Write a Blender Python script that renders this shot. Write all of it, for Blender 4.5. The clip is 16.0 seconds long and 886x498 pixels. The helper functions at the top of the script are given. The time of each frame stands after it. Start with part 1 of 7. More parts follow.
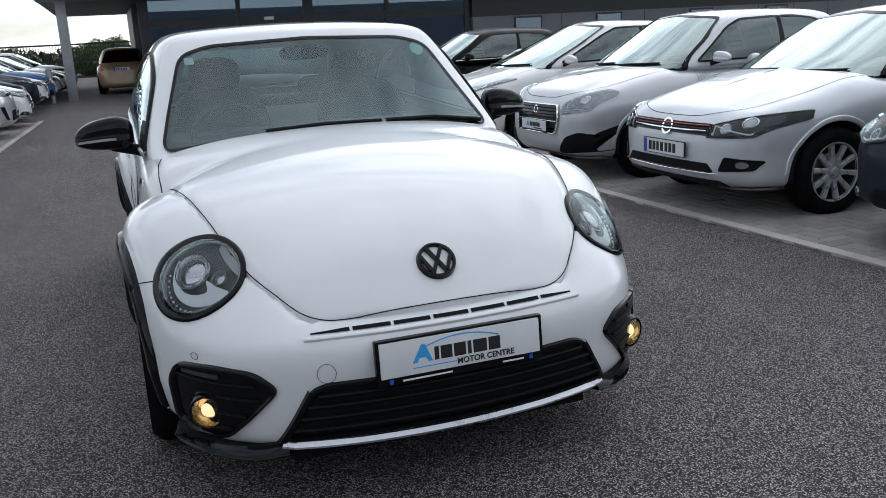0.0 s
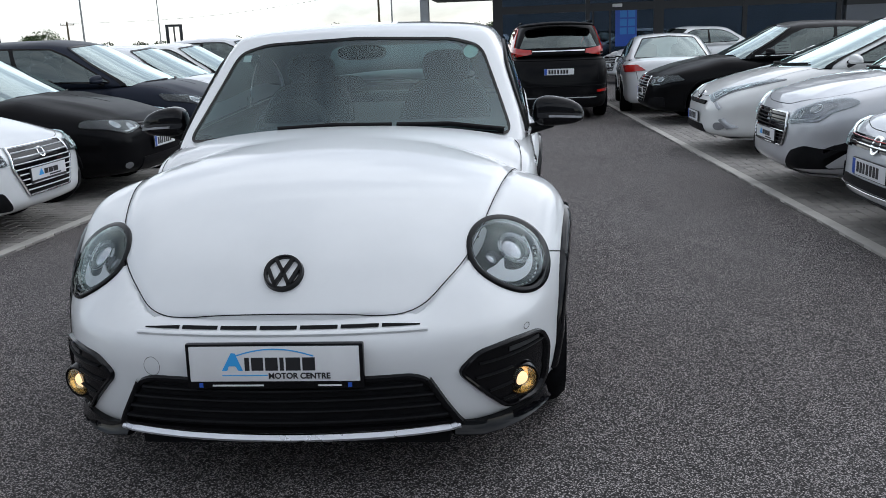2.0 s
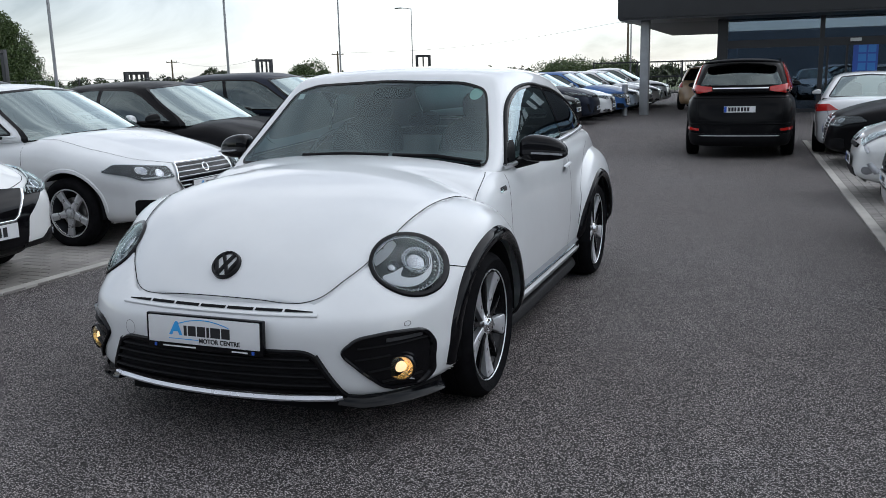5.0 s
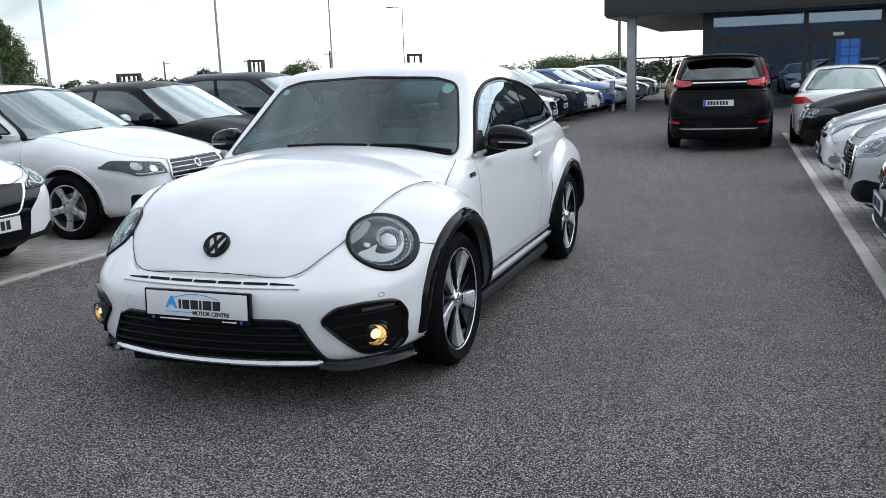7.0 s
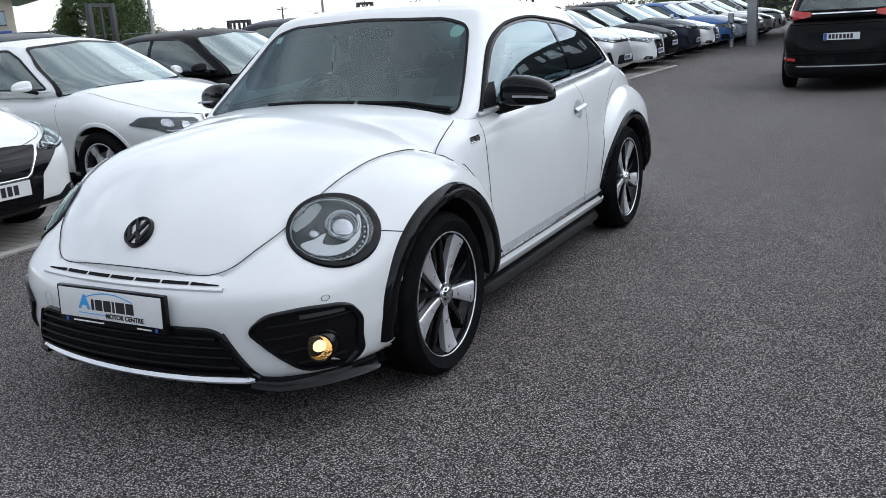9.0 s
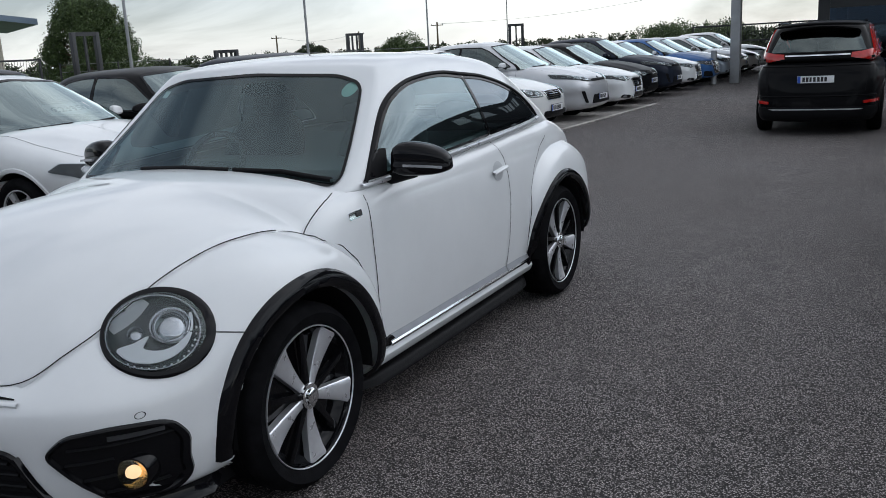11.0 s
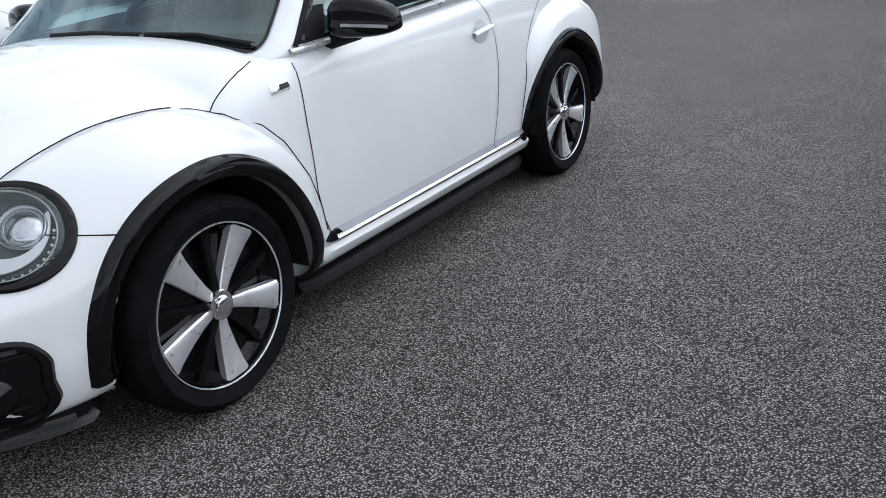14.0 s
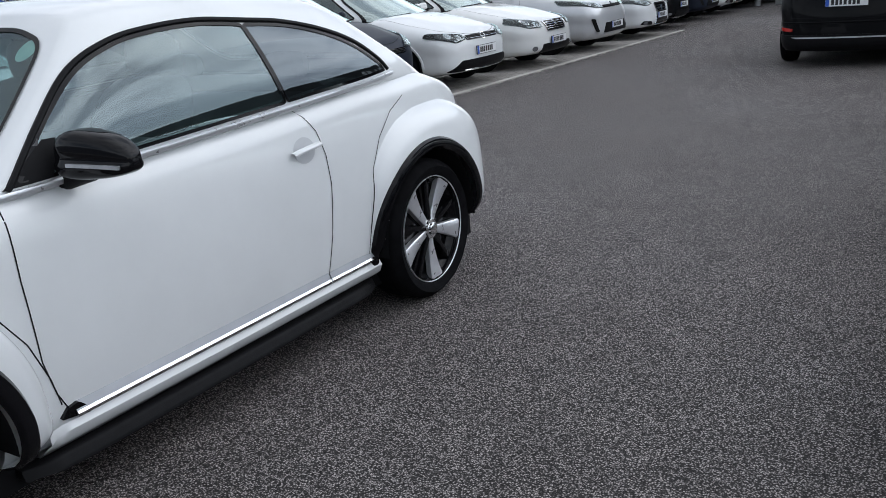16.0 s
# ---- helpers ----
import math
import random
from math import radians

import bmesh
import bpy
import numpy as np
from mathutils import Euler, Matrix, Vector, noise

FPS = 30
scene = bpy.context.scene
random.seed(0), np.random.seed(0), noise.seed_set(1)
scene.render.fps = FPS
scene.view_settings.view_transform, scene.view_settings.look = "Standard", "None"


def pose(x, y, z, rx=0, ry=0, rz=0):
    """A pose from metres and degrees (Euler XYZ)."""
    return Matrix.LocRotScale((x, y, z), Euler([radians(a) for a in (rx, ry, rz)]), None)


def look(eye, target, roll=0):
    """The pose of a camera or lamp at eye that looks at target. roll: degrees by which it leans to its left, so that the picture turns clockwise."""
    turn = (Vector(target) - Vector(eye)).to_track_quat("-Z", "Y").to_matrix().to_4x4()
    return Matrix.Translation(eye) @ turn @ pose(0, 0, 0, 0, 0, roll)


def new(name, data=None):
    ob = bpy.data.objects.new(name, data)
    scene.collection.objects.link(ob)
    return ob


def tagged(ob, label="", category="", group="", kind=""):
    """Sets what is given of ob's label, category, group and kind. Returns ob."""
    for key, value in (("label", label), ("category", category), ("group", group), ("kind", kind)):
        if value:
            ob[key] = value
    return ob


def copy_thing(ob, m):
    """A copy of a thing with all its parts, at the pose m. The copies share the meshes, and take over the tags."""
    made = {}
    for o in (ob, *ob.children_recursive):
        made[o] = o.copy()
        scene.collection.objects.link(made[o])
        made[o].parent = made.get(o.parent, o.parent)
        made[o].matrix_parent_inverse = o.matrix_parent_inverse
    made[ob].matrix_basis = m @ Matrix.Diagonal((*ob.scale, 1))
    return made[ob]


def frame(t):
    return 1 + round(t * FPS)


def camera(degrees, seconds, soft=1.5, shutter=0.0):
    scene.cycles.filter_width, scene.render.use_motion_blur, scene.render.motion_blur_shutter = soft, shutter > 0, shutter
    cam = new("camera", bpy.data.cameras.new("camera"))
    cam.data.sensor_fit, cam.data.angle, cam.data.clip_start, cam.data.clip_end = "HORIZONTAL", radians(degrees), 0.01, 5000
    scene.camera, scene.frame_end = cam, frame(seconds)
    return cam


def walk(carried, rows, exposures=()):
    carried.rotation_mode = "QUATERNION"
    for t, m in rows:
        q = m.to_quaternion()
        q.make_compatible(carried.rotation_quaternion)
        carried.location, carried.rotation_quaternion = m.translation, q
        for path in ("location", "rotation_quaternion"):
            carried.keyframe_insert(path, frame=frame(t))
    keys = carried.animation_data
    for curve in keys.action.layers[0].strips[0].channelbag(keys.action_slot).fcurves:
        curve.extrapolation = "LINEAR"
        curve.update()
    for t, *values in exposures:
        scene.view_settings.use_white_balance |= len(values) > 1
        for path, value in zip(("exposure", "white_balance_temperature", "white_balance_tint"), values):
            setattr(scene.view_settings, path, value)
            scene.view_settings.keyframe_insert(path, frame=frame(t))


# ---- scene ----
from mathutils.bvhtree import BVHTree

cam = camera(54.2, 16.0, 0.5)
PATH = [
    (0, (-0.874, -3.178, 1.392), (-0.208, -1.354, 0.912), -3.0),
    (0.5, (-0.466, -3.302, 1.399), (-0.086, -1.398, 0.918), -4.1),
    (1, (-0.101, -3.33, 1.401), (0.095, -1.399, 0.919), -4.0),
    (1.5, (0.268, -3.225, 1.406), (0.299, -1.284, 0.926), -1.6),
    (2, (0.709, -3.264, 1.403), (0.549, -1.328, 0.928), -2.1),
    (2.5, (1.042, -3.159, 1.384), (0.685, -1.249, 0.909), -3.0),
    (3, (1.344, -2.966, 1.392), (0.886, -1.078, 0.915), -2.4),
    (3.5, (1.645, -2.92, 1.397), (1.064, -1.066, 0.923), -0.8),
    (4, (1.813, -3.105, 1.4), (1.138, -1.275, 0.958), -1.6),
    (4.5, (1.923, -3.393, 1.438), (1.236, -1.562, 1.019), -1.3),
    (4.7, (1.977, -3.475, 1.439), (1.278, -1.643, 1.043), -1.3),
    (6.8, (2.205, -4.004, 1.437), (1.5, -2.174, 1.047), -1.6),
    (7, (2.266, -3.893, 1.418), (1.575, -2.059, 1.021), -2.0),
    (7.5, (2.391, -3.676, 1.444), (1.712, -1.841, 1.026), -2.3),
    (8, (2.34, -3.435, 1.416), (1.571, -1.642, 0.975), -2.9),
    (8.5, (2.301, -3.176, 1.413), (1.421, -1.446, 0.928), -3.5),
    (9, (2.466, -2.899, 1.396), (1.533, -1.206, 0.882), -3.7),
    (9.2, (2.542, -2.778, 1.4), (1.597, -1.094, 0.879), -3.9),
    (11.3, (2.648, -2.253, 1.491), (1.721, -0.535, 1.054), -2.9),
    (11.5, (2.65, -2.265, 1.476), (1.66, -0.578, 1.058), -3.5),
    (12, (2.631, -2.293, 1.437), (1.377, -0.791, 1.022), -3.2),
    (12.5, (2.673, -2.278, 1.398), (1.333, -0.912, 0.816), -3.2),
    (13, (2.627, -2.063, 1.36), (1.452, -0.603, 0.663), -1.5),
    (13.5, (2.589, -1.865, 1.38), (1.529, -0.33, 0.658), -3.0),
    (14, (2.702, -1.613, 1.365), (1.693, -0.046, 0.638), -4.8),
    (14.5, (2.855, -1.338, 1.394), (1.86, 0.24, 0.672), -5.0),
    (15, (2.893, -1.057, 1.387), (1.966, 0.584, 0.719), -4.4),
    (15.2, (2.898, -0.953, 1.404), (1.983, 0.697, 0.74), -4.0),
    (15.5, (2.907, -0.851, 1.432), (1.989, 0.806, 0.792), -4.2),
    (16, (3.003, -0.736, 1.456), (1.977, 0.872, 0.856), -4.5),
]
walk(cam, [(t, look(eye, target, roll)) for t, eye, target, roll in PATH],
     exposures=[(0, 0.14), (3.5, 0.20), (4.0, 0.18), (4.6, 0.10), (6.8, 0.52), (8.0, 0.54), (9.0, 0.46), (11.3, -0.14), (12.0, -0.16), (12.6, 0.24), (13.4, 0.54), (14.5, 0.64), (15.2, 0.62), (16.0, 0.24)])

# ---- light ----
world = bpy.data.worlds.new("overcast_sky")
scene.world = world
world.use_nodes = True
wn, wl = world.node_tree.nodes, world.node_tree.links
wn.clear()
SUN_AZ, SUN_EL = radians(46), radians(40)
w_out = wn.new("ShaderNodeOutputWorld")
w_sum = wn.new("ShaderNodeAddShader")
w_sky = wn.new("ShaderNodeTexSky")
w_sky.sky_type = "NISHITA"
w_sky.sun_disc = False
w_sky.sun_elevation, w_sky.sun_rotation = SUN_EL, SUN_AZ
w_sky.air_density, w_sky.dust_density, w_sky.ozone_density = 1.0, 0.5, 1.0
w_bg = wn.new("ShaderNodeBackground")
w_bg.inputs["Strength"].default_value = 0.05
wl.new(w_sky.outputs[0], w_bg.inputs["Color"])
# cloud cover: two scales of noise on the direction, flattened towards the horizon
w_co = wn.new("ShaderNodeTexCoord")
w_map = wn.new("ShaderNodeMapping")
w_map.inputs["Scale"].default_value = (1.0, 1.0, 3.2)
wl.new(w_co.outputs["Generated"], w_map.inputs["Vector"])
w_n1 = wn.new("ShaderNodeTexNoise")
w_n1.inputs["Scale"].default_value, w_n1.inputs["Detail"].default_value = 2.6, 7
w_n1.inputs["Roughness"].default_value, w_n1.inputs["Distortion"].default_value = 0.55, 0.4
wl.new(w_map.outputs[0], w_n1.inputs["Vector"])
w_ramp = wn.new("ShaderNodeValToRGB")
e = w_ramp.color_ramp.elements
e[0].position, e[0].color = 0.37, (0.30, 0.33, 0.375, 1)
e[1].position, e[1].color = 0.66, (1.02, 1.045, 1.08, 1)
e.new(0.5).color = (0.73, 0.77, 0.82, 1)
wl.new(w_n1.outputs["Fac"], w_ramp.inputs["Fac"])
w_sep = wn.new("ShaderNodeSeparateXYZ")
wl.new(w_co.outputs["Generated"], w_sep.inputs[0])
w_lift = wn.new("ShaderNodeMapRange")
w_lift.inputs["From Min"].default_value, w_lift.inputs["From Max"].default_value = 0.0, 0.8
w_lift.inputs["To Min"].default_value, w_lift.inputs["To Max"].default_value = 0.93, 0.66
wl.new(w_sep.outputs["Z"], w_lift.inputs["Value"])
w_bg2 = wn.new("ShaderNodeBackground")
# the veiled sun: a wide soft brightening of the cloud round its direction
w_dot = wn.new("ShaderNodeVectorMath")
w_dot.operation = "DOT_PRODUCT"
w_dot.inputs[1].default_value = (math.sin(SUN_AZ) * math.cos(SUN_EL), math.cos(SUN_AZ) * math.cos(SUN_EL), math.sin(SUN_EL))
wl.new(w_co.outputs["Generated"], w_dot.inputs[0])
w_pos = wn.new("ShaderNodeMath")
w_pos.operation = "MAXIMUM"
w_pos.inputs[1].default_value = 0.0
wl.new(w_dot.outputs["Value"], w_pos.inputs[0])
w_pow = wn.new("ShaderNodeMath")
w_pow.operation = "POWER"
w_pow.inputs[1].default_value = 4.0
wl.new(w_pos.outputs[0], w_pow.inputs[0])
w_glow = wn.new("ShaderNodeMath")
w_glow.operation = "MULTIPLY_ADD"
w_glow.inputs[1].default_value = 1.5
wl.new(w_pow.outputs[0], w_glow.inputs[0])
wl.new(w_lift.outputs[0], w_glow.inputs[2])
wl.new(w_glow.outputs[0], w_bg2.inputs["Strength"])
wl.new(w_ramp.outputs[0], w_bg2.inputs["Color"])
wl.new(w_bg.outputs[0], w_sum.inputs[0])
wl.new(w_bg2.outputs[0], w_sum.inputs[1])
wl.new(w_sum.outputs[0], w_out.inputs["Surface"])
sun_data = bpy.data.lights.new("sun", "SUN")
sun_data.energy, sun_data.angle, sun_data.color = 0.5, radians(165), (1.0, 0.98, 0.95)
sun_ob = new("sun", sun_data)
sun_ob.matrix_world = look((math.sin(SUN_AZ) * 30, math.cos(SUN_AZ) * 30, 30 * math.tan(SUN_EL)), (0, 0, 0))


# ---- materials ----
def principled(name, color, rough=0.5, metal=0.0, spec=0.5, coat=0.0, coat_rough=0.03):
    m = bpy.data.materials.new(name)
    m.use_nodes = True
    b = m.node_tree.nodes["Principled BSDF"]
    b.inputs["Base Color"].default_value = (*color, 1)
    b.inputs["Roughness"].default_value = rough
    b.inputs["Metallic"].default_value = metal
    b.inputs["Specular IOR Level"].default_value = spec
    b.inputs["Coat Weight"].default_value = coat
    b.inputs["Coat Roughness"].default_value = coat_rough
    return m


def node(m, kind, **inputs):
    n = m.node_tree.nodes.new(kind)
    for k, v in inputs.items():
        n.inputs[k.replace("_", " ")].default_value = v
    return n


def link(m, a, b):
    m.node_tree.links.new(a, b)


def ramp(m, fac, stops):
    r = m.node_tree.nodes.new("ShaderNodeValToRGB")
    el = r.color_ramp.elements
    el[0].position, el[0].color = stops[0][0], (*stops[0][1], 1)
    el[1].position, el[1].color = stops[-1][0], (*stops[-1][1], 1)
    for p, c in stops[1:-1]:
        el.new(p).color = (*c, 1)
    link(m, fac, r.inputs["Fac"])
    return r.outputs["Color"]


def mottle(m, color, amount, scale, bump=0.0, bump_scale=200.0, rough=None):
    """Two scales of variation on a plain principled material: wide patches and fine grain."""
    b = m.node_tree.nodes["Principled BSDF"]
    co = node(m, "ShaderNodeTexCoord")
    n1 = node(m, "ShaderNodeTexNoise", Scale=scale, Detail=6.0, Roughness=0.6)
    n2 = node(m, "ShaderNodeTexNoise", Scale=bump_scale, Detail=3.0)
    link(m, co.outputs["Object"], n1.inputs["Vector"])
    link(m, co.outputs["Object"], n2.inputs["Vector"])
    lo = tuple(c * (1 - amount) for c in color)
    hi = tuple(min(1, c * (1 + amount)) for c in color)
    link(m, ramp(m, n1.outputs["Fac"], [(0.3, lo), (0.7, hi)]), b.inputs["Base Color"])
    if rough:
        mr = node(m, "ShaderNodeMapRange", To_Min=rough[0], To_Max=rough[1])
        link(m, n1.outputs["Fac"], mr.inputs["Value"])
        link(m, mr.outputs[0], b.inputs["Roughness"])
    if bump:
        bp = node(m, "ShaderNodeBump", Strength=bump, Distance=0.004)
        link(m, n2.outputs["Fac"], bp.inputs["Height"])
        link(m, bp.outputs[0], b.inputs["Normal"])
    return m


def paint(name, color, metallic=0.0):
    """Car paint: clear coat over a slightly uneven, faintly dusty base."""
    m = principled(name, color, 0.4, metallic, 0.5 if color[1] > 0.2 else 0.04, 1.0 if color[1] > 0.2 else 0.14, 0.015)
    return mottle(m, color, 0.035, 3.0, rough=(0.34, 0.5))


def pane_material(name, tint, ior=1.52, extra=0.0, faces=1.8, gloss=(0.86, 0.99, 0.97)):
    """Thin glass: see-through with mirror gloss by Fresnel."""
    m = bpy.data.materials.new(name)
    m.use_nodes = True
    m.node_tree.nodes.clear()
    out = node(m, "ShaderNodeOutputMaterial")
    mix = node(m, "ShaderNodeMixShader")
    tr = node(m, "ShaderNodeBsdfTransparent")
    tr.inputs["Color"].default_value = (*tint, 1)
    gl = node(m, "ShaderNodeBsdfGlossy", Roughness=0.0)
    gl.inputs["Color"].default_value = (*gloss, 1)
    fr = node(m, "ShaderNodeFresnel", IOR=ior)
    ad = node(m, "ShaderNodeMath")
    ad.operation = "MULTIPLY_ADD"
    ad.inputs[1].default_value = faces
    ad.inputs[2].default_value = extra
    ad.use_clamp = True
    link(m, fr.outputs[0], ad.inputs[0])
    link(m, ad.outputs[0], mix.inputs[0])
    link(m, tr.outputs[0], mix.inputs[1])
    link(m, gl.outputs[0], mix.inputs[2])
    link(m, mix.outputs[0], out.inputs["Surface"])
    return m


WHITE = paint("white_paint", (0.69, 0.705, 0.715))
PEARL = paint("pearl_white_paint", (0.71, 0.715, 0.705))
SILVER = paint("silver_paint", (0.55, 0.56, 0.58), 0.5)
POLO_SILVER = paint("pale_silver_paint", (0.62, 0.64, 0.67), 0.35)
BLACK = paint("black_paint", (0.0035, 0.0035, 0.0042))
NAVY = paint("dark_blue_paint", (0.018, 0.022, 0.034), 0.2)
GREY = paint("dark_grey_paint", (0.045, 0.048, 0.055), 0.3)
BLUE = paint("blue_paint", (0.05, 0.13, 0.32), 0.3)
ICE = paint("ice_blue_paint", (0.34, 0.40, 0.48), 0.4)
GOLD = paint("bronze_paint", (0.32, 0.21, 0.12), 0.4)
GLOSS_BLACK = mottle(principled("gloss_black_plastic", (0.004, 0.004, 0.005), 0.06, 0, 0.22), (0.004, 0.004, 0.005), 0.2, 6, rough=(0.03, 0.09))
MATT_BLACK = mottle(principled("black_plastic", (0.005, 0.005, 0.006), 0.5, 0, 0.1), (0.007, 0.007, 0.008), 0.25, 14, bump=0.15, bump_scale=500)
DARK = principled("dark_lining", (0.006, 0.006, 0.007), 0.9, 0, 0.2)
RUBBER = mottle(principled("tyre_rubber", (0.007, 0.007, 0.008), 0.75, 0, 0.04), (0.007, 0.007, 0.008), 0.35, 18, bump=0.3, bump_scale=260)
CHROME = mottle(principled("chrome", (0.82, 0.83, 0.84), 0.08, 1.0), (0.82, 0.83, 0.84), 0.05, 9, rough=(0.05, 0.14))
ALLOY = mottle(principled("brushed_alloy", (0.72, 0.73, 0.76), 0.3, 0.7), (0.72, 0.73, 0.76), 0.08, 12, rough=(0.22, 0.36))
ALLOY_DULL = mottle(principled("painted_alloy", (0.55, 0.56, 0.58), 0.35, 0.6), (0.55, 0.56, 0.58), 0.1, 12, rough=(0.3, 0.45))
MOULDING = mottle(principled("satin_moulding", (0.32, 0.33, 0.35), 0.4, 0.6), (0.30, 0.31, 0.33), 0.1, 6)
STEEL = mottle(principled("brake_steel", (0.35, 0.34, 0.33), 0.45, 1.0), (0.35, 0.34, 0.33), 0.2, 10)
LAMP_GREY = mottle(principled("lamp_reflector", (0.34, 0.35, 0.37), 0.18, 0.7), (0.34, 0.35, 0.37), 0.2, 8)
LAMP_DARK = mottle(principled("lamp_housing", (0.05, 0.052, 0.056), 0.3, 0.4), (0.05, 0.052, 0.056), 0.25, 8)
LAMP_PALE = mottle(principled("pale_lamp_housing", (0.40, 0.41, 0.43), 0.25, 0.4), (0.40, 0.41, 0.43), 0.25, 14)
PROJECTOR = mottle(principled("projector_glass", (0.48, 0.49, 0.51), 0.1, 0.9), (0.48, 0.49, 0.51), 0.1, 20, rough=(0.06, 0.14))
LAMP_WHITE = principled("lamp_light_guide", (0.82, 0.84, 0.86), 0.2)
CLEAR = pane_material("clear_lens", (0.95, 0.96, 0.97), 1.48, 0.0, 1.2)
LAMP_COVER = pane_material("lamp_cover", (0.94, 0.95, 0.96), 1.42, 0.0, 0.8)
GLASS = pane_material("car_glass", (0.66, 0.84, 0.83), 1.5, 0.03, 1.15, (0.80, 0.96, 1.0))
DOOR_GLASS = pane_material("door_glass", (0.46, 0.60, 0.60), 1.5, 0.07, 1.5, (0.80, 0.95, 1.0))
PARKED_GLASS = pane_material("parked_car_glass", (0.46, 0.55, 0.56), 1.6, 0.10, 2.3)
PARKED_SIDE = pane_material("parked_side_glass", (0.22, 0.25, 0.25), 1.55, 0.05)
TINTED = pane_material("tinted_glass", (0.14, 0.17, 0.18), 1.5, 0.05, 1.4, (0.82, 0.92, 1.0))
SHOP_GLASS = pane_material("showroom_glass", (0.20, 0.29, 0.40), 1.5, 0.10, 1.3, (0.62, 0.80, 0.98))
RED_LENS = mottle(principled("red_lamp_lens", (0.42, 0.015, 0.012), 0.12, 0, 0.5, 0.6), (0.42, 0.015, 0.012), 0.15, 10)
AMBER = mottle(principled("amber_lens", (0.75, 0.25, 0.03), 0.15), (0.75, 0.25, 0.03), 0.1, 10)
LEATHER = mottle(principled("seat_fabric", (0.04, 0.042, 0.046), 0.7), (0.04, 0.042, 0.046), 0.25, 20, bump=0.2, bump_scale=300)
DASH = mottle(principled("dashboard_plastic", (0.05, 0.052, 0.055), 0.6), (0.05, 0.052, 0.055), 0.2, 12, bump=0.2, bump_scale=400)
PLATE_WHITE = mottle(principled("plate_white", (0.72, 0.73, 0.74), 0.35), (0.72, 0.73, 0.74), 0.04, 8)
PLATE_BLUE = principled("plate_blue", (0.02, 0.09, 0.45), 0.35)
INK = principled("black_ink", (0.012, 0.012, 0.014), 0.5)
SIGN_BLUE = principled("sign_blue", (0.03, 0.22, 0.62), 0.4)
LOGO_BLUE = principled("logo_blue", (0.04, 0.36, 0.78), 0.4)
PAPER = mottle(principled("paper", (0.74, 0.75, 0.74), 0.7), (0.74, 0.75, 0.74), 0.05, 9)
ROOF_LINING = mottle(principled("roof_lining", (0.20, 0.20, 0.205), 0.9), (0.20, 0.20, 0.205), 0.08, 9)
FROST = mottle(principled("sheet_green", (0.50, 0.66, 0.59), 0.6), (0.50, 0.66, 0.59), 0.06, 9)


def lamp_glow(name, color, strength):
    m = principled(name, color, 0.2)
    b = m.node_tree.nodes["Principled BSDF"]
    b.inputs["Emission Color"].default_value = (*color, 1)
    b.inputs["Emission Strength"].default_value = strength
    return m


FOG_BULB = lamp_glow("fog_bulb", (1.0, 0.70, 0.40), 1.05)
FOG_REFLECTOR = mottle(principled("fog_reflector", (0.85, 0.62, 0.34), 0.2, 0.9), (0.85, 0.62, 0.34), 0.3, 60, bump=0.9, bump_scale=55)
SHOP_LIGHT = lamp_glow("shop_ceiling_light", (1.0, 0.97, 0.9), 3.0)


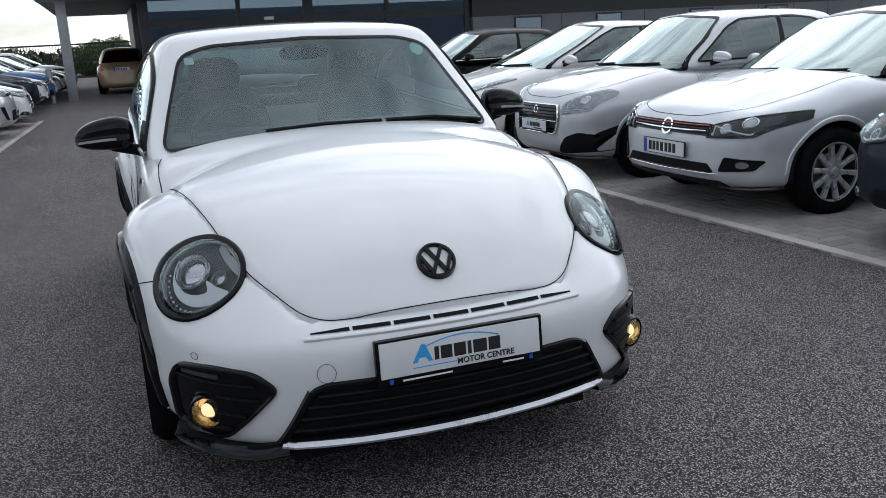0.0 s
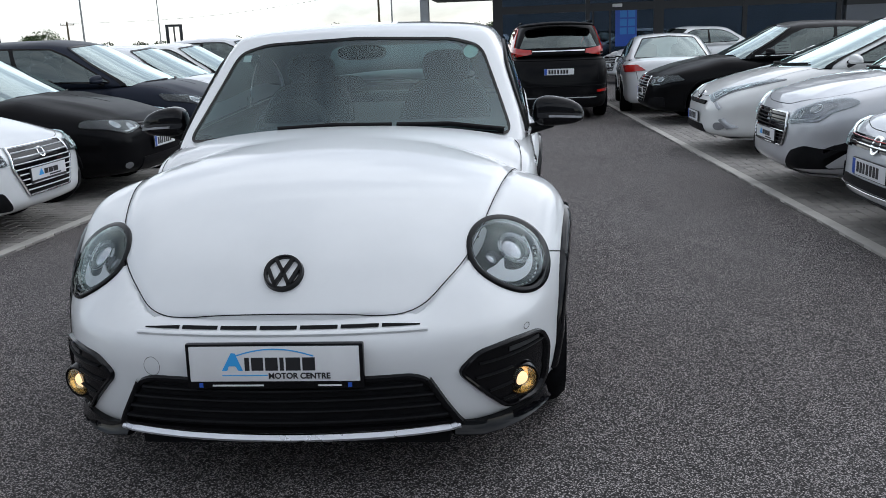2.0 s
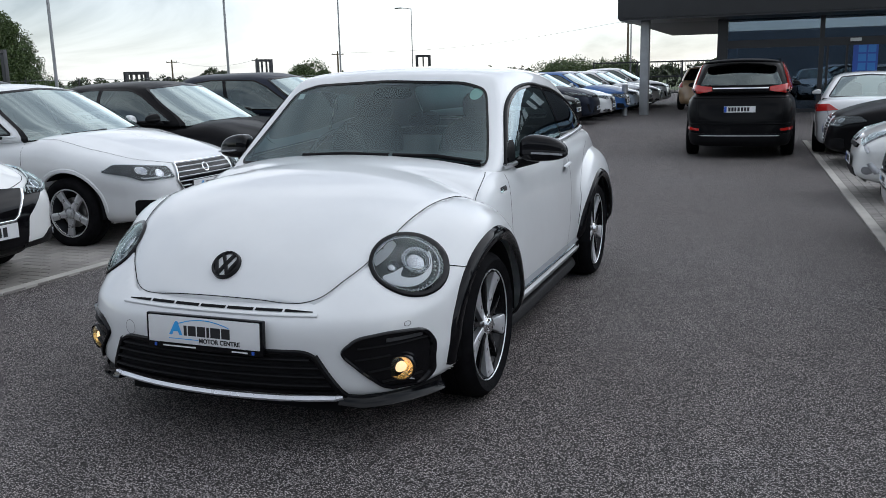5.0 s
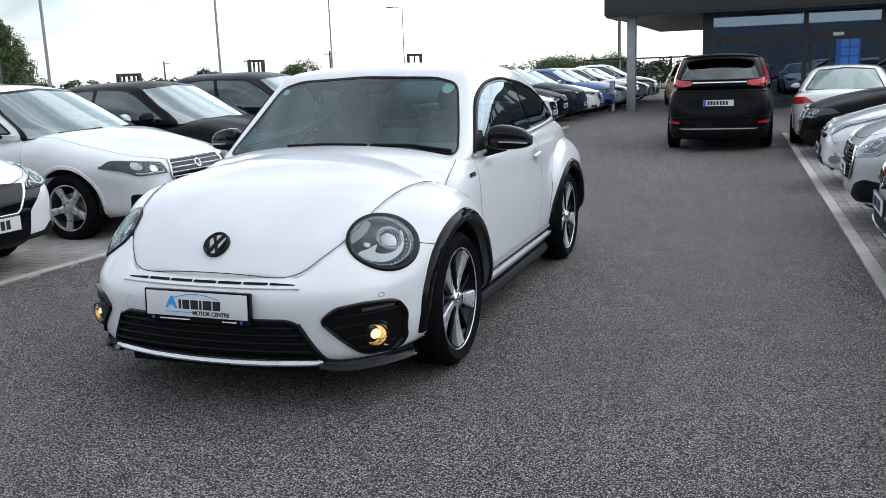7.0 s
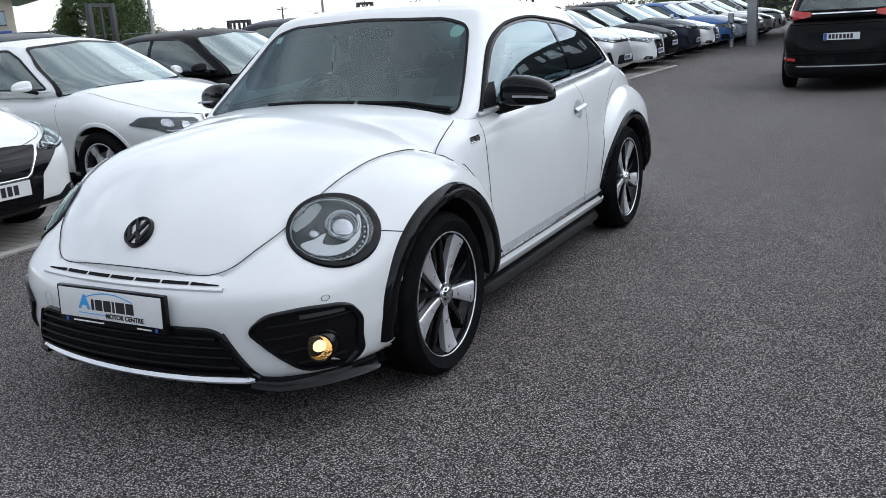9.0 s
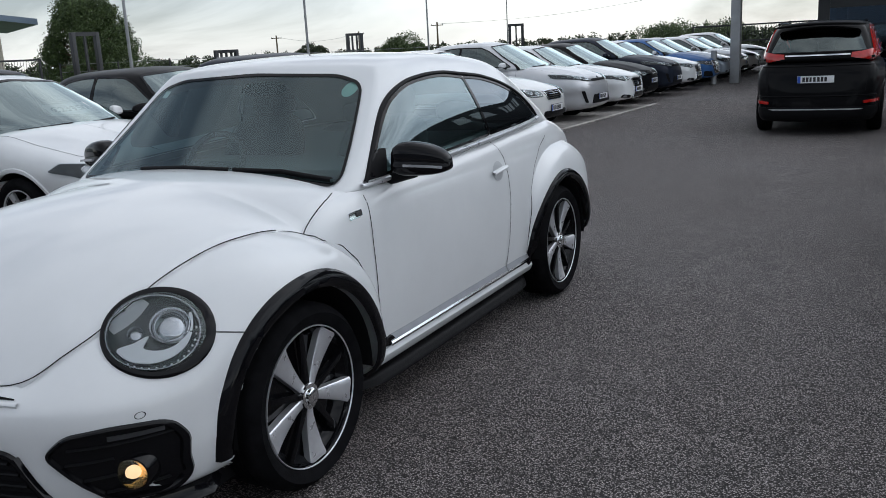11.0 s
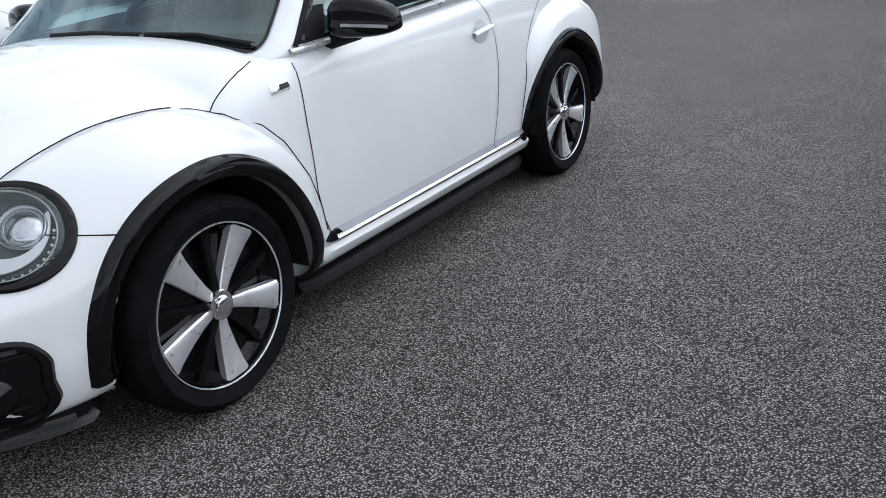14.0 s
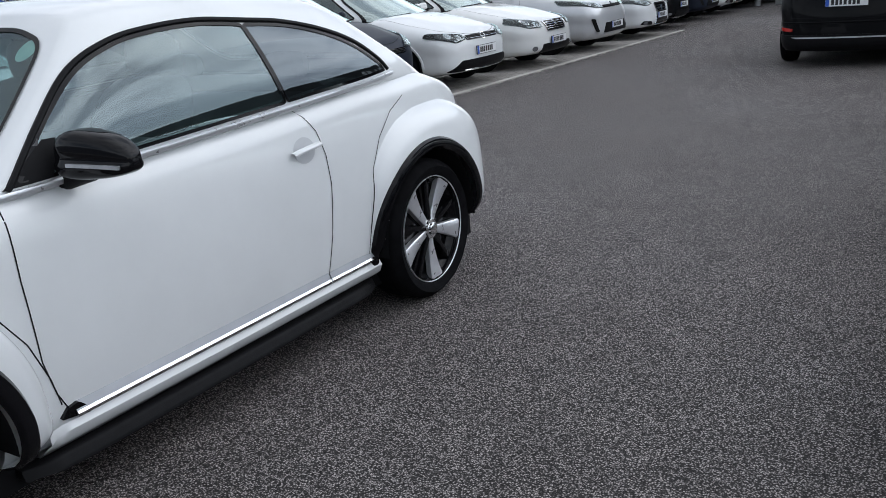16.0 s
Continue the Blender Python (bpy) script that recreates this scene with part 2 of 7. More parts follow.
def asphalt_material():
    m = principled("coarse_asphalt", (0.05, 0.05, 0.05), 0.8, 0, 0.3)
    b = m.node_tree.nodes["Principled BSDF"]
    co = node(m, "ShaderNodeTexCoord")
    v = node(m, "ShaderNodeTexVoronoi", Scale=150.0, Randomness=1.0)
    v2 = node(m, "ShaderNodeTexVoronoi", Scale=330.0)
    wide = node(m, "ShaderNodeTexNoise", Scale=0.35, Detail=5.0, Roughness=0.6)
    mid = node(m, "ShaderNodeTexNoise", Scale=4.5, Detail=5.0, Roughness=0.65)
    for n in (v, v2, wide, mid):
        link(m, co.outputs["Object"], n.inputs["Vector"])
    sep = node(m, "ShaderNodeSeparateColor")
    link(m, v.outputs["Color"], sep.inputs[0])
    stone = ramp(m, sep.outputs[0], [(0.0, (0.13, 0.121, 0.121)), (0.35, (0.35, 0.326, 0.327)), (0.75, (0.50, 0.466, 0.463)), (0.93, (0.55, 0.515, 0.51)), (1.0, (0.60, 0.57, 0.56))])
    edge = ramp(m, v.outputs["Distance"], [(0.20, (1, 1, 1)), (0.56, (0.07, 0.07, 0.07))])
    mul = m.node_tree.nodes.new("ShaderNodeMix")
    mul.data_type, mul.blend_type = "RGBA", "MULTIPLY"
    mul.inputs[0].default_value = 1.0
    link(m, stone, mul.inputs[6])
    link(m, edge, mul.inputs[7])
    tone = ramp(m, wide.outputs["Fac"], [(0.3, (0.86, 0.82, 0.80)), (0.55, (1.0, 0.98, 0.97)), (0.75, (1.12, 1.12, 1.14))])
    mul2 = m.node_tree.nodes.new("ShaderNodeMix")
    mul2.data_type, mul2.blend_type = "RGBA", "MULTIPLY"
    mul2.inputs[0].default_value = 1.0
    link(m, mul.outputs[2], mul2.inputs[6])
    link(m, tone, mul2.inputs[7])
    tone2 = ramp(m, mid.outputs["Fac"], [(0.25, (0.82, 0.82, 0.82)), (0.75, (1.16, 1.15, 1.14))])
    mul3 = m.node_tree.nodes.new("ShaderNodeMix")
    mul3.data_type, mul3.blend_type = "RGBA", "MULTIPLY"
    mul3.inputs[0].default_value = 1.0
    link(m, mul2.outputs[2], mul3.inputs[6])
    link(m, tone2, mul3.inputs[7])
    link(m, mul3.outputs[2], b.inputs["Base Color"])
    bump = node(m, "ShaderNodeBump", Strength=0.9, Distance=0.006)
    bump.invert = True
    link(m, v.outputs["Distance"], bump.inputs["Height"])
    bump2 = node(m, "ShaderNodeBump", Strength=0.35, Distance=0.003)
    link(m, v2.outputs["Distance"], bump2.inputs["Height"])
    link(m, bump.outputs[0], bump2.inputs["Normal"])
    link(m, bump2.outputs[0], b.inputs["Normal"])
    return m


ASPHALT = asphalt_material()
GRASS = mottle(principled("grass", (0.06, 0.09, 0.03), 0.9), (0.06, 0.09, 0.03), 0.4, 0.3, bump=0.4, bump_scale=20)
CONCRETE = mottle(principled("kerb_concrete", (0.42, 0.40, 0.37), 0.85), (0.42, 0.40, 0.37), 0.2, 2.5, bump=0.3, bump_scale=150)
JOINT = mottle(principled("joint_sand", (0.09, 0.085, 0.08), 0.95), (0.09, 0.085, 0.08), 0.25, 5, bump=0.3)
CLAD = mottle(principled("dark_cladding", (0.02, 0.021, 0.024), 0.45), (0.02, 0.021, 0.024), 0.15, 1.2)
CLAD_GREY = mottle(principled("grey_cladding", (0.16, 0.175, 0.20), 0.5), (0.16, 0.175, 0.20), 0.08, 0.8)
FRAME_DARK = mottle(principled("dark_aluminium", (0.025, 0.026, 0.03), 0.4, 0.3), (0.025, 0.026, 0.03), 0.15, 2)
RENDER_WALL = mottle(principled("cream_render", (0.55, 0.50, 0.42), 0.85), (0.55, 0.50, 0.42), 0.07, 0.7, bump=0.2, bump_scale=60)
ROOF_BLUE = mottle(principled("blue_grey_roofing", (0.16, 0.21, 0.28), 0.5, 0.2), (0.16, 0.21, 0.28), 0.1, 0.6)
GALV = mottle(principled("galvanised_steel", (0.30, 0.31, 0.32), 0.5, 0.6), (0.30, 0.31, 0.32), 0.12, 3)
BARK = mottle(principled("bark", (0.10, 0.075, 0.05), 0.9), (0.10, 0.075, 0.05), 0.4, 6, bump=0.6, bump_scale=40)


def leaf_material(name, dark, light):
    m = principled(name, dark, 0.6)
    geo = node(m, "ShaderNodeNewGeometry")
    link(m, ramp(m, geo.outputs["Random Per Island"], [(0.0, dark), (1.0, light)]), m.node_tree.nodes["Principled BSDF"].inputs["Base Color"])
    return m


LEAF = leaf_material("leaf_green", (0.028, 0.05, 0.016), (0.085, 0.13, 0.035))
LEAF_DARK = leaf_material("hedge_green", (0.018, 0.03, 0.012), (0.055, 0.075, 0.03))


# ---- building kit ----
def part(name, bm, material, parent=None, label="", smooth=40):
    """Links a bmesh as one mesh object, under a thing where one is given."""
    me = bpy.data.meshes.new(name)
    bm.to_mesh(me)
    bm.free()
    me.materials.append(material)
    if smooth:
        me.polygons.foreach_set("use_smooth", [True] * len(me.polygons))
        me.set_sharp_from_angle(angle=radians(smooth))
    ob = new(name, me)
    if parent:
        ob.parent = parent
    if label:
        ob["label"] = label
    return ob


def again(ob, parent, m, name=None):
    """The same mesh once more, under a parent, at a pose."""
    o = new(name or ob.name.split(".")[0], ob.data)
    o.parent = parent
    o.matrix_basis = m
    if "label" in ob:
        o["label"] = ob["label"]
    return o


def thing(name, m, label, category, group="", kind=""):
    ob = new(name)
    ob.empty_display_size = 0.2
    ob.matrix_basis = m
    return tagged(ob, label, category, group, kind)


def box_bm(bm, x0, x1, y0, y1, z0, z1, bevel=0.0):
    m = Matrix.Translation(((x0 + x1) / 2, (y0 + y1) / 2, (z0 + z1) / 2)) @ Matrix.Diagonal((x1 - x0, y1 - y0, z1 - z0, 1))
    g = bmesh.ops.create_cube(bm, size=1, matrix=m)
    if bevel:
        edges = list({ed for v in g["verts"] for ed in v.link_edges})
        bmesh.ops.bevel(bm, geom=edges, offset=bevel, segments=2, affect="EDGES", profile=0.6)
    return bm


def box(name, x0, x1, y0, y1, z0, z1, material, parent=None, bevel=0.0, label=""):
    return part(name, box_bm(bmesh.new(), x0, x1, y0, y1, z0, z1, bevel), material, parent, label, 30)


def rod_bm(bm, a, b, r, r2=None, n=12):
    a, b = Vector(a), Vector(b)
    d = b - a
    m = Matrix.Translation((a + b) / 2) @ d.to_track_quat("Z", "Y").to_matrix().to_4x4()
    bmesh.ops.create_cone(bm, cap_ends=True, segments=n, radius1=r, radius2=r if r2 is None else r2, depth=d.length, matrix=m)
    return bm


def curve(points):
    """A smooth monotone curve through points (x, value), flat beyond its ends."""
    xs, ys = np.array([p[0] for p in points], float), np.array([p[1] for p in points], float)
    h, d = np.diff(xs), np.diff(ys) / np.diff(xs)
    m = np.zeros(len(xs))
    m[0], m[-1] = d[0], d[-1]
    for i in range(1, len(xs) - 1):
        if d[i - 1] * d[i] > 0:
            w1, w2 = 2 * h[i] + h[i - 1], h[i] + 2 * h[i - 1]
            m[i] = (w1 + w2) / (w1 / d[i - 1] + w2 / d[i])

    def value(x):
        x = min(max(x, xs[0]), xs[-1])
        i = min(int(np.searchsorted(xs, x, "right")) - 1, len(h) - 1)
        i = max(i, 0)
        t = (x - xs[i]) / h[i]
        return float((1 + 2 * t) * (1 - t) ** 2 * ys[i] + t * (1 - t) ** 2 * h[i] * m[i] + t * t * (3 - 2 * t) * ys[i + 1] + t * t * (t - 1) * h[i] * m[i + 1])

    return value


def shell(nx, ny, nz, f, rnd=8.0, ends=1.0):
    """A box of nx by ny by nz cells with rounded edges, bent by f(along, up, across), each from -1 to 1. ends below 1 keeps the rounding short lengthwise."""
    bm, ids = bmesh.new(), {}

    def vert(i, j, k):
        if (i, j, k) not in ids:
            p = np.array([2 * j / ny - 1, 2 * k / nz - 1, 2 * i / nx - 1])
            q = p / (np.abs(p) ** rnd).sum() ** (1 / rnd)
            q[0] = p[0] + (q[0] - p[0]) * ends
            ids[i, j, k] = bm.verts.new(f(*q))
        return ids[i, j, k]

    for j in range(ny):
        for i in range(nx):
            for k, flip in ((0, True), (nz, False)):
                q = [vert(i, j, k), vert(i + 1, j, k), vert(i + 1, j + 1, k), vert(i, j + 1, k)]
                bm.faces.new(q[::-1] if flip else q)
        for k in range(nz):
            for i, flip in ((0, True), (nx, False)):
                q = [vert(i, j, k), vert(i, j + 1, k), vert(i, j + 1, k + 1), vert(i, j, k + 1)]
                bm.faces.new(q[::-1] if flip else q)
    for i in range(nx):
        for k in range(nz):
            for j, flip in ((0, False), (ny, True)):
                q = [vert(i, j, k), vert(i + 1, j, k), vert(i + 1, j, k + 1), vert(i, j, k + 1)]
                bm.faces.new(q[::-1] if flip else q)
    bmesh.ops.recalc_face_normals(bm, faces=bm.faces)
    return bm


def cut_arch(bm, y, z, r, xmin=0.45):
    """Opens a wheel arch through both sides and the floor, with a clean round edge."""
    dead = []
    for fc in bm.faces:
        c = fc.calc_center_median()
        if abs(c.x) > xmin and math.hypot(c.y - y, c.z - z) < r:
            dead.append(fc)
    if not dead:
        return
    rim = {v for fc in dead for v in fc.verts}
    bmesh.ops.delete(bm, geom=dead, context="FACES")
    for v in rim:
        if v.is_valid and v.link_faces:
            d = math.hypot(v.co.y - y, v.co.z - z)
            if d > 1e-4 and abs(d - r) < 0.05 and abs(v.co.x) > xmin + 0.05:
                v.co.y, v.co.z = y + (v.co.y - y) * r / d, z + (v.co.z - z) * r / d


def inside(px, py, poly):
    hit, j = False, len(poly) - 1
    for i in range(len(poly)):
        (xi, yi), (xj, yj) = poly[i], poly[j]
        if (yi > py) != (yj > py) and px < (xj - xi) * (py - yi) / (yj - yi) + xi:
            hit = not hit
        j = i
    return hit


class View:
    """A flat view of a solid, from which outlines are laid onto its skin."""

    def __init__(self, bm, origin, right, up):
        self.tree = BVHTree.FromBMesh(bm)
        self.o, self.r, self.u = Vector(origin), Vector(right).normalized(), Vector(up).normalized()
        self.n = self.r.cross(self.u).normalized()

    def flat(self, co):
        d = Vector(co) - self.o
        return d.dot(self.r), d.dot(self.u)

    def lay(self, x, y, off=0.0):
        p = self.o + self.r * x + self.u * y
        loc, nor, _, _ = self.tree.ray_cast(p + self.n * 4, -self.n)
        if loc is None:
            loc, nor, _, _ = self.tree.find_nearest(p)
        if nor.dot(self.n) < 0:
            nor = -nor
        return loc + nor * off, nor

    def cut(self, bm, poly, facing=0.3):
        dead = [fc for fc in bm.faces if fc.normal.dot(self.n) > facing and inside(*self.flat(fc.calc_center_median()), poly)]
        rim = {v for fc in dead for v in fc.verts}
        bmesh.ops.delete(bm, geom=dead, context="FACES")
        n = len(poly)
        for v in rim:
            if not (v.is_valid and v.link_faces):
                continue
            p, best = Vector(self.flat(v.co)), None
            for i in range(n):
                a, b = Vector(poly[i]), Vector(poly[(i + 1) % n])
                d = b - a
                t = min(1, max(0, (p - a).dot(d) / max(d.length_squared, 1e-9)))
                q = a + d * t
                if best is None or (q - p).length < best[0]:
                    best = ((q - p).length, q)
            if best[0] < 0.045:
                v.co = self.lay(best[1].x, best[1].y)[0]

    def patch(self, poly, off=0.004, cell=0.05, skirt=0.012):
        """A sheet over the outline that follows the skin, with edges turned in."""
        bm = bmesh.new()
        bm.faces.new([bm.verts.new((x, y, 0)) for x, y in poly])
        xs, ys = [p[0] for p in poly], [p[1] for p in poly]
        for axis, lo, hi in ((0, min(xs), max(xs)), (1, min(ys), max(ys))):
            n = int((hi - lo) / cell)
            for i in range(1, n + 1):
                co, no = [0, 0, 0], [0, 0, 0]
                co[axis], no[axis] = lo + (hi - lo) * i / (n + 1), 1
                bmesh.ops.bisect_plane(bm, geom=bm.verts[:] + bm.edges[:] + bm.faces[:], plane_co=co, plane_no=no)
        normals = {}
        for v in bm.verts:
            v.co, normals[v] = self.lay(v.co.x, v.co.y, off)
        if skirt:
            rim = [ed for ed in bm.edges if ed.is_boundary]
            g = bmesh.ops.extrude_edge_only(bm, edges=rim)
            for v in g["geom"]:
                if isinstance(v, bmesh.types.BMVert):
                    near = min(normals, key=lambda w: (w.co - v.co).length_squared)
                    v.co = v.co - normals[near] * skirt
        return self.face_out(bm)

    def face_out(self, bm):
        bm.normal_update()
        bmesh.ops.reverse_faces(bm, faces=[fc for fc in bm.faces if fc.normal.dot(self.n) < 0])
        return bm

    def ribbon(self, points, width, off=0.002, closed=False, rise=0.0, step=0.03):
        """A band along a line on the skin; rise gives it a rounded back."""
        pts = spread(points, step, closed)
        n = len(pts)
        bm, rows = bmesh.new(), []
        for i, (x, y) in enumerate(pts):
            x0, y0 = pts[(i - 1) % n] if closed or i else pts[i]
            x1, y1 = pts[(i + 1) % n] if closed or i < n - 1 else pts[i]
            d = math.hypot(x1 - x0, y1 - y0) or 1
            tx, ty = -(y1 - y0) / d * width / 2, (x1 - x0) / d * width / 2
            row = []
            for s in ((-1, -0.6, 0, 0.6, 1) if rise else (-1, 1)):
                h = off + (rise * (1 - s * s * 0.6) if abs(s) < 1 else (-0.004 if rise else 0))
                row.append(bm.verts.new(self.lay(x + tx * s, y + ty * s, h)[0]))
            rows.append(row)
        for i in range(n if closed else n - 1):
            a, b = rows[i], rows[(i + 1) % n]
            for k in range(len(a) - 1):
                bm.faces.new((a[k], a[k + 1], b[k + 1], b[k]))
        return self.face_out(bm)


def spread(points, step, closed=False):
    """Evenly spaced points along a line."""
    out, n = [], len(points)
    for i in range(n if closed else n - 1):
        (x0, y0), (x1, y1) = points[i], points[(i + 1) % n]
        k = max(1, int(math.hypot(x1 - x0, y1 - y0) / step))
        out += [(x0 + (x1 - x0) * j / k, y0 + (y1 - y0) * j / k) for j in range(k)]
    return out if closed else out + [points[-1]]


def rounded(poly, r, n=5):
    """The outline with its corners rounded."""
    out = []
    for i in range(len(poly)):
        p, a, b = (Vector(poly[i]), Vector(poly[i - 1]), Vector(poly[(i + 1) % len(poly)]))
        la, lb = (a - p).length, (b - p).length
        s = min(r, la * 0.45, lb * 0.45)
        q0, q1 = p + (a - p) / la * s, p + (b - p) / lb * s
        for k in range(n + 1):
            t = k / n
            v = q0 * (1 - t) ** 2 + p * 2 * t * (1 - t) + q1 * t * t
            out.append((v.x, v.y))
    return out


def oval(cx, cy, rx, ry, n=32, turn=0.0):
    c, s = math.cos(turn), math.sin(turn)
    return [(cx + rx * math.cos(a) * c - ry * math.sin(a) * s, cy + rx * math.cos(a) * s + ry * math.sin(a) * c) for a in (2 * math.pi * k / n for k in range(n))]


def mirror_poly(poly):
    return [(-x, y) for x, y in poly[::-1]]


def spline(points):
    """A smooth natural spline through points (x, value)."""
    xs, ys = np.array([p[0] for p in points], float), np.array([p[1] for p in points], float)
    n, h = len(xs), np.diff(xs)
    a, r = np.eye(n), np.zeros(n)
    for i in range(1, n - 1):
        a[i, i - 1 : i + 2] = h[i - 1], 2 * (h[i - 1] + h[i]), h[i]
        r[i] = 3 * ((ys[i + 1] - ys[i]) / h[i] - (ys[i] - ys[i - 1]) / h[i - 1])
    c = np.linalg.solve(a, r)

    def value(x):
        x = min(max(x, xs[0]), xs[-1])
        i = min(max(int(np.searchsorted(xs, x, "right")) - 1, 0), n - 2)
        d, b = x - xs[i], (ys[i + 1] - ys[i]) / h[i] - h[i] * (2 * c[i] + c[i + 1]) / 3
        return float(ys[i] + b * d + c[i] * d * d + (c[i + 1] - c[i]) / (3 * h[i]) * d ** 3)

    return value


def sweep(points, profile, closed=False):
    """A profile of (outwards, up) drawn along a line of 3D points; outwards lies level, to the right of the way."""
    bm, rows, n = bmesh.new(), [], len(points)
    for i in range(n):
        a, b = Vector(points[max(i - 1, 0)]), Vector(points[min(i + 1, n - 1)])
        d = (b - a).normalized()
        out = d.cross(Vector((0, 0, 1))).normalized()
        up = out.cross(d).normalized()
        rows.append([bm.verts.new(Vector(points[i]) + out * u + up * w) for u, w in profile])
    m = len(profile)
    for a, b in zip(rows, rows[1:]):
        for k in range(m):
            bm.faces.new((a[k], a[(k + 1) % m], b[(k + 1) % m], b[k]))
    bm.faces.new(rows[0])
    bm.faces.new(rows[-1])
    bmesh.ops.recalc_face_normals(bm, faces=bm.faces)
    return bm


def eased(points, n=6, closed=False):
    """A smooth line through flat points."""
    out, m = [], len(points)
    for i in range(m if closed else m - 1):
        if closed:
            a, b, c, d = (Vector(points[(i + k) % m]) for k in (-1, 0, 1, 2))
        else:
            a, b, c, d = (Vector(points[min(max(i + k, 0), m - 1)]) for k in (-1, 0, 1, 2))
        for k in range(n):
            t = k / n
            v = 0.5 * (2 * b + (c - a) * t + (2 * a - 5 * b + 4 * c - d) * t * t + (3 * b - a - 3 * c + d) * t ** 3)
            out.append((v.x, v.y))
    return out if closed else out + [tuple(points[-1])]


def round_profile(r, n=6):
    return [(r * math.cos(2 * math.pi * k / n), r * math.sin(2 * math.pi * k / n)) for k in range(n)]


def arch_bm(r, depth, a0=-8, a1=188, n=36):
    """The inside of a wheel arch: a half drum, closed at its inner end."""
    bm = bmesh.new()
    ring = [(r * math.cos(radians(a0 + (a1 - a0) * k / n)), r * math.sin(radians(a0 + (a1 - a0) * k / n))) for k in range(n + 1)]
    o = [bm.verts.new((0, y, z)) for y, z in ring]
    i = [bm.verts.new((-depth, y, z)) for y, z in ring]
    for k in range(n):
        bm.faces.new((o[k], o[k + 1], i[k + 1], i[k]))
    bm.faces.new(i)
    return bm


def lining(bm, depth=0.014):
    """The inner side of a shell, facing inwards."""
    b = bm.copy()
    b.normal_update()
    for v in b.verts:
        v.co -= v.normal * depth
    bmesh.ops.reverse_faces(b, faces=b.faces)
    return b


def lathe(profile, n=40):
    """A profile of (radius, along) turned about the x axis."""
    bm = bmesh.new()
    rings = [[bm.verts.new((u, r * math.cos(2 * math.pi * k / n), r * math.sin(2 * math.pi * k / n))) for k in range(n)] for r, u in profile]
    for a, b in zip(rings, rings[1:]):
        for k in range(n):
            bm.faces.new((a[k], a[(k + 1) % n], b[(k + 1) % n], b[k]))
    bmesh.ops.remove_doubles(bm, verts=bm.verts, dist=1e-5)
    bmesh.ops.recalc_face_normals(bm, faces=bm.faces)
    return bm


def lettering(text, size, material, parent, m, name="lettering", bold=0.0):
    """Raised letters in the built-in font, as a mesh, reading along the pose's x with y up."""
    cu = bpy.data.curves.new(name, "FONT")
    cu.body, cu.size, cu.extrude, cu.align_x, cu.offset = text, size, 0.0008, "CENTER", bold
    tmp = bpy.data.objects.new(name, cu)
    scene.collection.objects.link(tmp)
    dg = bpy.context.evaluated_depsgraph_get()
    me = bpy.data.meshes.new_from_object(tmp.evaluated_get(dg))
    bpy.data.objects.remove(tmp)
    me.materials.clear()
    me.materials.append(material)
    ob = new(name, me)
    ob.parent = parent
    ob.matrix_basis = m
    return ob


